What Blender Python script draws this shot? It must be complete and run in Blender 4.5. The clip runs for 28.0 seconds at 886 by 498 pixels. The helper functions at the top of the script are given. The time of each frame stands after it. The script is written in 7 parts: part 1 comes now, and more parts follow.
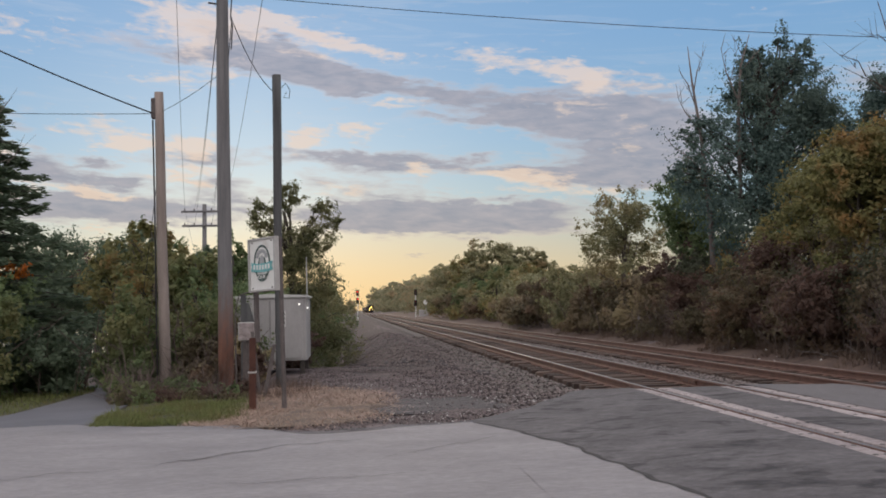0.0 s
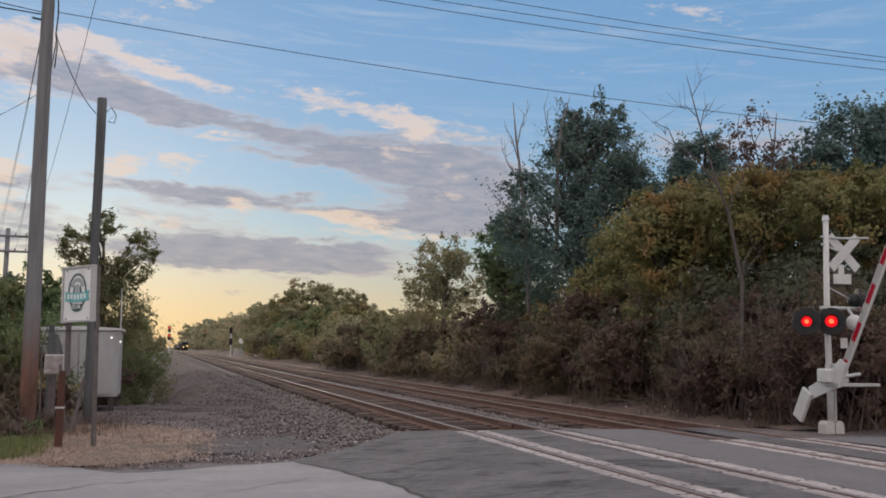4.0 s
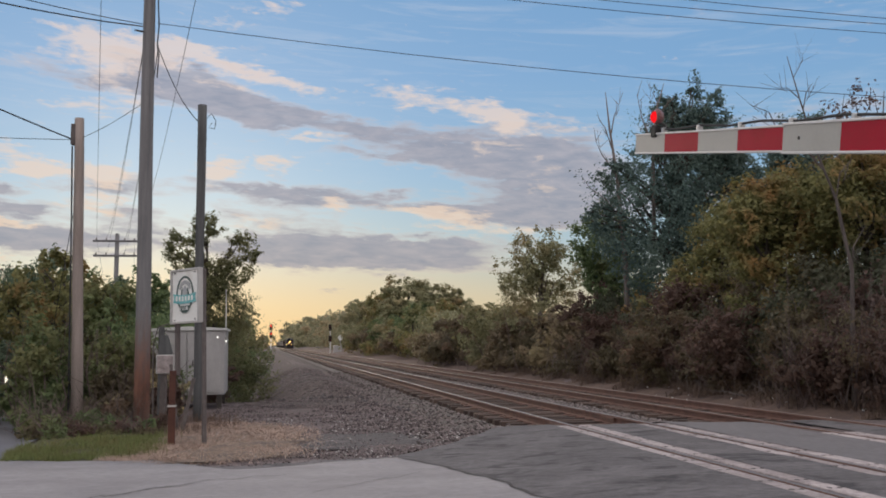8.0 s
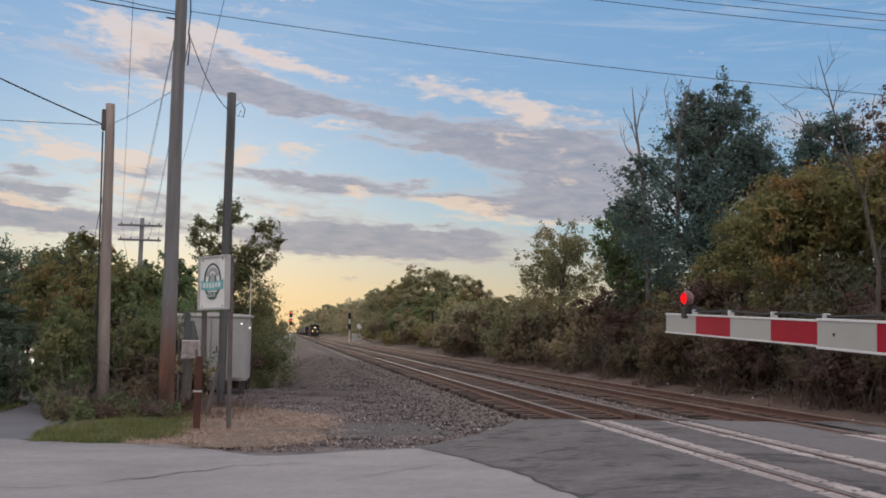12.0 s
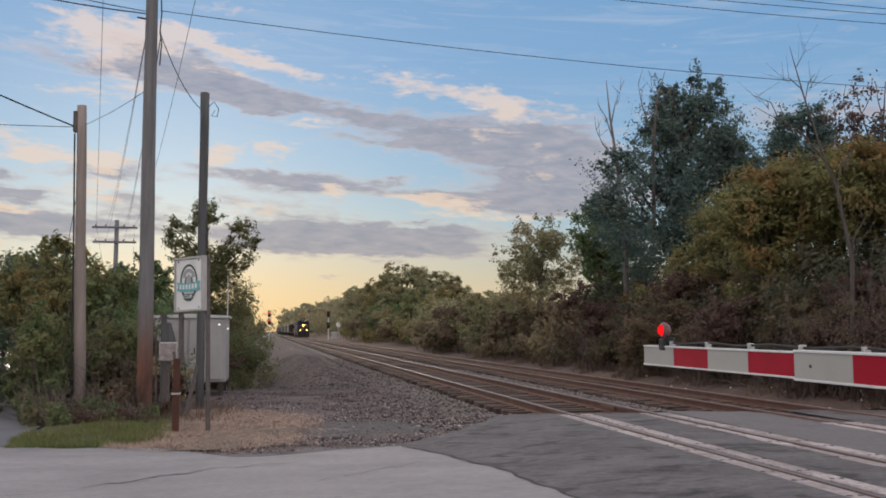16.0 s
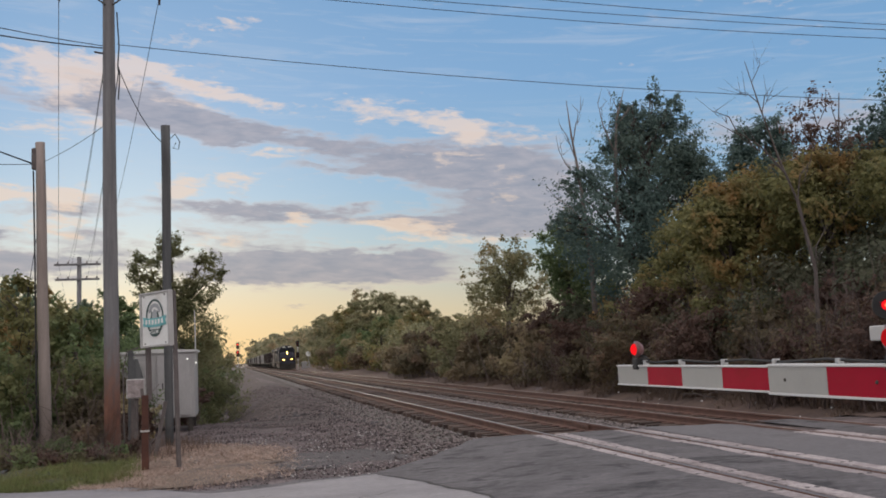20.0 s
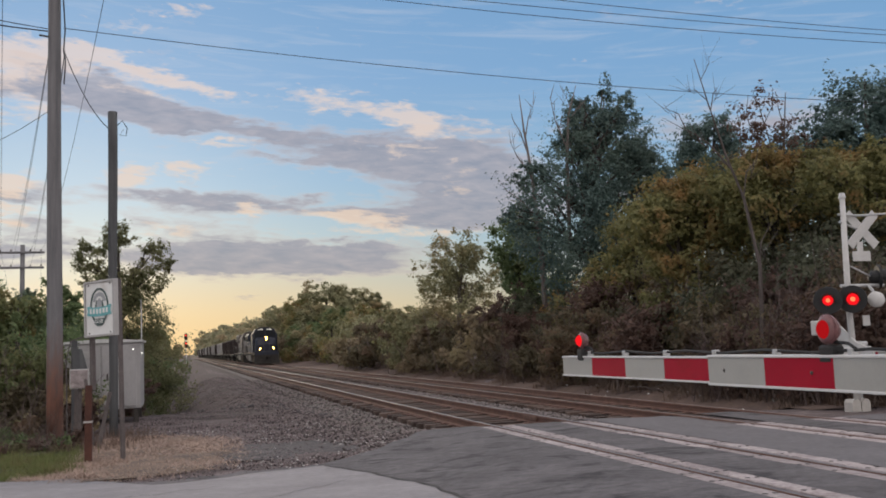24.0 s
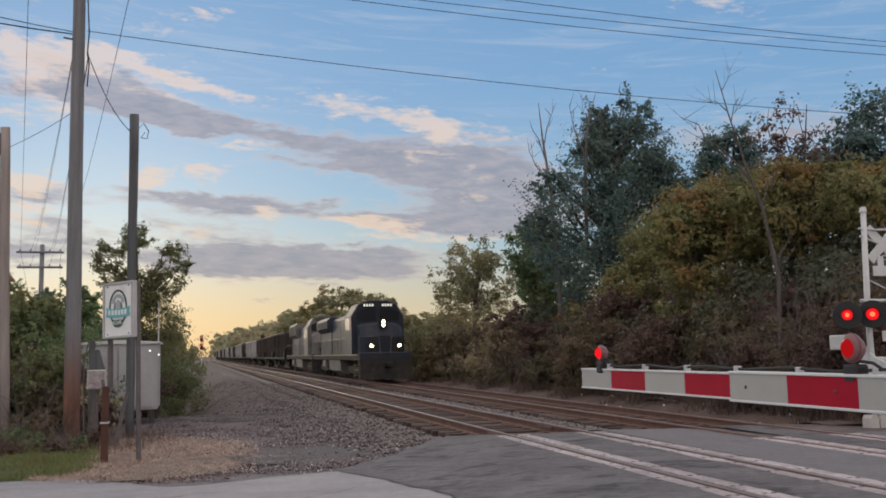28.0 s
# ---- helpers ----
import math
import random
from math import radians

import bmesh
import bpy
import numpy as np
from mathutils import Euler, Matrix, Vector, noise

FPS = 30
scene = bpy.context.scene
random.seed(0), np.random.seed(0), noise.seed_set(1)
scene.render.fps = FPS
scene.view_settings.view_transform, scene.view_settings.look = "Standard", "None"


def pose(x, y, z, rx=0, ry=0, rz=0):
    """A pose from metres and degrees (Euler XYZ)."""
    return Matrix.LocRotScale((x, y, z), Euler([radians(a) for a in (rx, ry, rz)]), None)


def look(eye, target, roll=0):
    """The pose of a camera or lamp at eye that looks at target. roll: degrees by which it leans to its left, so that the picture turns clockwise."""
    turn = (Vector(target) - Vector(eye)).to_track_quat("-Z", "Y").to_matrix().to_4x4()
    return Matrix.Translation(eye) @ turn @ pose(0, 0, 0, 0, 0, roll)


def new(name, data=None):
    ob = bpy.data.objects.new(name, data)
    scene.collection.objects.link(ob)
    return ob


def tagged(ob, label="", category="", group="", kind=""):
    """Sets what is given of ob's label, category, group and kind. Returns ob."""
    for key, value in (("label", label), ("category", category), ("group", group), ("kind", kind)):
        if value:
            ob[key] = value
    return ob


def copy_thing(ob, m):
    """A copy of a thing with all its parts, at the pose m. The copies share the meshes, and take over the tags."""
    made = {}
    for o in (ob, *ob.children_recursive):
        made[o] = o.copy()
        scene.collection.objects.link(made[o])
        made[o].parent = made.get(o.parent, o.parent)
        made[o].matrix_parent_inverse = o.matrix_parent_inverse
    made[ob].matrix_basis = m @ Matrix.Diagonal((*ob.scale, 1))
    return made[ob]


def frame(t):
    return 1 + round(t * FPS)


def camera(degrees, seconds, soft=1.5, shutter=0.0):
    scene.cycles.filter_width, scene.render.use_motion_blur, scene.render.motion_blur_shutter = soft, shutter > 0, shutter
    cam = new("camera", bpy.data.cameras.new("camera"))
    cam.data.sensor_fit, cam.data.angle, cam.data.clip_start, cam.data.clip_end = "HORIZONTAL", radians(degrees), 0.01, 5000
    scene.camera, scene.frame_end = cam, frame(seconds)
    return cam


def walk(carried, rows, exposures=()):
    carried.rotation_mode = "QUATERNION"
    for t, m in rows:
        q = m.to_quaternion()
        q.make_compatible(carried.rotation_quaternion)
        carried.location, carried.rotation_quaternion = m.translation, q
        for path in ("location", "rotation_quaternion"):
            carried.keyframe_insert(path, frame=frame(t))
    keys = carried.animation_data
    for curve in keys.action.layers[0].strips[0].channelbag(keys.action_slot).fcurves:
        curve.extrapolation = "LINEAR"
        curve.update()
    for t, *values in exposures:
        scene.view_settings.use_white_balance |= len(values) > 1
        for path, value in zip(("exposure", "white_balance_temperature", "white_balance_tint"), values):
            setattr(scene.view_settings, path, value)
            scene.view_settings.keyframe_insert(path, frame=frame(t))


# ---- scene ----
cam = camera(50.2, 28.0, 1.8)
PATH = [
    (0.0, (0.224, 0.062, 1.600), (1.1693, 9.9971, 2.2289), -1.29),
    (0.5, (0.256, 0.076, 1.598), (1.1987, 10.0024, 2.3627), -0.91),
    (1.0, (0.292, 0.073, 1.591), (1.3853, 9.9831, 2.3628), -1.48),
    (1.5, (0.285, 0.060, 1.588), (1.7939, 9.9043, 2.4852), -0.55),
    (2.0, (0.287, 0.088, 1.606), (2.2494, 9.7962, 2.9849), 1.78),
    (2.5, (0.264, 0.038, 1.612), (1.9659, 9.7659, 3.1847), 3.58),
    (3.0, (0.206, 0.029, 1.586), (1.9156, 9.7831, 2.9792), 2.90),
    (3.5, (0.087, -0.019, 1.565), (2.8916, 9.5118, 2.7038), 0.31),
    (5.5, (0.039, -0.026, 1.574), (2.7305, 9.5563, 2.5444), 0.99),
    (6.0, (0.045, -0.001, 1.566), (2.6775, 9.5880, 2.6233), 0.10),
    (6.5, (0.071, 0.030, 1.578), (2.6723, 9.6232, 2.6754), 1.14),
    (7.0, (0.041, 0.039, 1.583), (2.2774, 9.7288, 2.6348), 1.02),
    (7.5, (0.023, 0.020, 1.586), (2.0025, 9.7715, 2.5836), 0.08),
    (8.0, (0.023, 0.002, 1.582), (1.8510, 9.7825, 2.5803), -0.49),
    (8.5, (0.006, -0.033, 1.583), (1.7610, 9.7604, 2.5897), -0.62),
    (9.0, (-0.010, -0.014, 1.576), (1.7378, 9.7793, 2.5933), -0.38),
    (9.5, (-0.012, -0.018, 1.577), (1.7011, 9.7842, 2.5664), -0.04),
    (10.0, (-0.018, -0.044, 1.570), (1.6603, 9.7717, 2.4794), 0.03),
    (10.5, (-0.014, -0.031, 1.577), (1.6329, 9.7995, 2.3873), -0.51),
    (11.0, (-0.036, -0.033, 1.569), (1.7368, 9.7864, 2.2358), -0.30),
    (11.5, (-0.058, -0.009, 1.608), (1.7574, 9.7966, 2.3571), 0.60),
    (12.0, (-0.081, -0.046, 1.609), (1.5375, 9.7812, 2.5082), 0.91),
    (12.5, (-0.091, -0.044, 1.609), (1.4938, 9.7715, 2.6747), 0.94),
    (14.5, (-0.077, -0.016, 1.600), (1.8100, 9.7041, 2.9993), 0.46),
    (15.0, (-0.065, -0.034, 1.615), (1.8409, 9.7103, 2.8017), 0.14),
    (15.5, (-0.067, -0.052, 1.615), (1.8309, 9.7161, 2.6100), -0.12),
    (16.0, (-0.072, -0.032, 1.618), (1.7781, 9.7574, 2.4805), -0.24),
    (16.5, (-0.095, -0.052, 1.619), (1.7814, 9.7390, 2.3994), 0.31),
    (17.0, (-0.105, -0.013, 1.621), (1.7874, 9.7621, 2.5471), -0.23),
    (17.5, (-0.092, -0.009, 1.614), (1.7994, 9.7565, 2.6404), -1.04),
    (18.0, (-0.093, -0.047, 1.614), (1.7986, 9.7159, 2.6667), -1.50),
    (18.5, (-0.096, -0.004, 1.616), (1.8286, 9.7497, 2.6970), -1.89),
    (19.0, (-0.087, -0.024, 1.605), (1.9089, 9.7133, 2.6988), -2.19),
    (19.5, (-0.071, -0.022, 1.616), (2.0117, 9.6961, 2.7229), -2.36),
    (20.0, (-0.077, 0.003, 1.621), (2.1160, 9.6966, 2.7279), -2.61),
    (20.5, (-0.081, -0.002, 1.611), (2.1977, 9.6754, 2.6868), -2.72),
    (21.0, (-0.086, 0.003, 1.608), (2.2756, 9.6657, 2.6321), -2.77),
    (21.5, (-0.065, 0.000, 1.600), (2.3716, 9.6486, 2.5845), -2.97),
    (22.0, (-0.022, 0.032, 1.598), (2.5058, 9.6579, 2.5732), -3.23),
    (22.5, (-0.010, 0.044, 1.599), (2.5891, 9.6488, 2.5913), -3.44),
    (24.5, (-0.061, -0.014, 1.607), (2.6570, 9.5555, 2.6218), -1.89),
    (25.0, (-0.056, -0.017, 1.605), (2.7038, 9.5335, 2.6903), -1.69),
    (25.5, (-0.066, 0.018, 1.607), (2.7367, 9.5444, 2.7831), -1.50),
    (26.0, (-0.064, 0.010, 1.615), (2.6968, 9.5420, 2.8499), -1.31),
    (26.5, (-0.074, 0.010, 1.616), (2.6012, 9.5651, 2.8571), -1.16),
    (27.0, (-0.078, 0.011, 1.623), (2.4196, 9.6230, 2.7976), -0.93),
    (27.5, (-0.089, 0.007, 1.622), (2.2511, 9.6693, 2.6996), -1.03),
    (28.0, (-0.079, 0.001, 1.625), (2.4394, 9.6185, 2.7060), -1.17),
]
walk(cam, [(t, look(eye, target, roll)) for t, eye, target, roll in PATH])

# ---- world and light ----
SUN_AZ, SUN_EL = -6.0, 9.0


class Nodes:
    """Shortcuts for building node trees."""

    def __init__(self, tree, keep=False):
        self.tree = tree
        if not keep:
            tree.nodes.clear()

    def add(self, kind, **settings):
        n = self.tree.nodes.new(kind)
        for k, v in settings.items():
            if k == "operation":
                n.operation = v
            elif k == "sky_type":
                n.sky_type = v
            elif k == "blend_type":
                n.blend_type = v
            elif k == "data_type":
                n.data_type = v
        return n

    def wire(self, value, socket):
        if isinstance(value, (int, float, tuple)):
            socket.default_value = value
        else:
            self.tree.links.new(value, socket)

    def math(self, op, a, b=0.0, c=None, clamp=False):
        n = self.add("ShaderNodeMath", operation=op)
        n.use_clamp = clamp
        self.wire(a, n.inputs[0])
        self.wire(b, n.inputs[1])
        if c is not None:
            self.wire(c, n.inputs[2])
        return n.outputs[0]

    def mix(self, fac, a, b, blend="MIX"):
        n = self.add("ShaderNodeMix", data_type="RGBA", blend_type=blend)
        self.wire(fac, n.inputs[0])
        self.wire(a if not (isinstance(a, tuple) and len(a) == 3) else (*a, 1), n.inputs[6])
        self.wire(b if not (isinstance(b, tuple) and len(b) == 3) else (*b, 1), n.inputs[7])
        return n.outputs[2]

    def noise(self, vector, scale, detail=4.0, rough=0.55, distort=0.0):
        n = self.add("ShaderNodeTexNoise")
        if vector is not None:
            self.wire(vector, n.inputs["Vector"])
        n.inputs["Scale"].default_value = scale
        n.inputs["Detail"].default_value = detail
        n.inputs["Roughness"].default_value = rough
        n.inputs["Distortion"].default_value = distort
        return n.outputs["Fac"]

    def ramp(self, fac, stops):
        n = self.add("ShaderNodeValToRGB")
        e = n.color_ramp.elements
        while len(e) < len(stops):
            e.new(0.5)
        for el, (p, c) in zip(e, stops):
            el.position = p
            el.color = (*c, 1) if len(c) == 3 else c
        self.wire(fac, n.inputs[0])
        return n.outputs[0]

    def scaled(self, vector, x, y, z):
        n = self.add("ShaderNodeMapping")
        self.wire(vector, n.inputs[0])
        n.inputs["Scale"].default_value = (x, y, z)
        return n.outputs[0]


world = bpy.data.worlds.new("evening_sky")
scene.world = world
world.use_nodes = True
W = Nodes(world.node_tree)
coord = W.add("ShaderNodeTexCoord").outputs["Generated"]
xyz = W.add("ShaderNodeSeparateXYZ")
W.wire(coord, xyz.inputs[0])
dx, dy, dz = xyz.outputs
azimuth = W.math("MULTIPLY", W.math("ARCTAN2", dx, dy), 57.2958)
height = W.math("MULTIPLY", W.math("ARCSINE", dz), 57.2958)
sky = W.add("ShaderNodeTexSky", sky_type="NISHITA")
sky.sun_disc = False
sky.sun_elevation, sky.sun_rotation = radians(SUN_EL), radians(SUN_AZ)
sky.altitude, sky.air_density, sky.dust_density, sky.ozone_density = 100, 1.0, 1.2, 3.0
clear = W.mix(1.0, sky.outputs[0], (0.10, 0.10, 0.10), "MULTIPLY")
# evening gradient: yellow at the horizon, pale in between, blue above
tone = W.ramp(W.math("DIVIDE", height, 40.0, clamp=True), [
    (0.0, (0.56, 0.44, 0.28)), (0.06, (0.54, 0.49, 0.37)), (0.10, (0.48, 0.50, 0.45)), (0.16, (0.38, 0.52, 0.60)),
    (0.25, (0.29, 0.475, 0.665)), (0.40, (0.215, 0.405, 0.665)), (0.60, (0.175, 0.36, 0.63)), (1.0, (0.12, 0.29, 0.56))])
clear = W.mix(0.88, clear, tone)
# glow over the place where the sun went down
gx = W.math("DIVIDE", W.math("SUBTRACT", azimuth, 0.5), 13.0)
gy = W.math("DIVIDE", height, 4.2)
glow = W.math("EXPONENT", W.math("MULTIPLY", W.math("ADD", W.math("MULTIPLY", gx, gx), W.math("MULTIPLY", gy, gy)), -1.0))
clear = W.mix(W.math("MULTIPLY", glow, 0.46), clear, (0.82, 0.56, 0.25))
# drawn-out clouds: streaks of long ragged shape, grey below and peach where the low sun reaches them
comb = W.add("ShaderNodeCombineXYZ")
W.wire(W.math("MULTIPLY", azimuth, 0.36), comb.inputs[0])
W.wire(W.math("MULTIPLY", W.math("ADD", height, W.math("MULTIPLY", azimuth, 0.06)), 1.5), comb.inputs[1])
flat = comb.outputs[0]
warp = W.math("SUBTRACT", W.noise(flat, 0.32, 4, 0.55), 0.5)
warp2 = W.math("SUBTRACT", W.noise(flat, 0.9, 5, 0.6, 0.3), 0.5)
caz = W.math("ADD", azimuth, W.math("MULTIPLY", warp, 4.0))
cel = W.math("ADD", height, W.math("ADD", W.math("MULTIPLY", warp2, 2.0), W.math("MULTIPLY", warp, 0.6)))


def streak(az, el, half, thick, slope=0.0, amount=1.0):
    """A streak at az, el degrees, of half length and thickness in degrees, falling by slope per degree."""
    u = W.math("SUBTRACT", caz, az)
    v = W.math("SUBTRACT", W.math("SUBTRACT", cel, el), W.math("MULTIPLY", u, slope))
    u, v = W.math("DIVIDE", u, half), W.math("DIVIDE", v, thick)
    s = W.math("EXPONENT", W.math("MULTIPLY", W.math("ADD", W.math("MULTIPLY", u, u), W.math("MULTIPLY", v, v)), -1.0))
    return W.math("MULTIPLY", s, amount)


GREY = [(-2.1, 14.13, 3.1, 1.35, -0.283, 0.86), (0.5, 13.57, 2.4, 0.59, -0.023, 1.08), (5.0, 13.09, 3.1, 0.64, -0.16, 1.19), (6.3, 11.57, 3.6, 0.33, -0.09, 0.76), (11.0, 11.75, 3.8, 1.07, -0.154, 0.97), (15.7, 10.85, 5.0, 1.62, -0.072, 1.08),
        (18.0, 10.86, 3.8, 2.15, -0.301, 0.76), (-0.4, 9.21, 4.7, 0.64, -0.067, 1.19), (8.0, 8.44, 4.7, 0.54, -0.083, 0.97), (12.8, 7.93, 2.6, 0.43, -0.077, 0.86), (0.8, 7.35, 4.6, 1.21, -0.083, 0.54), (1.3, 5.68, 4.7, 0.92, -0.019, 1.08),
        (6.8, 5.24, 8.4, 0.92, -0.013, 1.3), (9.4, 5.96, 4.7, 0.64, -0.007, 0.97), (16.6, 7.72, 3.8, 0.92, -0.075, 0.86), (-7.8, 7.54, 2.4, 0.81, -0.05, 0.76), (3.6, 3.16, 1.2, 0.13, -0.001, 0.76), (-7.7, 15.59, 2.3, 1.07, -0.035, 0.54),
        (16.2, 8.82, 4.1, 1.07, -0.09, 0.54), (-14.4, 6.12, 3.5, 0.92, -0.067, 1.3), (-20.4, 6.08, 4.2, 0.81, 0.026, 1.08), (-14.2, 8.54, 1.9, 0.28, -0.128, 0.86), (-16.4, 7.89, 2.3, 0.64, -0.161, 0.97), (-12.9, 7.63, 1.6, 0.38, -0.072, 0.86),
        (-18.7, 8.81, 2.8, 0.7, -0.054, 0.76), (26, 8.5, 9.5, 1.05, 0.05, 0.76), (38, 12, 13.5, 1.57, 0.0, 0.65), (-27, 12, 9.5, 1.31, -0.1, 0.76), (-4.0, 15.3, 3.6, 0.8, -0.22, 0.9), (-9.0, 6.1, 4.0, 0.8, 0.0, 1.0),
        (-9.5, 9.1, 3.0, 0.45, -0.05, 0.9), (-11.0, 15.2, 4.0, 0.7, -0.1, 0.9), (-8.5, 16.6, 3.0, 0.35, -0.15, 0.8), (-6.0, 14.6, 3.0, 0.4, -0.15, 0.8), (-1.5, 16.3, 2.6, 0.3, -0.25, 0.8)]
PEACH = [(-9.3, 16.45, 2.9, 1.42, -0.036, 1.04), (-3.9, 16.58, 3.8, 0.62, -0.161, 0.94), (1.5, 15.57, 2.7, 0.47, -0.25, 0.94), (-7.8, 14.27, 1.7, 0.52, -0.131, 0.73), (9.3, 14.69, 3.2, 0.59, -0.143, 0.96), (13.8, 13.44, 2.2, 0.77, -0.249, 1.2),
        (18.0, 12.9, 2.5, 0.77, -0.147, 0.46), (16.4, 9.32, 1.3, 0.71, -0.17, 0.59), (12.4, 11.93, 2.2, 0.42, -0.093, 0.6), (-2.9, 10.27, 1.3, 0.71, -0.031, 1.2), (0.1, 10.89, 1.2, 0.54, -0.078, 1.2), (1.4, 12.33, 0.9, 0.26, 0.014, 0.72),
        (-10.0, 10.08, 2.3, 0.54, 0.07, 0.96), (-9.4, 8.41, 2.3, 0.42, 0.048, 0.84), (10.1, 7.96, 3.2, 0.39, -0.118, 1.2), (3.9, 8.48, 1.0, 0.31, -0.069, 0.96), (-0.2, 7.28, 2.6, 0.48, 0.018, 0.6), (11.1, 7.12, 3.5, 0.36, 0.001, 0.6),
        (15.2, 6.69, 2.9, 0.36, -0.029, 0.72), (-3.2, 18.72, 1.7, 0.38, 0.006, 0.63), (0.5, 19.88, 2.6, 0.34, 0.005, 0.63), (31.3, 19.66, 2.7, 0.77, -0.161, 0.6), (17.3, 10.54, 2.2, 0.59, -0.168, 0.33), (-13.2, 9.82, 1.8, 0.42, -0.016, 1.08),
        (-14.8, 7.02, 2.9, 0.31, -0.071, 1.2), (-15.1, 10.71, 2.3, 0.54, -0.071, 0.72), (-15.4, 4.92, 1.2, 0.2, -0.032, 0.96), (-20.5, 9.41, 2.5, 0.59, 0.017, 0.84), (-20.3, 7.03, 2.6, 0.42, -0.0, 0.96), (-9.4, 9.47, 1.4, 0.36, -0.048, 1.08),
        (-9.4, 7.65, 1.4, 0.31, -0.125, 1.08), (-24, 16, 7.8, 1.15, 0.0, 0.73), (-9.5, 17.2, 3.0, 0.48, -0.12, 0.6), (-4.5, 17.0, 3.4, 0.32, -0.2, 0.7), (-1.0, 15.0, 2.4, 0.28, -0.25, 0.7), (-10.5, 13.6, 3.0, 0.4, -0.05, 0.78),
        (3.0, 12.4, 2.0, 0.25, -0.1, 0.6)]
grey = peach = 0.0
for s in GREY:
    grey = W.math("ADD", streak(*s), grey)
for s in PEACH:
    peach = W.math("ADD", streak(*s), peach)
fine = W.noise(flat, 1.6, 6, 0.58, 0.4)
broad = W.noise(flat, 0.6, 5, 0.55, 0.2)
puffs = W.noise(W.scaled(flat, 1.5, 1.1, 1), 1.5, 5, 0.6, 0.5)
fade = W.math("DIVIDE", W.math("SUBTRACT", height, 1.5), 3.0, clamp=True)
low = W.math("DIVIDE", height, 16.0, clamp=True)
loose = W.math("ADD", W.math("MULTIPLY", W.math("SUBTRACT", fine, 0.5), 1.3), W.math("MULTIPLY", W.math("SUBTRACT", broad, 0.5), 1.4))
dense = W.math("ADD", grey, loose)
lit = W.math("ADD", peach, W.math("ADD", W.math("MULTIPLY", W.math("SUBTRACT", puffs, 0.5), 2.0), W.math("MULTIPLY", W.math("SUBTRACT", fine, 0.5), 0.8)))
cover = W.math("MULTIPLY", W.math("MULTIPLY_ADD", dense, 1.4, -0.36, clamp=True), fade)
body = W.mix(W.math("MULTIPLY_ADD", fine, 2.0, -0.6, clamp=True), W.mix(low, (0.30, 0.305, 0.35), (0.29, 0.31, 0.39)), W.mix(low, (0.47, 0.42, 0.42), (0.48, 0.45, 0.50)))
edge = W.mix(low, (0.80, 0.62, 0.45), (0.66, 0.60, 0.62))
clear = W.mix(W.math("MULTIPLY", cover, 0.88), clear, W.mix(W.math("MULTIPLY_ADD", dense, 1.5, -0.45, clamp=True), edge, body))
glint = W.math("MULTIPLY", W.math("MULTIPLY_ADD", lit, 1.6, -0.56, clamp=True), fade)
clear = W.mix(W.math("MULTIPLY", glint, 0.76), clear, W.mix(low, (0.88, 0.66, 0.44), (0.80, 0.67, 0.61)))
# thin wisps high up
wisp = W.noise(W.scaled(flat, 0.35, 1.0, 1), 0.9, 7, 0.65, 0.8)
wisp = W.math("MULTIPLY", W.math("MULTIPLY_ADD", wisp, 3.4, -1.75, clamp=True), W.math("DIVIDE", W.math("SUBTRACT", height, 8.0), 8.0, clamp=True))
clear = W.mix(W.math("MULTIPLY", wisp, 0.38), clear, (0.66, 0.68, 0.74))
# bright unseen sky over the vault and the eastern half, added as fill light
turned = W.math("DIVIDE", W.math("SUBTRACT", W.math("ABSOLUTE", azimuth), 55.0), 40.0, clamp=True)
raised = W.math("DIVIDE", W.math("SUBTRACT", height, 25.0), 22.0, clamp=True)
fill_sky = W.math("MAXIMUM", turned, raised)
fill_tone = W.mix(fine, (0.86, 0.80, 0.80), (1.32, 1.22, 1.19))
clear = W.mix(W.math("MULTIPLY", fill_sky, 0.9), clear, fill_tone)
back = W.add("ShaderNodeBackground")
W.wire(clear, back.inputs[0])
back.inputs[1].default_value = 1.0
W.wire(back.outputs[0], W.add("ShaderNodeOutputWorld").inputs[0])

sun = new("sun", bpy.data.lights.new("sun", "SUN"))
sun.data.energy, sun.data.angle, sun.data.color = 0.85, radians(16), (1.0, 0.82, 0.62)
sun.matrix_world = look((0, 0, 50), (-math.sin(radians(SUN_AZ)) * 50 * math.cos(radians(SUN_EL)), -math.cos(radians(SUN_AZ)) * 50 * math.cos(radians(SUN_EL)), 50 - 50 * math.sin(radians(SUN_EL))))

# ---- materials ----


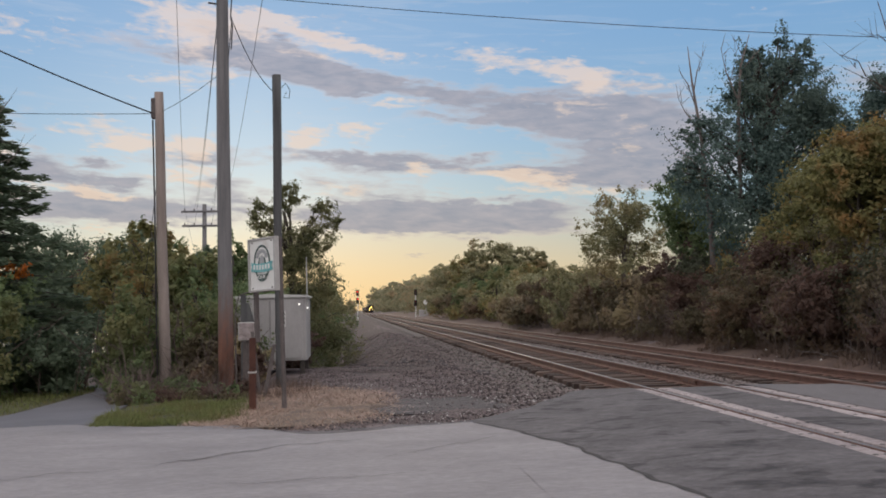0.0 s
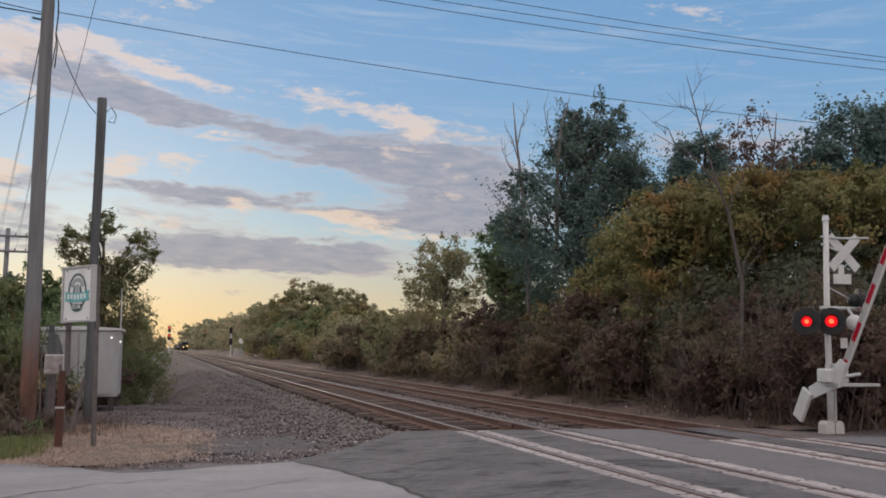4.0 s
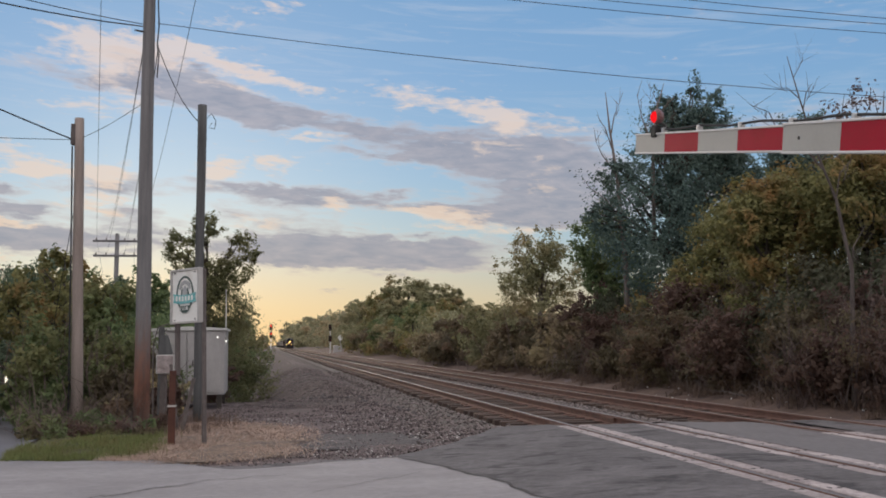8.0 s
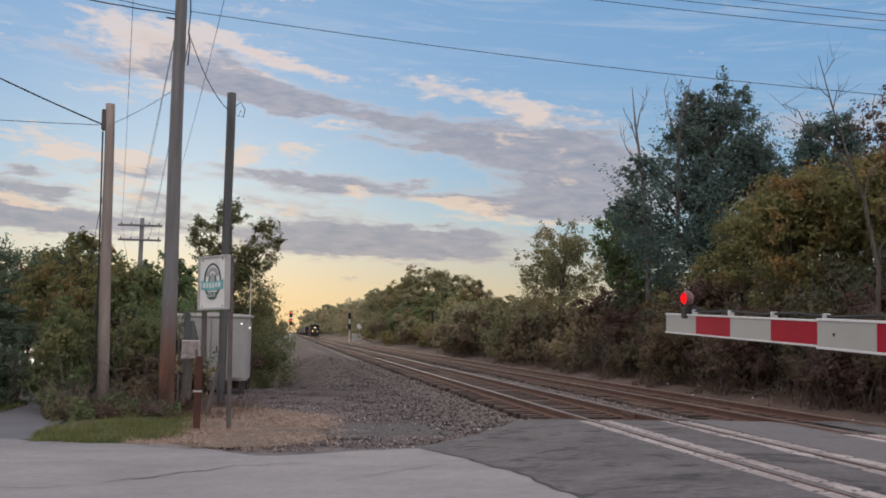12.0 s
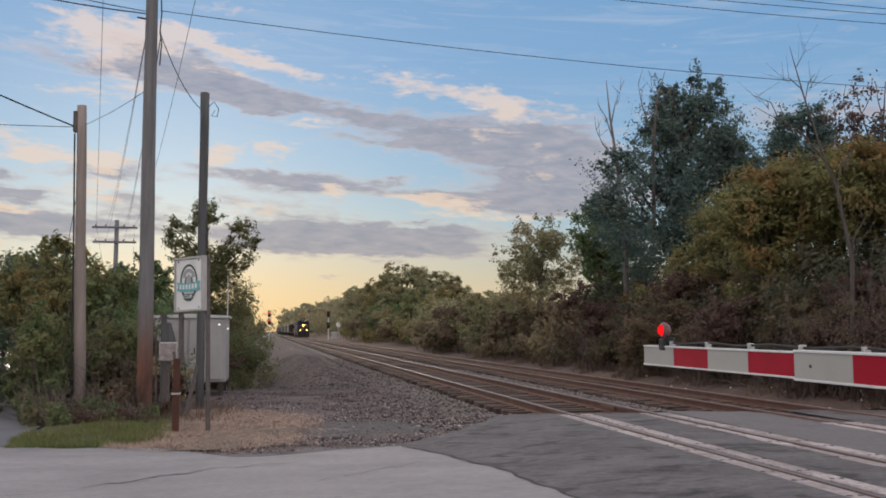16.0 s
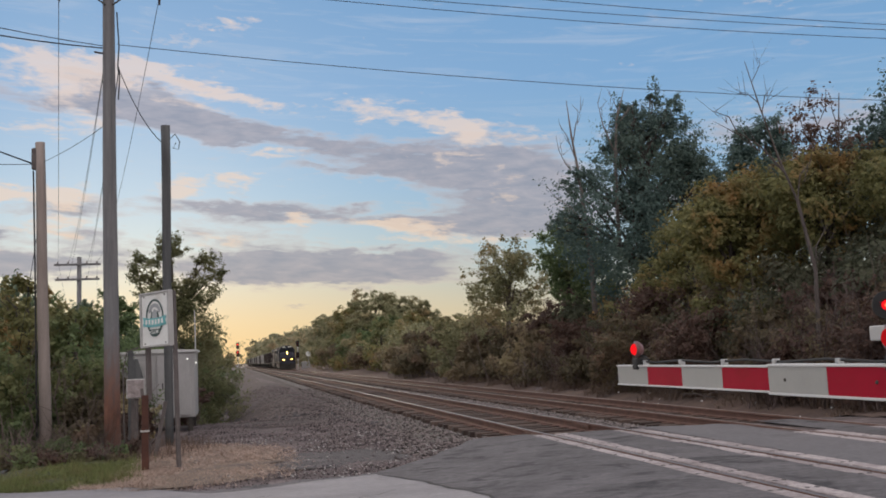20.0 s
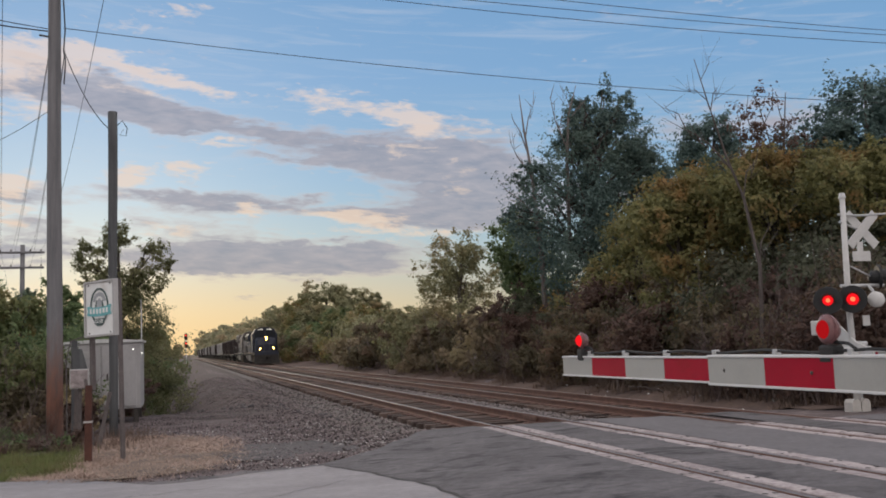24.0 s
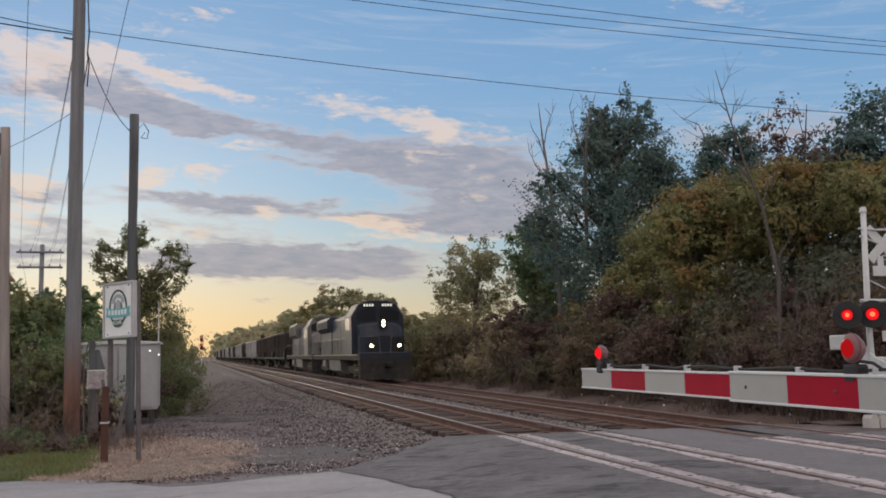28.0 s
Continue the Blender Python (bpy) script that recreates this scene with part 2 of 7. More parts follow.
def surface(name, dark, light, scale=3.0, rough=0.8, bump=0.3, fine=40.0, metal=0.0, stain=None, stain_scale=0.6, stain_at=0.55, local=False, stretch=(1, 1, 1), island=0.0, spec=0.4, rnd=0.0, gain=6.0, grit=0.0, grit_scale=14.0):
    """Grain between two colours at two scales, an optional stain colour, coarse grit, fine relief."""
    m = bpy.data.materials.new(name)
    m.use_nodes = True
    N = Nodes(m.node_tree)
    pos = N.add("ShaderNodeTexCoord").outputs["Object"] if local else N.add("ShaderNodeNewGeometry").outputs["Position"]
    pos = N.scaled(pos, *stretch)
    a, b = N.noise(pos, scale, 6, 0.6), N.noise(pos, fine, 5, 0.65)
    f = N.math("ADD", N.math("MULTIPLY", a, 0.6), N.math("MULTIPLY", b, 0.4))
    if island:
        f = N.math("ADD", f, N.math("MULTIPLY", N.math("SUBTRACT", N.add("ShaderNodeNewGeometry").outputs["Random Per Island"], 0.5), island))
    if rnd:
        f = N.math("ADD", f, N.math("MULTIPLY", N.math("SUBTRACT", N.add("ShaderNodeObjectInfo").outputs["Random"], 0.5), rnd))
    col = N.ramp(f, [(0.30, dark), (0.72, light)])
    if stain:
        s = N.noise(pos, stain_scale, 7, 0.62, 0.5)
        col = N.mix(N.math("MULTIPLY", N.math("SUBTRACT", s, stain_at), gain, clamp=True), col, stain)
    if grit:
        g = N.math("SUBTRACT", N.noise(pos, grit_scale, 3, 0.75), 0.5)
        k = N.math("MULTIPLY_ADD", g, grit * 5.0, 1.0)
        f = N.math("ADD", f, N.math("MULTIPLY", g, grit))
        grey_mix = N.add("ShaderNodeCombineXYZ")
        for c in range(3):
            N.wire(k, grey_mix.inputs[c])
        col = N.mix(1.0, col, grey_mix.outputs[0], "MULTIPLY")
    p = N.add("ShaderNodeBsdfPrincipled")
    N.wire(col, p.inputs["Base Color"])
    N.wire(N.math("MULTIPLY_ADD", b, 0.25, rough - 0.12), p.inputs["Roughness"])
    p.inputs["Metallic"].default_value = metal
    p.inputs["Specular IOR Level"].default_value = spec
    if bump:
        bn = N.add("ShaderNodeBump")
        bn.inputs["Strength"].default_value = bump
        bn.inputs["Distance"].default_value = 0.02
        N.wire(f, bn.inputs["Height"])
        N.wire(bn.outputs[0], p.inputs["Normal"])
    N.wire(p.outputs[0], N.add("ShaderNodeOutputMaterial").inputs[0])
    return m


def leafy(name, c1, c2, c3, scale=0.5, through_light=0.42):
    """Foliage: each leaf its own shade, with broad patches of the third colour."""
    m = bpy.data.materials.new(name)
    m.use_nodes = True
    N = Nodes(m.node_tree)
    g = N.add("ShaderNodeNewGeometry")
    mild = [tuple(a + (b - a) * k for a, b in zip(c1, c2)) for k in (0.22, 0.78)]
    col = N.ramp(g.outputs["Random Per Island"], [(0.0, mild[0]), (1.0, mild[1])])
    patch = N.noise(g.outputs["Position"], scale, 4, 0.6)
    col = N.mix(N.math("MULTIPLY", N.math("SUBTRACT", patch, 0.5), 5.0, clamp=True), col, c3)
    p = N.add("ShaderNodeBsdfPrincipled")
    N.wire(col, p.inputs["Base Color"])
    p.inputs["Roughness"].default_value = 0.62
    p.inputs["Specular IOR Level"].default_value = 0.25
    tr = N.add("ShaderNodeBsdfTranslucent")
    N.wire(col, tr.inputs[0])
    mx = N.add("ShaderNodeMixShader")
    mx.inputs[0].default_value = through_light
    N.wire(p.outputs[0], mx.inputs[1])
    N.wire(tr.outputs[0], mx.inputs[2])
    N.wire(mx.outputs[0], N.add("ShaderNodeOutputMaterial").inputs[0])
    return m


def glowing(name, colour, strength):
    m = bpy.data.materials.new(name)
    m.use_nodes = True
    N = Nodes(m.node_tree)
    e = N.add("ShaderNodeEmission")
    e.inputs[0].default_value = (*colour, 1)
    e.inputs[1].default_value = strength
    N.wire(e.outputs[0], N.add("ShaderNodeOutputMaterial").inputs[0])
    return m


ASPHALT_OLD = surface("worn_light_asphalt", (0.19, 0.18, 0.187), (0.335, 0.318, 0.328), 0.9, 0.85, 0.3, 110, stain=(0.19, 0.18, 0.19), stain_scale=0.5, stain_at=0.57, stretch=(0.55, 1.2, 1), gain=5.0, grit=0.16, grit_scale=16.0)
ASPHALT_DARK = surface("patched_dark_asphalt", (0.075, 0.070, 0.074), (0.168, 0.157, 0.164), 1.1, 0.85, 0.7, 24, stain=(0.050, 0.047, 0.051), stain_scale=1.7, stain_at=0.53, stretch=(0.75, 1.1, 1), gain=9.0, grit=0.26, grit_scale=9.0, spec=0.25)
ASPHALT_EDGE = surface("broken_asphalt_edge", (0.03, 0.03, 0.03), (0.08, 0.075, 0.075), 6, 0.9, 0.5, 60)
LANE = surface("side_lane_asphalt", (0.105, 0.105, 0.122), (0.170, 0.170, 0.188), 0.8, 0.85, 0.2, 60)
CINDER = surface("cinder_gravel", (0.053, 0.042, 0.043), (0.158, 0.121, 0.119), 2.2, 0.95, 0.9, 26, stain=(0.226, 0.183, 0.180), stain_scale=0.9, stain_at=0.53, stretch=(0.6, 1.3, 1), gain=5.0, grit=0.45, grit_scale=9.0)
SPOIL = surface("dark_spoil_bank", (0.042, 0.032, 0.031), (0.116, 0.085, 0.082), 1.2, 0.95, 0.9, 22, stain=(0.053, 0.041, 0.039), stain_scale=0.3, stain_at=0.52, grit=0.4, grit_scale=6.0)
LITTER = surface("brown_leaf_litter", (0.065, 0.043, 0.036), (0.185, 0.124, 0.100), 2.6, 0.95, 0.8, 30, stain=(0.075, 0.055, 0.050), stain_scale=0.7, stain_at=0.54)
CRUMB = surface("crumbled_asphalt", (0.045, 0.041, 0.043), (0.125, 0.113, 0.115), 5, 0.9, 0.7, 40, stain=(0.200, 0.176, 0.172), stain_scale=1.3, stain_at=0.54, stretch=(0.5, 1.6, 1), grit=0.55, grit_scale=12.0)
GRAVEL = surface("yard_gravel_chip", (0.048, 0.040, 0.042), (0.257, 0.211, 0.210), 1.5, 0.9, 0.2, 40, island=0.8, stain=(0.304, 0.249, 0.246), stain_scale=0.9, stain_at=0.54, stretch=(0.6, 1.3, 1), gain=4.0)
BALLAST = surface("ballast_bed", (0.066, 0.057, 0.053), (0.19, 0.168, 0.155), 9, 0.95, 1.0, 45, stain=(0.10, 0.068, 0.055), stain_scale=0.25, grit=0.5, grit_scale=16.0)
STONE = surface("ballast_stone", (0.058, 0.048, 0.046), (0.247, 0.211, 0.203), 5, 0.9, 0.3, 50, island=0.95)
STONEPALE = surface("pale_stone_chip", (0.30, 0.29, 0.28), (0.62, 0.60, 0.58), 5, 0.9, 0.2, 50, island=0.7)
SOD = surface("green_sod", (0.045, 0.048, 0.024), (0.11, 0.105, 0.052), 3, 0.95, 0.6, 40)
STRAWBED = surface("dry_straw_bed", (0.10, 0.076, 0.062), (0.28, 0.21, 0.16), 5, 0.95, 0.8, 60, stain=(0.085, 0.070, 0.064), stain_scale=1.6, stain_at=0.52)
BLADE = leafy("grass_blade", (0.100, 0.120, 0.044), (0.262, 0.292, 0.110), (0.225, 0.180, 0.092), 2.2)
STRAW = leafy("straw_blade", (0.260, 0.185, 0.150), (0.650, 0.490, 0.395), (0.330, 0.245, 0.200), 1.8, 0.2)
DEADGRASS = leafy("dead_grass", (0.092, 0.064, 0.053), (0.253, 0.184, 0.138), (0.138, 0.090, 0.071), 1.0, 0.2)
RAIL_SIDE = surface("rusty_rail_side", (0.080, 0.040, 0.031), (0.185, 0.094, 0.070), 4, 0.8, 0.3, 60)
RAIL_HEAD = surface("polished_rail_head", (0.19, 0.165, 0.16), (0.31, 0.28, 0.27), 3, 0.50, 0.03, 30, metal=1.0)
RAIL_HEAD_B = surface("dull_rail_head", (0.17, 0.115, 0.095), (0.32, 0.245, 0.215), 3, 0.5, 0.05, 30, metal=0.7)
TIE = surface("weathered_sleeper", (0.044, 0.029, 0.025), (0.122, 0.086, 0.072), 3, 0.9, 0.6, 30, stretch=(0.3, 3, 2), rnd=0.5)
PANEL = surface("pale_crossing_panel", (0.25, 0.212, 0.212), (0.46, 0.405, 0.402), 2.5, 0.8, 0.4, 30, stain=(0.20, 0.160, 0.156), stain_scale=2.6, stain_at=0.57, rnd=0.25, grit=0.3, grit_scale=12.0)
ASPHALT_SMOOTH = surface("smooth_grey_asphalt", (0.112, 0.106, 0.112), (0.170, 0.160, 0.168), 0.7, 0.85, 0.3, 60, stain=(0.095, 0.089, 0.093), stain_scale=0.9, stain_at=0.60, grit=0.22, grit_scale=10.0)
BOLT = surface("dark_bolt_steel", (0.03, 0.025, 0.025), (0.08, 0.07, 0.06), 20, 0.6, 0.1)
POLEWOOD = surface("weathered_pole_wood", (0.108, 0.108, 0.114), (0.262, 0.255, 0.262), 2.0, 0.9, 0.5, 30, stretch=(6, 6, 0.35))
POLEWOOD_WARM = surface("pole_wood_pale_brown", (0.215, 0.176, 0.160), (0.42, 0.356, 0.325), 2.0, 0.9, 0.5, 30, stretch=(6, 6, 0.35))


def stained_butt(name, wood, dark, light, z0, z1):
    """Weathered wood that turns red-brown towards the ground with a ragged border."""
    m = bpy.data.materials[wood].copy()
    m.name = name
    t = m.node_tree
    p = next(n for n in t.nodes if n.type == "BSDF_PRINCIPLED")
    old = p.inputs["Base Color"].links[0].from_socket
    N = Nodes(t, True)
    pos = N.add("ShaderNodeNewGeometry").outputs["Position"]
    sep = N.add("ShaderNodeSeparateXYZ")
    N.wire(pos, sep.inputs[0])
    n = N.noise(N.scaled(pos, 5, 5, 1.2), 1.6, 5, 0.65)
    f = N.math("ADD", N.math("DIVIDE", N.math("SUBTRACT", z1, sep.outputs[2]), z1 - z0), N.math("MULTIPLY", N.math("SUBTRACT", n, 0.5), 1.2), clamp=True)
    N.wire(N.mix(N.math("MULTIPLY", f, 0.9), old, N.ramp(n, [(0.3, dark), (0.7, light)])), p.inputs["Base Color"])
    return m


POLEWOOD_STAINED = stained_butt("pole_wood_red_butt_worn", "weathered_pole_wood", (0.10, 0.045, 0.03), (0.25, 0.110, 0.072), 0.9, 2.3)
POLEDARK = surface("dark_pole_wood", (0.056, 0.059, 0.063), (0.145, 0.147, 0.150), 2.0, 0.9, 0.5, 30, stretch=(6, 6, 0.35))
POSTRED = surface("red_brown_post", (0.045, 0.02, 0.016), (0.12, 0.05, 0.035), 6, 0.85, 0.3, 40)
POSTGREY = surface("grey_weathered_post", (0.07, 0.06, 0.06), (0.18, 0.155, 0.15), 6, 0.85, 0.3, 40)
CABLE = surface("black_cable", (0.012, 0.012, 0.014), (0.035, 0.035, 0.04), 5, 0.6, 0.0)
CERAMIC = surface("brown_insulator", (0.05, 0.03, 0.025), (0.10, 0.07, 0.06), 20, 0.3, 0.0)
SIGNWHITE = surface("sign_white_paint", (0.66, 0.66, 0.64), (0.80, 0.80, 0.78), 3, 0.6, 0.05, 20, stain=(0.60, 0.58, 0.54), stain_scale=2.0, stain_at=0.6)
SIGNFRAME = surface("sign_frame_grey", (0.34, 0.33, 0.32), (0.50, 0.49, 0.48), 4, 0.6, 0.1, 30)
SIGNGREEN = surface("sign_dark_green", (0.045, 0.075, 0.07), (0.09, 0.13, 0.12), 10, 0.6, 0.0)
SIGNTEAL = surface("sign_teal", (0.12, 0.36, 0.38), (0.20, 0.48, 0.50), 8, 0.6, 0.0)
SIGNGREY = surface("sign_grey_print", (0.28, 0.29, 0.30), (0.42, 0.43, 0.44), 8, 0.6, 0.0)
STEELWALL = surface("grey_painted_steel", (0.33, 0.32, 0.32), (0.46, 0.45, 0.45), 1.6, 0.5, 0.05, 20, stain=(0.27, 0.25, 0.24), stain_scale=1.4, stain_at=0.58, stretch=(1, 1, 0.4))
STEELROOF = surface("pale_steel_roof", (0.50, 0.50, 0.50), (0.64, 0.64, 0.63), 3, 0.5, 0.05)
GALV = surface("galvanised_steel", (0.40, 0.40, 0.40), (0.58, 0.58, 0.57), 5, 0.45, 0.05, 40, metal=0.5)
WHITEPAINT = surface("dulled_white_paint", (0.476, 0.468, 0.451), (0.629, 0.620, 0.603), 4, 0.6, 0.1, 40, local=True)
CONCRETE = surface("pale_concrete", (0.38, 0.36, 0.33), (0.54, 0.51, 0.48), 6, 0.9, 0.3, 40)
BLACKPAINT = surface("black_signal_paint", (0.010, 0.010, 0.011), (0.025, 0.025, 0.026), 8, 0.55, 0.05, local=True)
GATEWHITE = surface("gate_white_sheeting", (0.335, 0.328, 0.302), (0.405, 0.395, 0.364), 5, 0.55, 0.05, 60, stain=(0.44, 0.42, 0.38), stain_scale=3, stain_at=0.6, local=True, rnd=0.2)
GATERED = surface("gate_red_sheeting", (0.29, 0.004, 0.020), (0.39, 0.006, 0.028), 4, 0.6, 0.05, 60, stain=(0.25, 0.01, 0.015), stain_scale=3, stain_at=0.6, local=True, spec=0.12)
GATEEDGE = surface("gate_white_edge", (0.561, 0.552, 0.535), (0.680, 0.671, 0.654), 6, 0.5, 0.05, local=True)
RUBBER = surface("black_rubber", (0.012, 0.012, 0.012), (0.03, 0.03, 0.03), 10, 0.7, 0.1, local=True)
REDLENS = glowing("lit_red_lens", (1.0, 0.012, 0.018), 0.95)
REDHOT = glowing("lit_red_core", (1.0, 0.10, 0.04), 3.0)
REDHALF = glowing("dimming_red_lens", (0.85, 0.015, 0.02), 0.45)
LAMPSHELL = surface("smoky_red_lamp_shell", (0.13, 0.060, 0.060), (0.24, 0.115, 0.115), 20, 0.35, 0.05, local=True)
REDDIM = surface("unlit_red_lens", (0.16, 0.01, 0.012), (0.26, 0.02, 0.02), 6, 0.25, 0.0, local=True)
SIGNALRED = glowing("signal_red_lamp", (1.0, 0.05, 0.03), 3.0)
LAMPWARM = glowing("train_headlight", (1.0, 0.50, 0.09), 32.0)
BOARDLIT = glowing("number_board_light", (1.0, 0.95, 0.85), 0.85)
WHITELAMP = glowing("small_white_marker", (1.0, 0.97, 0.9), 2.0)
LOCOBLUE = surface("locomotive_dark_blue", (0.018, 0.021, 0.032), (0.044, 0.048, 0.064), 1.2, 0.6, 0.05, 20, stain=(0.06, 0.05, 0.044), stain_scale=0.7, local=True, spec=0.25)
LOCOGREY = surface("locomotive_dusty_grey", (0.11, 0.10, 0.09), (0.22, 0.20, 0.18), 1.2, 0.65, 0.05, 20, stain=(0.06, 0.05, 0.045), stain_scale=0.9, local=True, spec=0.25)
LOCOYELLOW = surface("faded_locomotive_yellow", (0.16, 0.11, 0.045), (0.28, 0.20, 0.085), 2, 0.6, 0.05, 20, local=True)
LOCOBLACK = surface("grimy_black_steel", (0.015, 0.014, 0.013), (0.05, 0.045, 0.04), 3, 0.75, 0.2, 20, local=True, spec=0.15)
DARKGLASS = surface("dark_window_glass", (0.01, 0.012, 0.015), (0.02, 0.022, 0.026), 2, 0.34, 0.0, local=True, spec=0.2)
CARBROWN = surface("hopper_dark_brown", (0.034, 0.027, 0.026), (0.080, 0.060, 0.055), 1.0, 0.75, 0.1, 20, stain=(0.030, 0.025, 0.024), stain_scale=0.6, local=True, rnd=0.4, spec=0.2)
CARGREY = surface("hopper_grey", (0.27, 0.26, 0.25), (0.42, 0.405, 0.39), 1.0, 0.65, 0.1, 20, stain=(0.16, 0.14, 0.12), stain_scale=0.6, local=True, rnd=0.4)
BARK = surface("tree_bark", (0.05, 0.042, 0.038), (0.13, 0.11, 0.10), 3, 0.95, 0.6, 30, stretch=(4, 4, 0.5))
BARKGREY = surface("bare_grey_bark", (0.12, 0.10, 0.095), (0.26, 0.225, 0.21), 3, 0.95, 0.4, 30, stretch=(4, 4, 0.5))
BARKDULL = surface("weathered_brown_bark", (0.060, 0.050, 0.047), (0.155, 0.130, 0.120), 3, 0.95, 0.4, 30, stretch=(4, 4, 0.5))
STEM = surface("brown_stem", (0.09, 0.068, 0.060), (0.21, 0.165, 0.145), 5, 0.95, 0.3, 30)
TWIG = surface("mauve_twig", (0.058, 0.042, 0.040), (0.150, 0.112, 0.104), 5, 0.95, 0.2, 30, island=0.6)
LEAF_DARK = leafy("dark_green_leaf", (0.067, 0.109, 0.102), (0.167, 0.244, 0.218), (0.115, 0.155, 0.122), 0.25)
LEAF_GREEN = leafy("green_leaf", (0.084, 0.124, 0.057), (0.223, 0.290, 0.132), (0.236, 0.216, 0.097), 0.3)
# olive leaf with the shade under the canopy darkened into its colour
LEAF_SHADE = leafy("shade_dark_olive_leaf", (0.060, 0.070, 0.046), (0.145, 0.155, 0.098), (0.130, 0.110, 0.070), 0.6)
LEAF_BACKLIT = leafy("yellow_green_backlit_leaf", (0.105, 0.115, 0.060), (0.270, 0.275, 0.140), (0.240, 0.215, 0.110), 0.4, 0.55)
LEAF_OLIVE = leafy("olive_leaf", (0.169, 0.173, 0.093), (0.393, 0.378, 0.221), (0.408, 0.315, 0.175), 0.3)
LEAF_AUTUMN = leafy("autumn_yellow_leaf", (0.110, 0.127, 0.059), (0.319, 0.293, 0.118), (0.360, 0.218, 0.090), 0.8)
LEAF_RUST = leafy("rusty_brown_leaf", (0.073, 0.048, 0.040), (0.187, 0.116, 0.093), (0.123, 0.085, 0.065), 0.5)
LEAF_BRUSH = leafy("dull_brush_leaf", (0.084, 0.074, 0.046), (0.215, 0.178, 0.109), (0.205, 0.125, 0.086), 0.5)
LEAF_BROWN = leafy("dry_brown_leaf", (0.163, 0.129, 0.084), (0.346, 0.272, 0.171), (0.267, 0.221, 0.119), 0.3)
LEAF_ORANGE = leafy("orange_leaf", (0.45, 0.13, 0.03), (0.60, 0.22, 0.05), (0.50, 0.16, 0.03), 1.0)
LEAF_PINE = leafy("pine_needle", (0.087, 0.128, 0.087), (0.203, 0.258, 0.168), (0.123, 0.167, 0.108), 0.5)
# far foliage made paler so that its base colour carries the distance haze
LEAF_FAR_HAZE = leafy("haze_lightened_far_leaf", (0.225, 0.225, 0.137), (0.420, 0.391, 0.240), (0.469, 0.332, 0.197), 0.06)
POND = surface("pale_pond_water", (0.30, 0.30, 0.30), (0.40, 0.40, 0.39), 0.5, 0.15, 0.02, 10, spec=0.6)

# ---- mesh building ----


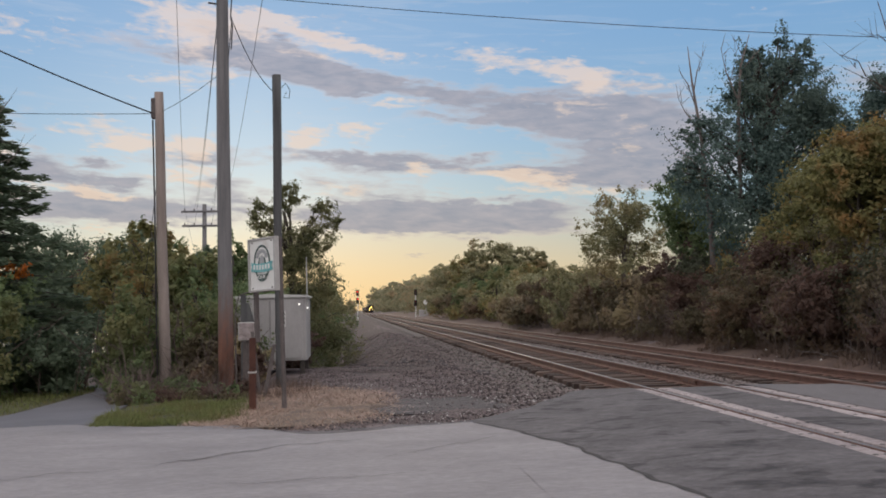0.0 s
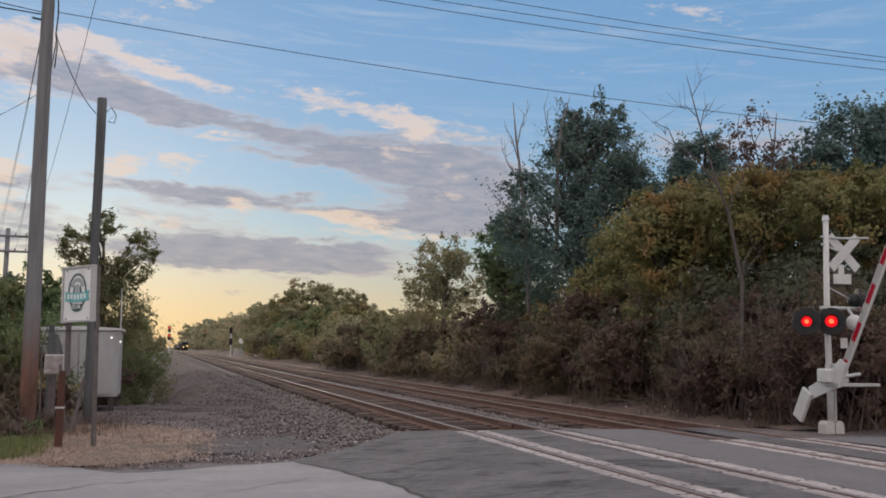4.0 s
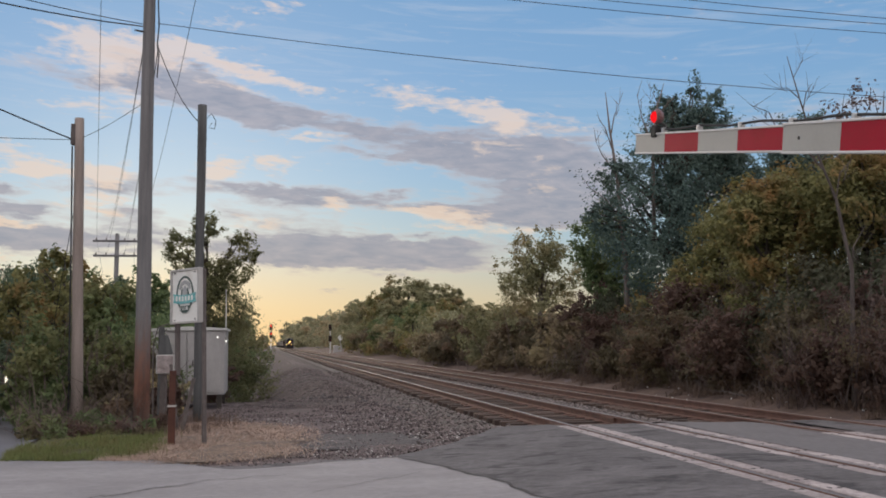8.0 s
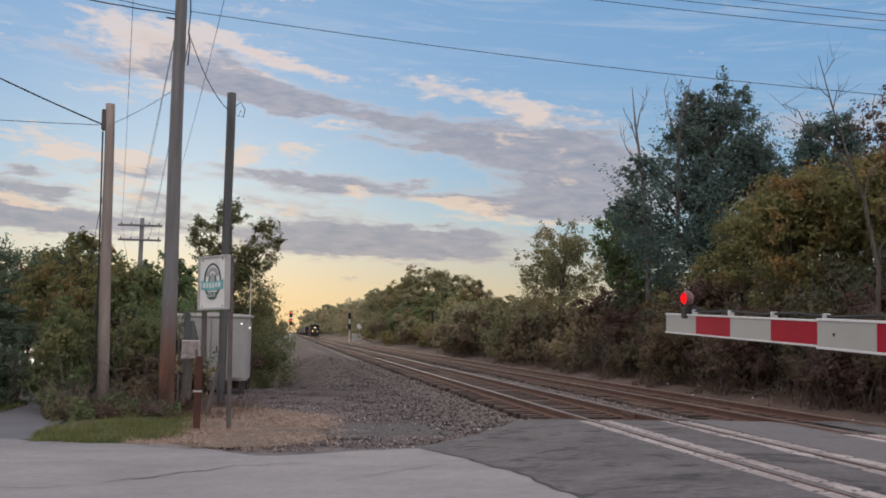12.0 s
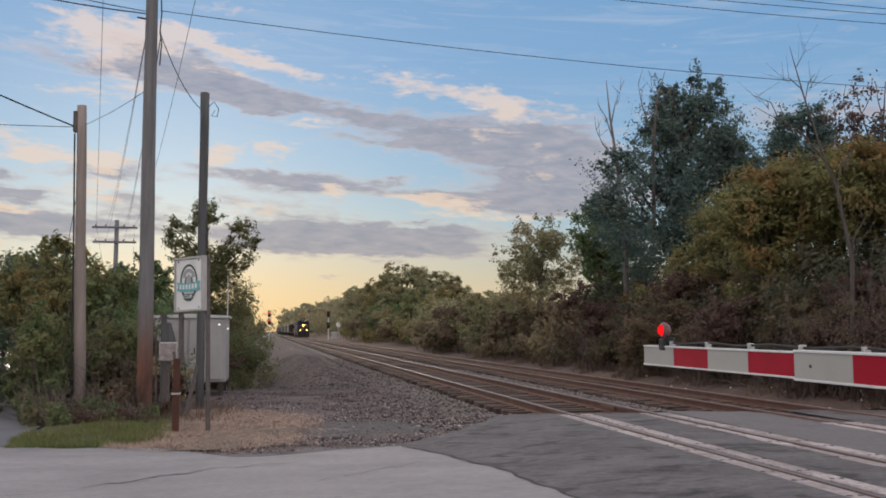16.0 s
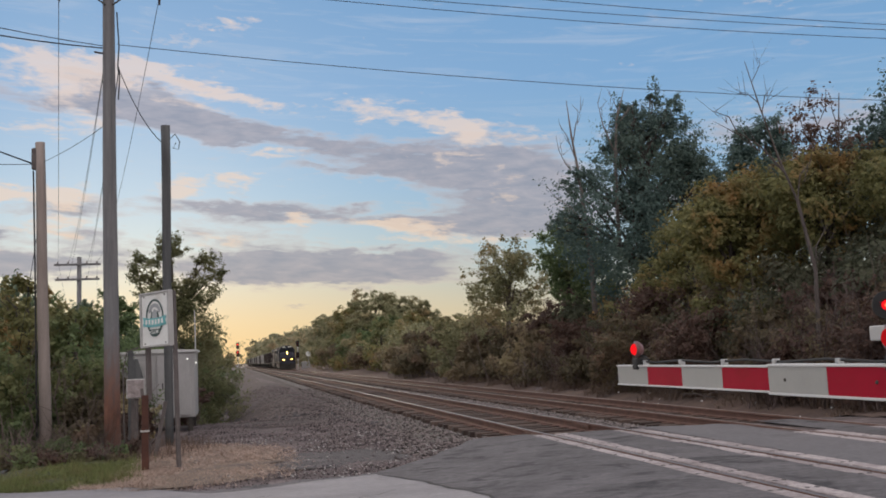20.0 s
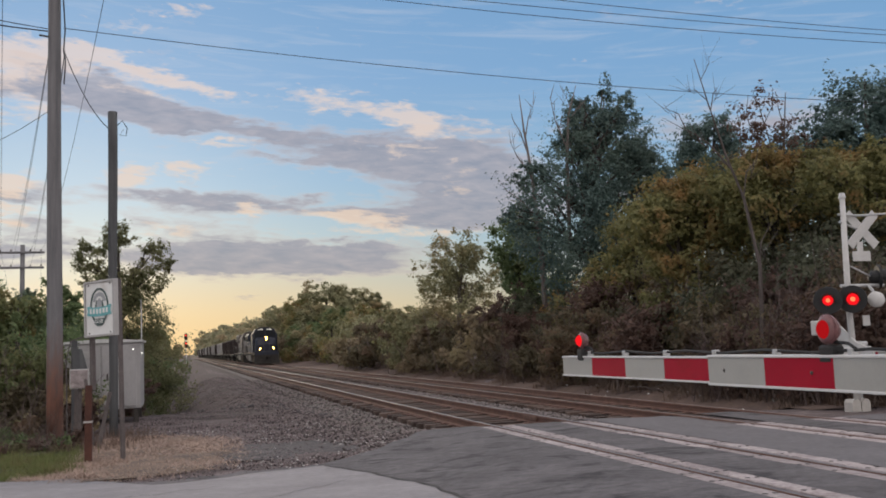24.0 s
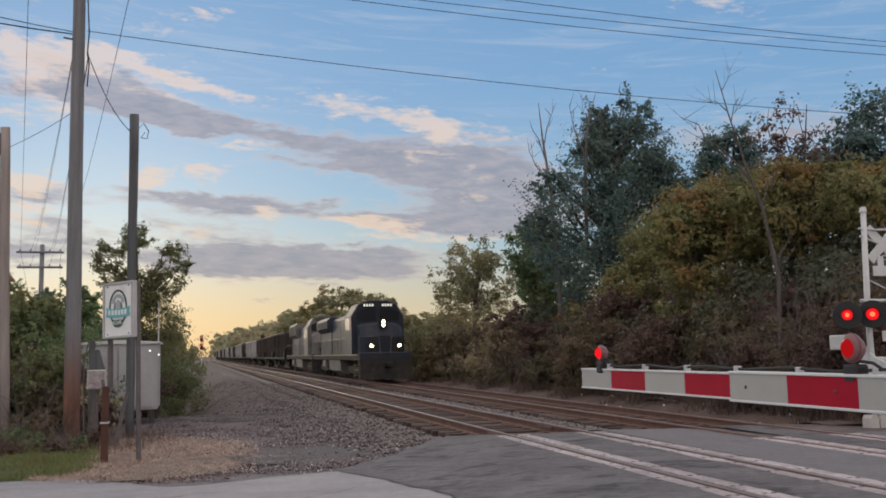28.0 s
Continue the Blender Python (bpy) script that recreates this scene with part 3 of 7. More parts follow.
class Shape:
    """A mesh under construction: points, faces and the material slot of each face."""

    def __init__(self):
        self.v, self.f, self.s = [], [], []

    def add(self, verts, faces, slot=0, m=None):
        n = len(self.v)
        self.v += [tuple(m @ Vector(p)) for p in verts] if m else [tuple(p) for p in verts]
        self.f += [tuple(n + i for i in q) for q in faces]
        self.s += [slot] * len(faces)
        return self

    def box(self, x0, x1, y0, y1, z0, z1, bevel=0.0, slot=0, m=None):
        if bevel <= 0:
            v = [(x, y, z) for x in (x0, x1) for y in (y0, y1) for z in (z0, z1)]
            return self.add(v, [(0, 1, 3, 2), (4, 6, 7, 5), (0, 4, 5, 1), (2, 3, 7, 6), (0, 2, 6, 4), (1, 5, 7, 3)], slot, m)
        c, h = ((x0 + x1) / 2, (y0 + y1) / 2, (z0 + z1) / 2), ((x1 - x0) / 2, (y1 - y0) / 2, (z1 - z0) / 2)
        b = min(bevel, *(k * 0.9 for k in h))
        v, ids = [], {}
        for sx in (-1, 1):
            for sy in (-1, 1):
                for sz in (-1, 1):
                    s = (sx, sy, sz)
                    for a in range(3):
                        ids[s, a] = len(v)
                        v.append(tuple(c[k] + s[k] * (h[k] if k == a else h[k] - b) for k in range(3)))
        f = []
        for a in range(3):
            p, q = (a + 1) % 3, (a + 2) % 3
            for sa in (-1, 1):
                ring = []
                for sp, sq in ((-1, -1), (1, -1), (1, 1), (-1, 1)):
                    s = [0, 0, 0]
                    s[a], s[p], s[q] = sa, sp, sq
                    ring.append(ids[tuple(s), a])
                f.append(tuple(ring if sa > 0 else ring[::-1]))
            for sp in (-1, 1):
                for sq in (-1, 1):
                    lo, hi = [0, 0, 0], [0, 0, 0]
                    lo[a], lo[p], lo[q] = -1, sp, sq
                    hi[a], hi[p], hi[q] = 1, sp, sq
                    quad = (ids[tuple(lo), p], ids[tuple(hi), p], ids[tuple(hi), q], ids[tuple(lo), q])
                    f.append(quad if sp * sq < 0 else quad[::-1])
        for sx in (-1, 1):
            for sy in (-1, 1):
                for sz in (-1, 1):
                    s = (sx, sy, sz)
                    tri = (ids[s, 0], ids[s, 1], ids[s, 2])
                    f.append(tri if sx * sy * sz > 0 else tri[::-1])
        return self.add(v, f, slot, m)

    def tube(self, points, radii, n=8, slot=0, cap=True):
        pts = [Vector(p) for p in points]
        rad = radii if isinstance(radii, (list, tuple)) else [radii] * len(pts)
        base = len(self.v)
        for i, p in enumerate(pts):
            d = (pts[min(i + 1, len(pts) - 1)] - pts[max(i - 1, 0)]).normalized()
            a = d.cross(Vector((0, 0, 1)) if abs(d.z) < 0.95 else Vector((0, 1, 0))).normalized()
            b = d.cross(a)
            for k in range(n):
                w = 2 * math.pi * k / n
                self.v.append(tuple(p + (a * math.cos(w) + b * math.sin(w)) * rad[i]))
        f = [(base + i * n + k, base + i * n + (k + 1) % n, base + (i + 1) * n + (k + 1) % n, base + (i + 1) * n + k) for i in range(len(pts) - 1) for k in range(n)]
        if cap:
            f += [tuple(base + k for k in range(n))[::-1], tuple(base + (len(pts) - 1) * n + k for k in range(n))]
        self.f += f
        self.s += [slot] * len(f)
        return self

    def prism(self, outline, axis, a0, a1, slot=0, m=None):
        """An outline in the two other axes, drawn out along axis from a0 to a1."""
        def at(p, a):
            return (a, p[0], p[1]) if axis == 0 else (p[0], a, p[1]) if axis == 1 else (p[0], p[1], a)
        n = len(outline)
        v = [at(p, a0) for p in outline] + [at(p, a1) for p in outline]
        f = [(i, (i + 1) % n, n + (i + 1) % n, n + i) for i in range(n)] + [tuple(range(n))[::-1], tuple(range(n, 2 * n))]
        return self.add(v, f, slot, m)

    def dome(self, c, r, axis=(0, 0, 1), flat=1.0, n=12, rings=4, slot=0):
        d = Vector(axis).normalized()
        a = d.cross(Vector((0, 0, 1)) if abs(d.z) < 0.95 else Vector((0, 1, 0))).normalized()
        b = d.cross(a)
        c, v = Vector(c), []
        for i in range(rings):
            w = math.pi / 2 * i / rings
            for k in range(n):
                q = 2 * math.pi * k / n
                v.append(c + (a * math.cos(q) + b * math.sin(q)) * r * math.cos(w) + d * r * flat * math.sin(w))
        v.append(c + d * r * flat)
        f = [(i * n + k, i * n + (k + 1) % n, (i + 1) * n + (k + 1) % n, (i + 1) * n + k) for i in range(rings - 1) for k in range(n)]
        f += [((rings - 1) * n + k, (rings - 1) * n + (k + 1) % n, rings * n) for k in range(n)] + [tuple(range(n))[::-1]]
        return self.add(v, f, slot)


def mesh_of(name, shape, mats, smooth=False):
    me = bpy.data.meshes.new(name)
    me.from_pydata(shape.v, [], shape.f)
    for m in mats if isinstance(mats, (list, tuple)) else [mats]:
        me.materials.append(m)
    if isinstance(mats, (list, tuple)) and len(mats) > 1:
        me.polygons.foreach_set("material_index", shape.s)
    if smooth:
        me.polygons.foreach_set("use_smooth", [True] * len(me.polygons))
    me.update()
    return me


def part(name, shape, mats, parent, label="", smooth=False):
    ob = new(name, mesh_of(name, shape, mats, smooth))
    if parent is not None:
        ob.parent = parent
    return tagged(ob, label) if label else ob


def thing(name, label, category, place=(0, 0, 0), group="", kind="", rz=0):
    ob = new(name)
    ob.matrix_basis = pose(*place, 0, 0, rz)
    return tagged(ob, label, category, group, kind)


def quads_mesh(name, verts, mat, per=4):
    """A mesh of loose faces of `per` corners from an array of points."""
    n = len(verts) // per
    me = bpy.data.meshes.new(name)
    me.vertices.add(n * per)
    me.vertices.foreach_set("co", np.asarray(verts, np.float32).ravel())
    me.loops.add(n * per)
    me.loops.foreach_set("vertex_index", np.arange(n * per, dtype=np.int32))
    me.polygons.add(n)
    me.polygons.foreach_set("loop_start", np.arange(0, n * per, per, dtype=np.int32))
    me.polygons.foreach_set("loop_total", np.full(n, per, np.int32))
    me.materials.append(mat)
    me.update(calc_edges=True)
    return me


def step(a, b, v):
    t = np.clip((np.asarray(v, float) - a) / (b - a), 0, 1)
    return t * t * (3 - 2 * t)

# ---- ground and roads ----
CAR_TRACK, FAR_TRACK, GAUGE = 6.16, 10.2, 1.505
NEAR_TOP, FAR_TOP = 0.12, 0.06


def ground_z(x, y):
    x, y = np.asarray(x, float), np.asarray(y, float)
    z = -1.5 * step(-4.2, -12, x) * step(15, 40, y)
    z = z - 1.5 * step(27, 36, y) * step(2.6, -1.6, x) * (1 - step(-4.2, -12, x))
    z = z - 0.24 * step(17.2, 18.6, y) * step(2.4, 4.2, x) * step(13.2, 12.2, x)
    z = z + (1 - step(16.6, 17.8, y)) * (0.10 * step(2.2, 5.1, x) - 0.055 * step(7.2, 9.0, x) - 0.045 * step(11.2, 13.5, x))
    z = z + 0.9 * step(13.0, 20, x) * step(17, 24, y)
    z = z - 0.10 * step(-3.0, -4.6, x) * step(14, 18, y)
    return z


def sheet(name, xs, ys, lift, mat, bumpy=0.0, keep=None, parent=None, kind="structure", label="", thick=0.0):
    """A sheet over the ground on a grid; ys may be a function of x that gives its two ends."""
    sh = Shape()
    rows = []
    for x in xs:
        line = ys(x) if callable(ys) else ys
        rows.append([(x, y) for y in line])
    n = len(rows[0])
    flat = np.array([p for r in rows for p in r])
    z = ground_z(flat[:, 0], flat[:, 1]) + lift
    if bumpy:
        z = z + np.array([bumpy * noise.noise(Vector((p[0] * 0.9, p[1] * 0.9, 3.0))) for p in flat])
    v = [(p[0], p[1], h) for p, h in zip(flat, z)]
    f = [(i * n + j, (i + 1) * n + j, (i + 1) * n + j + 1, i * n + j + 1) for i in range(len(rows) - 1) for j in range(n - 1)]
    sh.add(v, f)
    if thick:
        rim = [i * n + n - 1 for i in range(len(rows))]
        lows = [(v[i][0], v[i][1] + 0.03, v[i][2] - thick) for i in rim]
        base = len(sh.v)
        sh.v += lows
        q = [(rim[i], rim[i + 1], base + i + 1, base + i) for i in range(len(rim) - 1)]
        sh.f += q
        sh.s += [0] * len(q)
    ob = new(name, mesh_of(name, sh, mat, True))
    return tagged(ob, label, "", "", kind)


def spread(lo, hi, fine_lo, fine_hi, s):
    """Grid lines, fine in the middle and ever wider outwards."""
    mid = list(np.arange(fine_lo, fine_hi + s / 2, s))
    a, d = fine_lo, s
    left, right = [], []
    while a > lo:
        d *= 1.35
        a = max(lo, a - d)
        left.append(a)
    b, d = fine_hi, s
    while b < hi:
        d *= 1.35
        b = min(hi, b + d)
        right.append(b)
    return left[::-1] + mid + right


sheet("ground", spread(-2500, 2500, -14, 22, 0.4), spread(-1500, 4000, 8, 46, 0.4), -0.012, CINDER, 0.03)


def lerp(table, v):
    return float(np.interp(v, [p[0] for p in table], [p[1] for p in table]))


ROAD_EDGE = [(-70, 14.7), (-6, 14.9), (-4.2, 14.6), (-3.4, 14.2), (-2.42, 13.95), (-1.6, 13.75), (-1.17, 13.4), (-0.85, 12.95), (-0.5, 12.62), (0.0, 12.5), (0.5, 12.68), (0.9, 12.94), (1.39, 13.2), (1.84, 13.3), (2.05, 13.05)]
CRACK = [(-60, 3.35), (5, 3.15), (8.0, 2.95), (8.8, 2.84), (10.1, 2.70), (11.0, 2.56), (12.4, 2.16), (13.05, 1.9), (13.3, 1.84)]


def wobble(x):
    return 0.04 * math.sin(3.1 * x) + 0.03 * math.sin(7.7 * x + 1) + 0.015 * math.sin(19 * x)


xs_road = list(np.arange(-70, -10, 4.0)) + list(np.arange(-10, 1.75, 0.15)) + [1.84]
rows_y = [-60, -30, -12, -5, -2, 0, 2, 4, 5, 6, 7, 8, 9, 10, 10.8, 11.5, 12, 12.3]


def road_lines(x):
    e = lerp(ROAD_EDGE, x) + wobble(x)
    return rows_y + [12.3 + (e - 12.3) * 0.5, e]


sheet("road", xs_road, road_lines, 0.022, ASPHALT_OLD, 0.012, thick=0.05, label="worn light grey asphalt road with a ragged edge")


def band(name, ys, left, right, n, lift, mat, label="", kind="structure", bumpy=0.01, hug=False):
    """A sheet between two side lines that are functions of y."""
    sh, v = Shape(), []
    for y in ys:
        a, b = left(y), right(y)
        v += [(a + (b - a) * k / n, y) for k in range(n + 1)]
    flat = np.array(v)
    z = ground_z(flat[:, 0], flat[:, 1]) + lift + np.array([bumpy * (noise.noise(Vector((p[0] * 0.9, p[1] * 0.9, 3.0))) if hug else noise.noise(Vector((p[0] * 0.8, p[1] * 0.8, 7.0)))) for p in flat])
    m = n + 1
    sh.add([(p[0], p[1], h) for p, h in zip(flat, z)], [(i * m + k, i * m + k + 1, (i + 1) * m + k + 1, (i + 1) * m + k) for i in range(len(ys) - 1) for k in range(n)])
    return tagged(new(name, mesh_of(name, sh, mat, True)), label, "", "", kind)


def crack_x(y):
    return lerp(CRACK, y) + 0.03 * math.sin(4.3 * y) + 0.02 * math.sin(11 * y)


ys_near = [-60, -30, -12, -5, 0, 3, 5] + list(np.arange(6, 13.31, 0.12))
band("road_tongue", [y for y in ys_near if y <= 13.2], lambda y: 1.82, crack_x, 8, 0.023, ASPHALT_OLD, "light asphalt running up to the cracked seam", bumpy=0.012)
band("road_seam", [y for y in ys_near if y <= 13.2], lambda y: crack_x(y) - 0.02, lambda y: crack_x(y) + 0.035 + 0.02 * math.sin(9 * y), 2, 0.027, ASPHALT_EDGE, "dark open crack between two asphalt layers", bumpy=0.012)


APRON_LEFT = [(-60, 3.3), (13.3, 1.85), (13.6, 1.95), (14.7, 2.8), (16.7, 4.1), (17.4, 4.95), (17.75, 5.1)]


def apron_x(y):
    return max(crack_x(y) if y < 13.3 else 0, lerp(APRON_LEFT, y)) + 0.04 * math.sin(6 * y)


for name, a, b, ys in (("crossing_apron", apron_x, lambda y: CAR_TRACK - GAUGE / 2 - 0.30, ys_near + list(np.arange(13.4, 17.8, 0.15))),
                       ("crossing_middle", lambda y: CAR_TRACK - GAUGE / 2 + 0.31, lambda y: CAR_TRACK + GAUGE / 2 - 0.30, [-60, -20, -5, 0, 5] + list(np.arange(6, 16.6, 0.3))),
                       ("crossing_between", lambda y: CAR_TRACK + GAUGE / 2 + 0.31, lambda y: FAR_TRACK - GAUGE / 2 - 0.36, [-60, -20, -5, 0, 5] + list(np.arange(6, 17.6, 0.3))),
                       ("crossing_far_middle", lambda y: FAR_TRACK - GAUGE / 2 + 0.36, lambda y: FAR_TRACK + GAUGE / 2 - 0.36, [-60, -20, -5, 0, 5] + list(np.arange(6, 17.3, 0.3))),
                       ("crossing_beyond", lambda y: FAR_TRACK + GAUGE / 2 + 0.36, lambda y: 60.0 if y < 14.9 else 13.6, [-60, -20, -5, 0, 5] + list(np.arange(6, 15.0, 0.3)))):
    band(name, ys, a, b, 10, 0.016, ASPHALT_SMOOTH if name in ("crossing_between", "crossing_beyond") else ASPHALT_DARK, "dark patched asphalt of the level crossing")

def edge_y(x):
    return lerp(ROAD_EDGE, x) + wobble(x)


def rim(name, xs, y0, y1, lift, mat, label):
    """A narrow strip that follows the road's edge."""
    sh, v = Shape(), []
    for x in xs:
        for k in range(4):
            y = y0(x) + (y1(x) - y0(x)) * k / 3
            v.append((x, y, float(ground_z(x, y)) + lift))
    sh.add(v, [(4 * i + k, 4 * i + 4 + k, 4 * i + 5 + k, 4 * i + 1 + k) for i in range(len(xs) - 1) for k in range(3)])
    tagged(new(name, mesh_of(name, sh, mat, True)), label, "", "", "structure")


rim("road_shoulder", list(np.arange(-2.0, 1.95, 0.06)), lambda x: edge_y(x) - 0.05, lambda x: edge_y(x) + (0.34 + 0.14 * math.sin(2.3 * x + 1) + 0.05 * math.sin(11 * x)) * min(1, max(0.1, (x + 2.0) / 0.8)), 0.010, ASPHALT_DARK, "broken dark asphalt shoulder below the road edge")


def crack(points, w):
    """An open crack along points on the road."""
    sh, v = Shape(), []
    for i, (x, y) in enumerate(points):
        ww = w * (0.4 + 0.6 * math.sin(math.pi * i / (len(points) - 1))) * rng_c.uniform(0.5, 1.4)
        j = rng_c.normal() * 0.018
        z = float(ground_z(x, y)) + 0.030 + 0.012 * noise.noise(Vector((x * 0.9, y * 0.9, 3.0)))
        v += [(x, y + j - ww, z), (x, y + j + ww, z)]
    sh.add(v, [(2 * i, 2 * i + 2, 2 * i + 3, 2 * i + 1) for i in range(len(points) - 1)])
    tagged(new("road_crack", mesh_of("road_crack", sh, ASPHALT_EDGE)), "thin dark crack in the road surface", "", "", "structure")


rng_c = np.random.default_rng(3)
for a, b, w in (((-1.9, 10.4), (-0.6, 11.5), 0.022), ((-0.6, 11.5), (0.35, 11.75), 0.01), ((-3.6, 9.7), (-2.1, 10.2), 0.008), ((0.5, 10.3), (1.9, 11.6), 0.009), ((-1.4, 9.0), (0.9, 9.3), 0.006)):
    crack([(a[0] + (b[0] - a[0]) * k / 24, a[1] + (b[1] - a[1]) * k / 24 + 0.05 * math.sin(k * 0.6)) for k in range(25)], w)

# side lane that runs off downhill between the trees
LANE_L = [(14.6, -8.5), (16, -6.1), (16.8, -5.85), (18.4, -5.75), (20.3, -5.68), (22.6, -5.7), (24, -6.1), (27, -7.3), (34, -10.5), (44, -16.5)]
LANE_R = [(14.6, -3.6), (15.1, -3.75), (17, -3.9), (19, -4.0), (20.3, -4.1), (23, -4.7), (27, -6.0), (34, -9.2), (44, -14.5)]
band("side_lane", list(np.arange(14.5, 44, 0.5)), lambda y: lerp(LANE_L, y), lambda y: lerp(LANE_R, y), 8, 0.02, LANE, "narrow grey lane running off between trees")
band("verge", list(np.arange(13.9, 19.6, 0.2)), lambda y: lerp(LANE_R, max(y, 14.6)) + 0.06 if y > 14.3 else -3.2, lambda y: lerp([(13.9, -2.3), (14.6, -1.75), (17, -1.6), (19.6, -2.0)], y) + 0.1 * math.sin(5 * y), 8, 0.012, SOD, "strip of green grass beside the road", bumpy=0.05)
band("straw_patch", list(np.arange(13.3, 20.2, 0.2)), lambda y: lerp([(13.3, -1.3), (14, -2.2), (16, -1.7), (20.2, -1.4)], y), lambda y: lerp([(13.3, -0.7), (14, 0.25), (16.5, 0.75), (18.5, 0.6), (20.2, -0.6)], y) + 0.12 * math.sin(6 * y), 8, 0.010, STRAWBED, "patch of dry yellow straw and cuttings", bumpy=0.05)
def patch_side(y, s):
    return 1.35 + s * (1.05 * math.sqrt(max(0.0, 1 - ((y - 15.9) / 1.35) ** 2)) + 0.12 * math.sin(7 * y + s) + 0.07 * math.sin(17 * y))


band("asphalt_patch", list(np.arange(14.65, 17.2, 0.1)), lambda y: patch_side(y, -1), lambda y: patch_side(y, 1) + 0.3, 8, 0.006, CRUMB, "crumbled patch of old dark asphalt in the gravel", bumpy=0.012)
band("lane_verge", list(np.arange(15, 44, 0.6)), lambda y: lerp(LANE_L, y) - 3.5, lambda y: lerp(LANE_L, y) - 0.05, 6, 0.012, SOD, "mown grass edge of the lane", bumpy=0.05)
POND_OB = Shape().box(-190, -13, 72, 420, -2.4, -1.42, 0.0)
tagged(new("water", mesh_of("water", POND_OB, POND)), "pale still water seen between trees", "", "", "structure")

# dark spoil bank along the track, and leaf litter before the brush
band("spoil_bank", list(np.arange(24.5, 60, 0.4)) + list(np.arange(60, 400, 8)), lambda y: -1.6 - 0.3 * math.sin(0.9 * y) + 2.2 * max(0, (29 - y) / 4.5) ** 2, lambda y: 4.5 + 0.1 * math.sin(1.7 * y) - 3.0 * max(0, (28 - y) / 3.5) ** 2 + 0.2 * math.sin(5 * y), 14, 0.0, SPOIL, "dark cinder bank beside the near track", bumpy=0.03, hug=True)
band("leaf_litter", list(np.arange(16.4, 60, 0.4)) + list(np.arange(60, 400, 8)), lambda y: 12.0 + 0.22 * math.sin(1.3 * y) + 0.12 * math.sin(4.1 * y), lambda y: 17.5, 10, 0.014, LITTER, "brown leaf litter and dead grass before the brush", bumpy=0.04)

# ---- railway ----
BED = [(3.3, -0.26), (4.0, -0.20), (4.6, -0.15), (5.0, -0.17), (6.16, -0.15), (7.4, -0.16), (7.8, -0.11), (8.2, -0.14), (8.8, -0.22), (10.2, -0.21), (11.6, -0.22), (12.1, -0.22), (12.7, -0.27)]


def bed_sheet():
    sh, v = Shape(), []
    ys = list(np.arange(17.2, 60, 0.35)) + list(np.arange(60, 200, 4)) + list(np.arange(200, 1300, 50))
    for y in ys:
        xs = np.linspace(3.3 + 0.95 * float(step(28, 42, y)), 12.7, 40)
        for x in xs:
            amp = 0.028 * min(1, 60 / y)
            v.append((x, y, lerp(BED, x) + amp * noise.noise(Vector((x * 2.3, y * 2.3, 0))) + 0.012 * noise.noise(Vector((x * 7, y * 7, 5)))))
    n = len(xs)
    sh.add(v, [(i * n + k, i * n + k + 1, (i + 1) * n + k + 1, (i + 1) * n + k) for i in range(len(ys) - 1) for k in range(n - 1)])
    tagged(new("ballast_bed", mesh_of("ballast_bed", sh, BALLAST, True)), "grey-brown crushed stone bed under both tracks", "", "", "structure")


bed_sheet()
HEAD = [(-0.030, -0.006), (-0.021, 0.0), (0.021, 0.0), (0.036, -0.014), (0.036, -0.038), (0.010, -0.05), (0.010, -0.135), (0.07, -0.155), (0.07, -0.17), (-0.07, -0.17), (-0.07, -0.155), (-0.010, -0.135), (-0.010, -0.05), (-0.036, -0.038)]


def track(name, label, x, top, head_mat):
    t = thing(name, label, "railway track", (x, 0, top), "parallel tracks")
    for side in (-1, 1):
        sh, n = Shape(), len(HEAD)
        c = side * GAUGE / 2
        ys = [-60, 0, 17.5, 60, 150, 400, 1300]
        v = [(c + p[0], y, p[1]) for y in ys for p in HEAD]
        f = [(i * n + k, (i + 1) * n + k, (i + 1) * n + (k + 1) % n, i * n + (k + 1) % n) for i in range(len(ys) - 1) for k in range(n)]
        sh.add(v, f)
        sh.s = [1 if k in (0, 1) else 0 for i in range(len(ys) - 1) for k in range(n)]
        part("rail", sh, [RAIL_SIDE, head_mat], t, "rusty steel rail with a bright worn head")
    return t


TRACK_NEAR = track("railway_track", "near railway track with polished rails on timber sleepers", CAR_TRACK, NEAR_TOP, RAIL_HEAD)
TRACK_FAR = track("railway_track", "far railway track with rust-brown rails on timber sleepers", FAR_TRACK, FAR_TOP, RAIL_HEAD_B)

# ---- poles and wires ----


def pole(label, x, y, z0, z1, r0, r1, mats, lean=(0, 0), group="roadside utility poles"):
    """A round timber pole; the last material is for its butt when there are two."""
    p = thing("utility_pole", label, "utility pole", (x, y, z0), group)
    h, k = z1 - z0, 10
    cuts = [(0, mats[-1])] if len(mats) == 1 else [(0, mats[1]), (0.16, mats[0])]
    for i, (a, m) in enumerate(cuts):
        b = cuts[i + 1][0] if i + 1 < len(cuts) else 1.0
        pts, rad = [], []
        for j in range(k + 1):
            u = a + (b - a) * j / k
            pts.append((lean[0] * u + 0.006 * math.sin(9 * u), lean[1] * u, u * h - (0.3 if u == 0 else 0)))
            rad.append(r0 + (r1 - r0) * u)
        part("shaft" if i == len(cuts) - 1 else "butt", Shape().tube(pts, rad, 14), m, p, "" if i == len(cuts) - 1 else "red-brown stained pole butt", True)
    return p


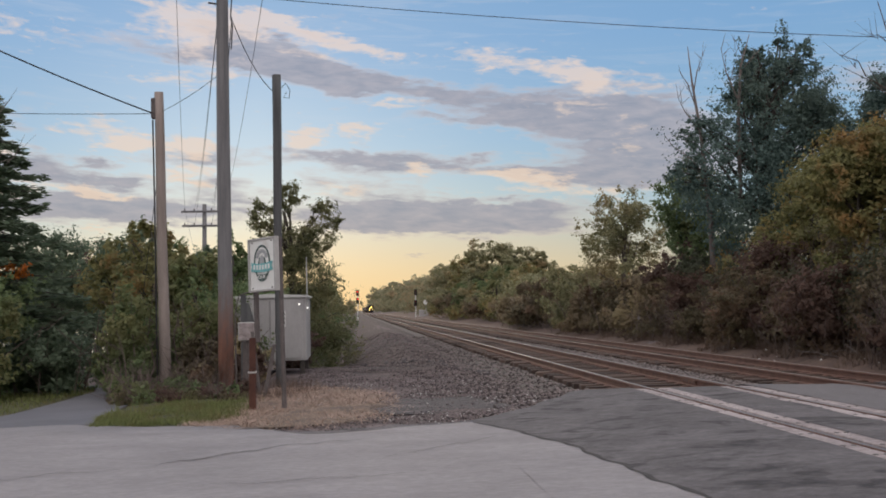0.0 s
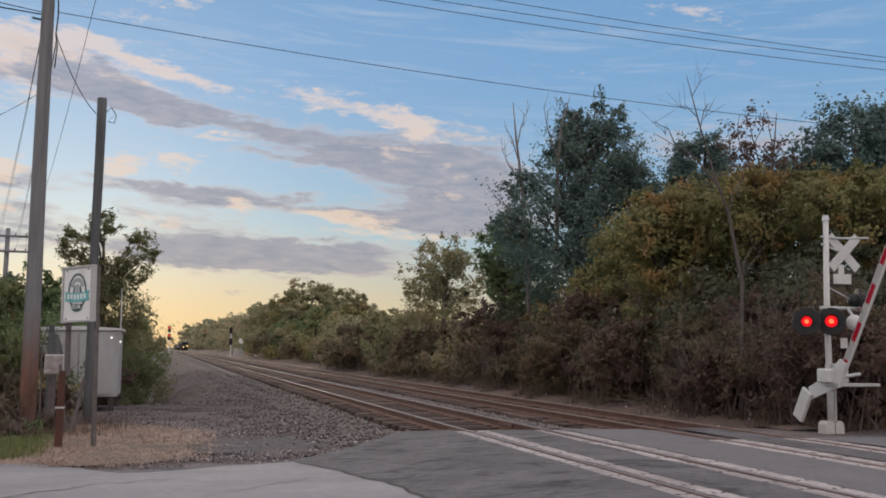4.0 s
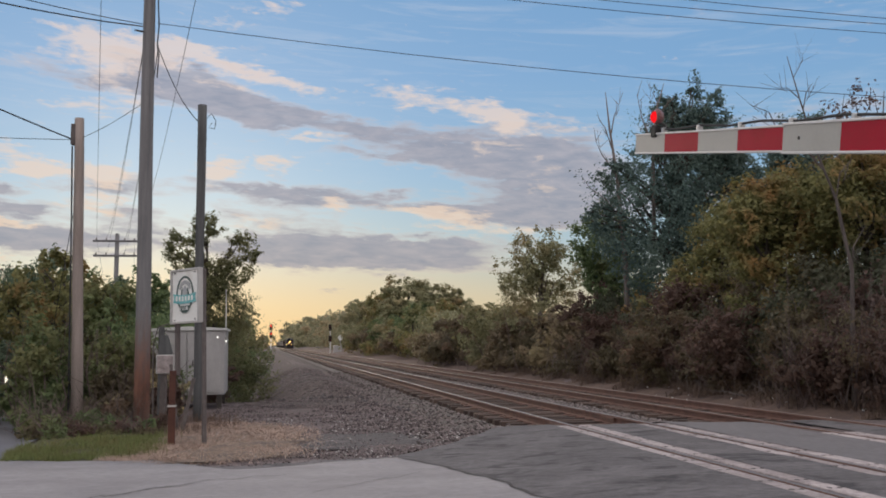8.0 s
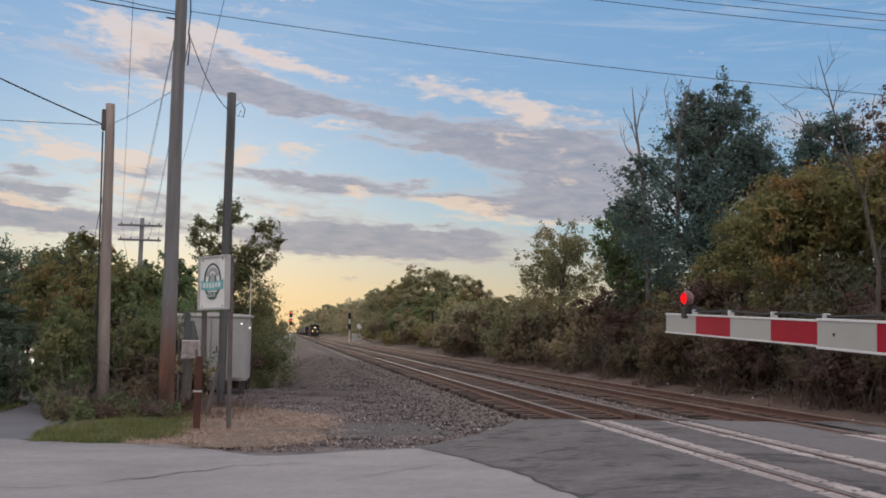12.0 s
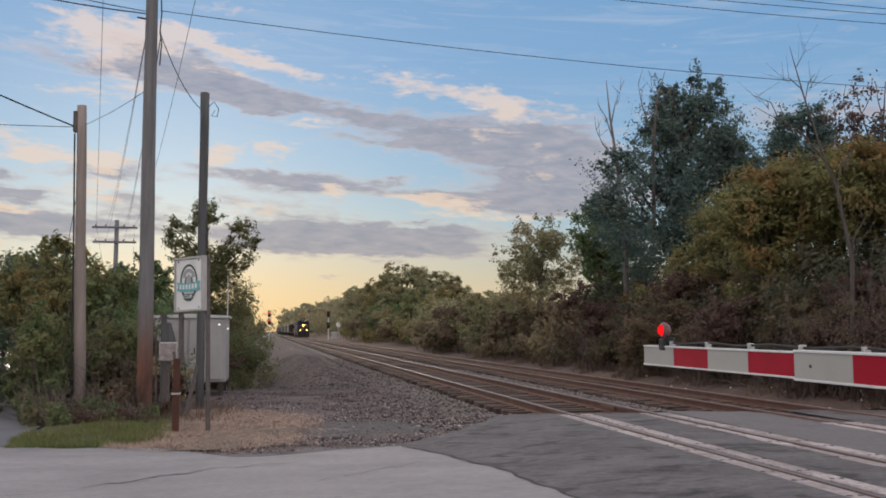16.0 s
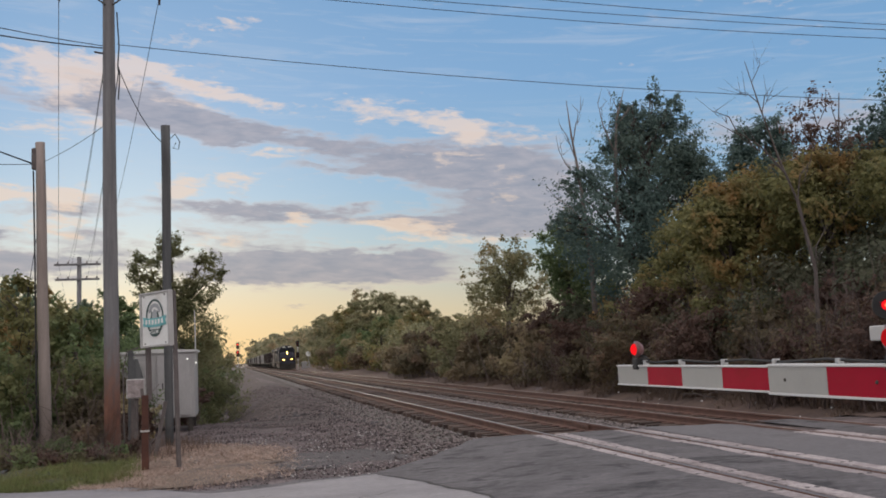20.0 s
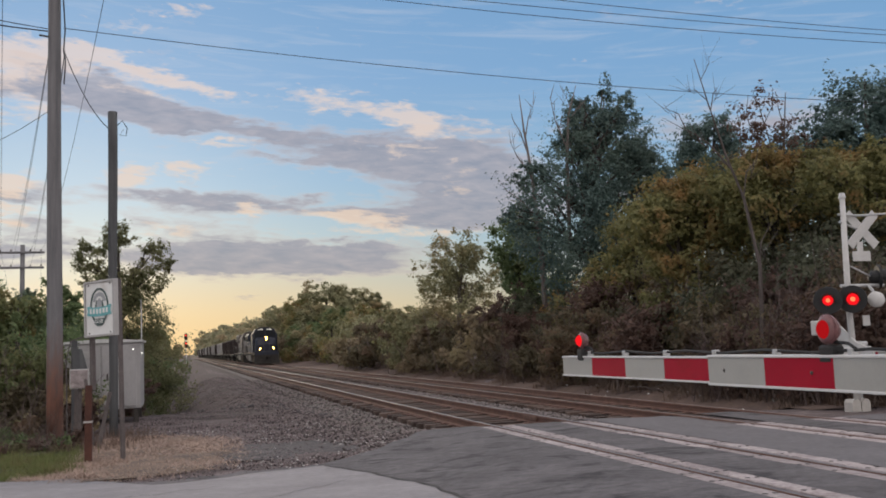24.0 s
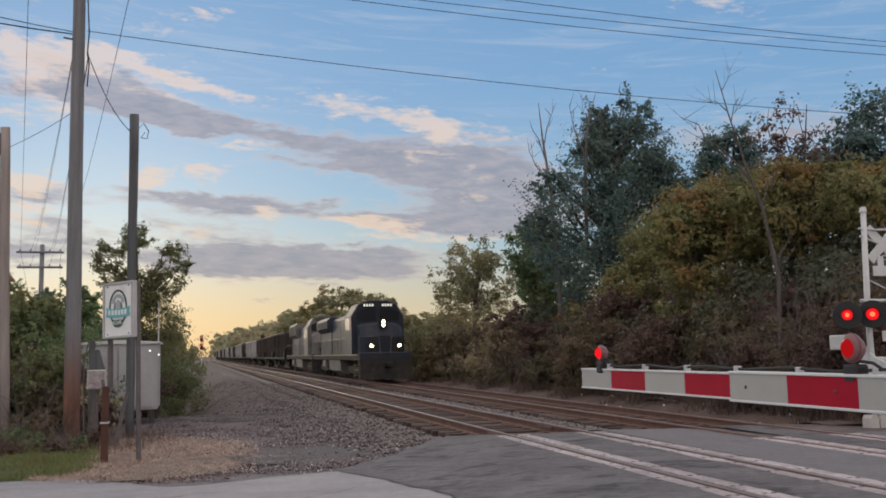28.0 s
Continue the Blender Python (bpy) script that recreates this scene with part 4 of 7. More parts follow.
P1 = pole("short pale weathered timber pole beside the verge", -3.95, 21.6, -0.15, 6.6, 0.13, 0.10, [POLEWOOD_WARM], (-0.13, 0))
P2 = pole("tall timber utility pole with a red-stained butt", -2.49, 20.5, -0.15, 10.6, 0.165, 0.115, [POLEWOOD_STAINED], (-0.03, 0))
P3 = pole("slim dark timber pole behind the sign", -1.41, 21.0, -0.05, 6.85, 0.085, 0.098, [POLEDARK], (0.0, 0))
part("junction_box", Shape().box(-0.29, -0.16, -0.07, 0.07, 6.15, 6.62, 0.015), POSTGREY, P1, "small grey box at the pole top")
part("conduit", Shape().tube([(-0.15, -0.13, 0.2), (-0.2, -0.12, 4.0), (-0.24, -0.11, 6.1)], 0.018, 6), CABLE, P1)
arm = part("crossarm", Shape().box(-1.12, 1.12, -0.20, -0.10, 9.80, 9.93, 0.012), POLEDARK, P2, "dark timber crossarm")
for s in (-1, 1):
    part("brace", Shape().tube([(s * 0.07, -0.14, 9.45), (s * 0.55, -0.13, 9.83)], 0.018, 6), BOLT, P2)
for x in (-1.0, -0.45, 0.45, 1.0):
    part("insulator", Shape().tube([(x, -0.15, 9.93), (x, -0.15, 9.99), (x, -0.15, 10.02), (x, -0.15, 10.09)], [0.02, 0.045, 0.05, 0.03], 10), CERAMIC, P2, "brown ceramic insulator", True)
for x in (-1.02, 1.02):
    part("hanger", Shape().tube([(x, -0.05, 9.82), (x, 0.0, 9.66), (x, 0.05, 9.55)], [0.022, 0.03, 0.018], 8), CERAMIC, P2)
part("downlead", Shape().tube([(0.16, -0.12, 9.3), (0.20, -0.13, 8.55), (0.17, -0.13, 8.1), (0.21, -0.13, 7.9), (0.18, -0.14, 7.4)], 0.014, 6), CABLE, P2)
part("eye_bolt", Shape().tube([(-0.12, -0.1, 8.4), (-0.3, -0.12, 8.42)], 0.02, 6), BOLT, P2)
part("loop", Shape().tube([(0.09, 0, 6.6), (0.2, 0, 6.72), (0.3, 0, 6.55), (0.27, 0, 6.38), (0.15, 0, 6.40), (0.22, 0, 6.52)], 0.009, 6), CABLE, P3, "loose coil of black cable")

FARPOLE = thing("utility_pole", "distant double-armed line pole among trees", "utility pole", (-8.6, 57.0, -1.6), "roadside utility poles")
part("shaft", Shape().tube([(0, 0, -0.2), (0.05, 0, 5), (0.08, 0, 9.7)], [0.16, 0.14, 0.12], 10), POLEWOOD, FARPOLE, "", True)
for z, w in ((9.25, 1.25), (8.4, 1.2)):
    part("crossarm", Shape().box(-w, w, -0.2, -0.1, z - 0.06, z + 0.06, 0.01), POLEWOOD, FARPOLE)
    for x in (-1.05, -0.5, 0.5, 1.05):
        part("insulator", Shape().tube([(x, -0.15, z + 0.06), (x, -0.15, z + 0.18)], [0.04, 0.035], 8), CERAMIC, FARPOLE)
FARPOLE2 = thing("utility_pole", "far small line pole beyond the trees", "utility pole", (-13.2, 92.0, -1.9), "roadside utility poles")
part("shaft", Shape().tube([(0, 0, -0.2), (0, 0, 8.2)], [0.15, 0.11], 10), POLEWOOD, FARPOLE2, "", True)
part("crossarm", Shape().box(-1.2, 1.2, -0.2, -0.1, 7.55, 7.68, 0.01), POLEWOOD, FARPOLE2)
EASTPOLE = thing("utility_pole", "timber line pole across the tracks behind trees", "utility pole", (44.0, 20.3, 0.0), "roadside utility poles")
part("shaft", Shape().tube([(0, 0, -0.2), (0, 0, 11.2)], [0.17, 0.12], 10), POLEWOOD, EASTPOLE, "", True)
part("crossarm", Shape().box(-0.05, 0.05, -1.2, 1.2, 10.4, 10.53, 0.01), POLEDARK, EASTPOLE)
WESTPOLE = thing("utility_pole", "timber line pole further along the road", "utility pole", (-17.0, -2.0, 0.0), "roadside utility poles")
part("shaft", Shape().tube([(0, 0, -0.2), (0, 0, 11.6)], [0.17, 0.12], 10), POLEWOOD, WESTPOLE, "", True)
part("crossarm", Shape().box(-0.05, 0.05, -1.2, 1.2, 10.6, 10.73, 0.01), POLEDARK, WESTPOLE)


def wire(a, b, sag, r=0.012, n=26, label="thin black overhead cable between poles"):
    pts = []
    for i in range(n + 1):
        u = i / n
        p = Vector(a).lerp(Vector(b), u)
        p.z -= sag * 4 * u * (1 - u)
        pts.append(p)
    sh = Shape().tube(pts, r, 5)
    tagged(new("overhead_wire", mesh_of("overhead_wire", sh, CABLE, True)), label, "overhead wire", "overhead wires")


X2, Y2 = -2.49, 20.5
wire((X2 + 0.15, Y2, 8.48), (44, 20.3, 8.6), 1.05, 0.0085)
wire((X2 - 0.45, Y2 - 0.15, 9.95), (44, 19.8, 10.25), 1.07, 0.0086)
wire((X2 + 0.45, Y2 - 0.15, 10.0), (44, 20.4, 10.2), 0.75, 0.0086)
wire((X2 + 0.05, Y2, 10.5), (44, 21.2, 10.7), 0.95, 0.0086)
wire((X2 - 0.15, Y2, 8.45), (-17, -2, 9.3), 1.55, 0.0094)
wire((X2 - 0.15, Y2, 8.40), (-17, -2.2, 9.0), 1.75, 0.0140)
for x in (-1.0, -0.45):
    wire((X2 + x, Y2 - 0.15, 9.95), (-17, -2 + x, 10.7), 0.6, 0.009)
wire((X2 - 1.02, Y2, 9.55), (-9.65, 57, 7.75), 0.9, 0.0070)
wire((X2 + 1.02, Y2, 9.55), (-7.55, 57, 7.75), 0.9, 0.0070)
wire((X2 - 0.12, Y2, 8.0), (-9.1, 57, 7.75), 0.5, 0.0062)
wire((X2 - 0.12, Y2, 7.9), (-9.1, 57, 6.9), 0.4, 0.0062)
wire((X2 + 0.18, Y2, 8.0), (-8.1, 57, 7.7), 0.6, 0.0062)
wire((X2 + 0.18, Y2, 7.9), (-8.1, 57, 6.9), 0.4, 0.0062)
wire((X2 + 0.18, Y2 - 0.1, 7.95), (-1.45, 21.0, 6.45), 0.22, 0.0094)
wire((-4.05, 21.6, 6.15), (X2 - 0.12, Y2, 6.72), 0.05, 0.0062)
wire((-4.22, 21.5, 6.12), (-16, 16.0, 12.0), 0.5, 0.0172)
wire((-4.22, 21.5, 6.10), (-22, 20.0, 7.2), 0.4, 0.0078)
wire((-4.05, 21.6, 5.2), (-6.5, 30, 0.2), 0.02, 0.0078, label="thin steel guy wire to the ground")
wire((-9.65, 57, 7.75), (-14.2, 92, 5.8), 0.5, 0.0070)
wire((-7.55, 57, 7.75), (-12.2, 92, 5.8), 0.5, 0.0070)

# ---- board sign with its posts ----
SIGN = thing("board_sign", "white framed board sign with a green oval emblem on posts", "sign", (-1.24, 16.2, 0.0), rz=9)
SIGN.matrix_world = pose(-1.25, 16.2, 0.0, 0, -1.6, -48)
part("board", Shape().box(-0.34, 0.34, -0.02, 0.02, 1.99, 2.83, 0.004), SIGNWHITE, SIGN)
for x0, x1, z0, z1 in ((-0.375, -0.34, 1.955, 2.865), (0.34, 0.39, 1.955, 2.865), (-0.34, 0.34, 2.83, 2.865), (-0.34, 0.34, 1.955, 1.99)):
    part("frame_bar", Shape().box(x0, x1, -0.045, 0.045, z0, z1, 0.006), SIGNFRAME, SIGN)


def ring(cx, cz, rx, rz, w, y, a0=0.0, a1=360.0, n=40):
    """A flat oval band, proud of the board."""
    sh = Shape()
    v = []
    for i in range(n + 1):
        a = radians(a0 + (a1 - a0) * i / n)
        for k in (0, 1):
            for yy in (y, y + 0.006):
                v.append((cx + (rx - w * k) * math.cos(a), yy, cz + (rz - w * k) * math.sin(a)))
    f = []
    for i in range(n):
        b = i * 4
        f += [(b, b + 4, b + 6, b + 2), (b + 1, b + 3, b + 7, b + 5), (b, b + 1, b + 5, b + 4), (b + 2, b + 6, b + 7, b + 3)]
    return sh.add(v, f)


part("emblem_ring", ring(0, 2.45, 0.225, 0.295, 0.034, -0.028), SIGNGREEN, SIGN, "dark green oval ring")
part("emblem_arch", ring(0, 2.50, 0.165, 0.17, 0.06, -0.027, 10, 170), SIGNGREY, SIGN, "grey arch print")
for sx in (-1, 1):
    part("emblem_tree", Shape().prism([(sx * 0.03, 2.40), (sx * 0.075, 2.56), (sx * 0.12, 2.40)], 1, -0.026, -0.021), SIGNGREEN, SIGN, "dark tree print")
part("emblem_dome", Shape().prism([(-0.07, 2.42), (-0.06, 2.53), (0, 2.58), (0.06, 2.53), (0.07, 2.42)], 1, -0.027, -0.021), SIGNGREY, SIGN)
part("emblem_band", Shape().prism([(-0.30, 2.31), (-0.27, 2.385), (-0.30, 2.46), (-0.12, 2.43), (0.12, 2.43), (0.30, 2.46), (0.27, 2.385), (0.30, 2.31), (0.12, 2.285), (-0.12, 2.285)], 1, -0.036, -0.029), SIGNTEAL, SIGN, "teal ribbon band")
for i in range(6):
    x = -0.20 + i * 0.08
    part("letter_bar", Shape().box(x - 0.022, x + 0.022, -0.042, -0.036, 2.335 - 0.012 * (1 - abs(x) / 0.2), 2.415 - 0.012 * (1 - abs(x) / 0.2)), SIGNWHITE, SIGN, "pale bar in place of writing")
part("emblem_foot", Shape().prism([(-0.12, 2.17), (-0.12, 2.25), (0.12, 2.25), (0.12, 2.17), (0.05, 2.13), (-0.05, 2.13)], 1, -0.034, -0.029), SIGNGREEN, SIGN)
word = bpy.data.curves.new("lettering", "FONT")
word.body, word.size, word.extrude, word.align_x = "CLUB", 0.085, 0.003, "CENTER"
probe = bpy.data.objects.new("lettering", word)
letters = bpy.data.meshes.new_from_object(probe)
bpy.data.objects.remove(probe)
letters.materials.clear()
letters.materials.append(SIGNWHITE)
letters.transform(pose(0, -0.038, 2.178, 90, 0, 0))
ob = new("lettering", letters)
ob.parent = SIGN
for x in (-0.27, 0.26):
    for z in (2.02, 2.80):
        part("bolt", Shape().dome((x, -0.02, z), 0.016, (0, -1, 0), 0.6, 8, 2), BOLT, SIGN)
part("post", Shape().box(-0.375, -0.31, 0.05, 0.13, 1.1, 2.83, 0.01), POSTGREY, SIGN, "grey weathered upper post")
part("post", Shape().box(0.33, 0.385, 0.05, 0.12, -0.2, 2.85, 0.01), POSTGREY, SIGN)


def post(label, x, y, h, w, mat, lean=0.0, cap=None, rz=0):
    p = thing("marker_post", label, "post", (x, y, float(ground_z(x, y)) - 0.01), "marker posts", rz=rz)
    part("shaft", Shape().prism([(-w / 2, -0.1), (w / 2, -0.1), (w / 2 * 0.9 + lean, h), (-w / 2 * 0.9 + lean, h)], 1, -w / 2, w / 2), mat, p)
    if cap:
        part("band", Shape().box(-w / 2 - 0.012, w / 2 + 0.012, -w / 2 - 0.012, w / 2 + 0.012, cap, cap + 0.03, 0.004), SIGNFRAME, p, "pale strap")
    return p


post("short red-brown timber post before the sign", -1.46, 15.95, 1.2, 0.11, POSTRED, 0.01, 0.62)
post("old grey timber stub post", -1.98, 19.6, 1.35, 0.13, POSTGREY, 0.02)
post("leaning old timber stake", -1.52, 18.4, 1.0, 0.07, POSTGREY, 0.22)
post("leaning grey timber stake", -1.60, 18.7, 1.25, 0.06, POSTGREY, -0.15)
post("old dark timber post beside the pole", -2.16, 20.9, 2.0, 0.12, POLEDARK, 0.0)
TAG = thing("equipment_cabinet", "small tan metal meter cabinet on a steel post", "cabinet", (-1.9, 19.2, 0.0))
part("post", Shape().tube([(0, 0.06, -0.2), (0, 0.06, 1.75)], 0.035, 8), POSTGREY, TAG)
part("body", Shape().box(-0.17, 0.17, -0.09, 0.05, 1.05, 1.42, 0.015), SIGNFRAME, TAG)
part("door", Shape().box(-0.15, 0.15, -0.105, -0.09, 1.07, 1.40, 0.006), PANEL, TAG)
part("hood", Shape().prism([(-0.10, 1.42), (0.14, 1.42), (0.04, 1.80), (-0.10, 1.80)], 1, -0.06, 0.05), POLEDARK, TAG, "dark hood over the cabinet")
part("conduit", Shape().tube([(-0.22, 0.05, 0.0), (-0.24, 0.05, 1.6), (-0.16, 0.05, 1.95), (0.05, 0.05, 2.02)], 0.014, 6), POSTGREY, TAG)

# ---- equipment shelter ----
SHED = thing("equipment_shelter", "grey steel railway signal shelter on short legs", "shelter", (-1.92, 25.3, 0.0), rz=0)
x0, x1, y0, y1, z0, z1 = -0.92, 0.90, -0.3, 1.9, 0.34, 1.98
part("wall", Shape().box(x0, x1, y0, y1, z0, z1, 0.012), STEELWALL, SHED)
part("roof", Shape().prism([(x0 - 0.06, z1), (x1 + 0.06, z1), (x1 + 0.06, z1 + 0.05), (0, z1 + 0.10), (x0 - 0.06, z1 + 0.05)], 1, y0 - 0.07, y1 + 0.05), STEELROOF, SHED)
d = part("door", Shape().box(-0.02, 0.80, y0 - 0.035, y0, z0 + 0.06, z1 - 0.06, 0.008), STEELWALL, SHED, "flush grey steel door")
part("handle", Shape().box(0.10, 0.13, y0 - 0.07, y0 - 0.035, 1.05, 1.22, 0.006), BOLT, d)
part("door", Shape().box(-0.86, -0.06, y0 - 0.03, y0, z0 + 0.06, z1 - 0.06, 0.008), STEELWALL, SHED, "flush grey steel door")
part("vent", Shape().box(-0.70, -0.30, y0 - 0.05, y0 - 0.03, 1.62, 1.78, 0.006), SIGNFRAME, SHED)
notice = part("notice", Shape().box(0.17, 0.37, y0 - 0.045, y0 - 0.035, 1.22, 1.62), SIGNWHITE, SHED, "white notice plate")
for i in range(3):
    for k in range(2):
        part("print_bar", Shape().box(0.19 + 0.09 * k, 0.26 + 0.09 * k, y0 - 0.052, y0 - 0.045, 1.52 - 0.11 * i, 1.58 - 0.11 * i), BLACKPAINT, notice)
part("notice", Shape().box(0.19, 0.35, y0 - 0.045, y0 - 0.035, 0.72, 1.12), STEELROOF, SHED)
part("lamp", Shape().dome((0.72, y0 - 0.03, 1.80), 0.022, (0, -1, 0), 1, 8, 3), WHITELAMP, SHED, "tiny lit white marker lamp")
part("lamp", Shape().dome((0.93, y0 + 0.02, 1.70), 0.020, (0, -1, 0), 1, 8, 3), WHITELAMP, SHED, "tiny lit white marker lamp")
part("antenna", Shape().tube([(0.92, y0 + 0.1, 1.6), (0.92, y0 + 0.1, 2.5), (0.91, y0 + 0.1, 3.05)], [0.018, 0.016, 0.010], 6), GALV, SHED)
for x in (-0.8, 0.78):
    for y in (y0 + 0.1, y1 - 0.1):
        part("leg", Shape().box(x - 0.06, x + 0.06, y - 0.06, y + 0.06, -0.9, z0, 0.01), BOLT, SHED)


# ---- block signals down the line ----
def block_signal(label, x, y, z, heads, lit, box=False):
    s = thing("block_signal", label, "railway signal", (x, y, z), "block signals")
    part("base", Shape().box(-0.3, 0.3, -0.3, 0.3, -0.5, 0.25, 0.03), CONCRETE, s)
    part("mast", Shape().tube([(0, 0, 0.2), (0, 0, 6.0)], [0.09, 0.07], 10), GALV if box else SIGNWHITE, s)
    for i, h in enumerate(heads):
        head = part("head", Shape().box(-0.30, 0.30, -0.12, 0.10, h - 0.62, h + 0.62, 0.06), BLACKPAINT, s, "black signal head")
        for k in range(2):
            zz = h + 0.28 - 0.56 * k
            on = lit and (k == 0)
            part("lens", Shape().dome((0, -0.13, zz), 0.13 if on else 0.11, (0, -1, 0), 0.5, 10, 3), SIGNALRED if on else REDDIM, head, "glowing red lamp" if on else "")
            part("visor", Shape().tube([(0, -0.12, zz + 0.02), (0, -0.36, zz + 0.04)], [0.17, 0.16], 10, cap=False), BLACKPAINT, head)
    part("ladder", Shape().tube([(0.22, 0.2, 0.2), (0.10, 0.15, 5.8)], 0.03, 5), GALV, s)
    return s


block_signal("two-headed block signal showing red beside the near track", 0.95, 195, -0.35, (5.55, 3.95), True)
block_signal("dark block signal beyond the far track", 12.85, 195, -0.35, (5.45, 3.2), False)
CASE = thing("relay_case", "grey relay case below a round marker disc", "signal cabinet", (14.3, 194, -0.35))
part("body", Shape().box(-0.85, 0.85, -0.5, 0.5, -0.1, 1.7, 0.05), STEELWALL, CASE)
part("roof", Shape().box(-0.92, 0.92, -0.58, 0.58, 1.7, 1.82, 0.02), STEELROOF, CASE)
part("mast", Shape().tube([(0.55, -0.3, 1.8), (0.55, -0.3, 3.0)], 0.05, 8), GALV, CASE)
part("disc", Shape().tube([(0.55, -0.36, 3.35), (0.55, -0.30, 3.35)], 0.52, 18), SIGNWHITE, CASE, "round white disc")


# ---- crossing gates and flashers ----
def gate_arm(parent, length, first, tip_h, butt_h, lamps):
    """A striped arm along -y of its own space, from its pivot outwards to the far end."""
    arm = new("gate_arm")
    arm.parent = parent
    tagged(arm, "red and white striped gate arm with red lamps")
    e = [0.0, first]
    while e[-1] < length - 0.2:
        e.append(min(length, e[-1] + 0.406))
    slim = e[4]
    for i in range(len(e) - 1):
        a, b = length - e[i + 1], length - e[i]
        slimmer = e[i] < slim - 0.01
        h, t = (tip_h, 0.018) if slimmer else (butt_h, 0.028)
        colour = GATEWHITE if i % 2 == 0 else GATERED
        part("stripe", Shape().box(-t, t, a, b - 0.0015, -h / 2, h / 2), colour, arm, "white reflective stripe" if i % 2 == 0 else "red reflective stripe")
    for z in (-1, 1):
        part("edge_strip", Shape().box(-0.024, 0.024, length - slim, length, z * tip_h / 2 - 0.0045, z * tip_h / 2 + 0.0045, 0.002), GATEEDGE, arm)
        part("edge_strip", Shape().box(-0.034, 0.034, 0.0, length - slim, z * butt_h / 2 - 0.005, z * butt_h / 2 + 0.005, 0.002), GATEEDGE, arm)
    top = tip_h / 2
    part("cable", Shape().tube([(0, length - 0.2, top + 0.03)] + [(0, length - 0.2 - 0.3 * k, top + 0.03 - 0.012 * (k % 2)) for k in range(1, int(length / 0.3))], 0.006, 5), RUBBER, arm)
    for k in range(9):
        y = length - 0.36 - 0.43 * k
        part("clip", Shape().box(-0.014, 0.014, y - 0.012, y + 0.012, top, top + 0.032, 0.003), GALV, arm)
    for y in (length - 1.75, length - 2.32):
        part("rivet", Shape().dome((-0.028, y, 0.0), 0.008, (-1, 0, 0), 0.6, 8, 2), BOLT, arm)
    for y, r in lamps:
        base = part("lamp", Shape().box(-0.03, 0.03, y - 0.035, y + 0.035, top - 0.02, top + 0.045, 0.008), RUBBER, arm, "black gate lamp with a lit red lens")
        zc = top + 0.045 + r * 1.15
        part("shell", Shape().tube([(0.020, y, zc), (0.0, y, zc), (-0.012, y, zc)], [r * 0.72, r * 1.06, r * 1.1], 16), LAMPSHELL, base, "smoky red lamp shell")
        part("rim", Shape().tube([(-0.011, y + r * 1.06 * math.cos(0.3 * k), zc + r * 1.06 * math.sin(0.3 * k)) for k in range(22)], 0.004, 5, cap=False), LAMPSHELL, base)
        part("reflector", Shape().dome((-0.012, y, zc), r * 1.07, (-1, 0, 0), 0.42, 18, 4), LAMPSHELL, base, "smoky red lamp cover", True)
        lens = Shape()
        lens.dome((-0.016, y, zc), r * (0.84 if y > length - 0.5 else 0.76), (-1, 0, 0), 0.85, 16, 5)
        part("lens", lens, REDLENS if y > length - 0.5 else REDHALF, base, "glowing red lens")
        if y > length - 0.5:
            part("filament", Shape().dome((-0.016 - r * 0.52, y, zc), r * 0.28, (-1, 0, 0), 0.7, 10, 3), REDHOT, base)
        part("lead", Shape().tube([(0.0, y + 0.03, top + 0.06), (0.0, y - 0.09, top + 0.05), (0, y - 0.13, top + 0.03)], 0.006, 5), RUBBER, base)
    return arm


GATE = thing("crossing_gate", "level crossing gate with striped arm on a white mast", "crossing gate", (2.15, -1.35, 0.0), "crossing gates")
part("foundation", Shape().box(0.05, 0.65, -0.3, 0.3, -0.3, 0.15, 0.03), CONCRETE, GATE)
part("mast", Shape().tube([(0.35, 0, 0.1), (0.35, 0, 4.2)], 0.065, 12), WHITEPAINT, GATE)
part("machine", Shape().box(0.08, 0.62, -0.22, 0.22, 1.15, 1.75, 0.03), GALV, GATE)
ARM = gate_arm(GATE, 6.61, 0.41, 0.106, 0.118, ((6.34, 0.041), (4.21, 0.048), (1.0, 0.05)))
ARM.location = (0, 0, 1.455)
part("counterweight", Shape().box(0.02, 0.06, -1.3, -0.2, -0.12, 0.12, 0.02), WHITEPAINT, ARM)


def flasher(parent, x, y, z, facing, lit, r=0.15, board=0.29):
    """A lamp with its round background, visor and lens, turned to the direction facing."""
    d = Vector(facing).normalized()
    c = Vector((x, y, z))
    head = part("flasher", Shape().tube([c + d * 0.02, c, c - d * 0.03], [board * 0.98, board, board * 0.96], 24), BLACKPAINT, parent, "black round flasher background")
    part("housing", Shape().tube([c - d * 0.03, c - d * 0.14, c - d * 0.2], [r * 1.1, r * 0.95, r * 0.4], 14), BLACKPAINT, head)
    sh = Shape()
    n = 14
    a = d.cross(Vector((0, 0, 1))).normalized()
    v = []
    for i in range(n + 1):
        w = math.pi * (-0.15 + 1.3 * i / n)
        q = a * math.cos(w) * r * 1.15 + Vector((0, 0, 1)) * math.sin(w) * r * 1.15
        v += [c + q + d * 0.02, c + q + d * 0.26]
    part("visor", sh.add(v, [(2 * i, 2 * i + 1, 2 * i + 3, 2 * i + 2) for i in range(n)]), BLACKPAINT, head)
    part("lens", Shape().dome(c + d * 0.02, r, d, 0.35, 16, 4), REDLENS if lit else REDDIM, head, "lit red lens" if lit else "unlit dark red lens")
    if lit:
        part("filament", Shape().dome(c + d * (0.02 + r * 0.33), r * 0.42, d, 0.4, 12, 3), REDHOT, head)


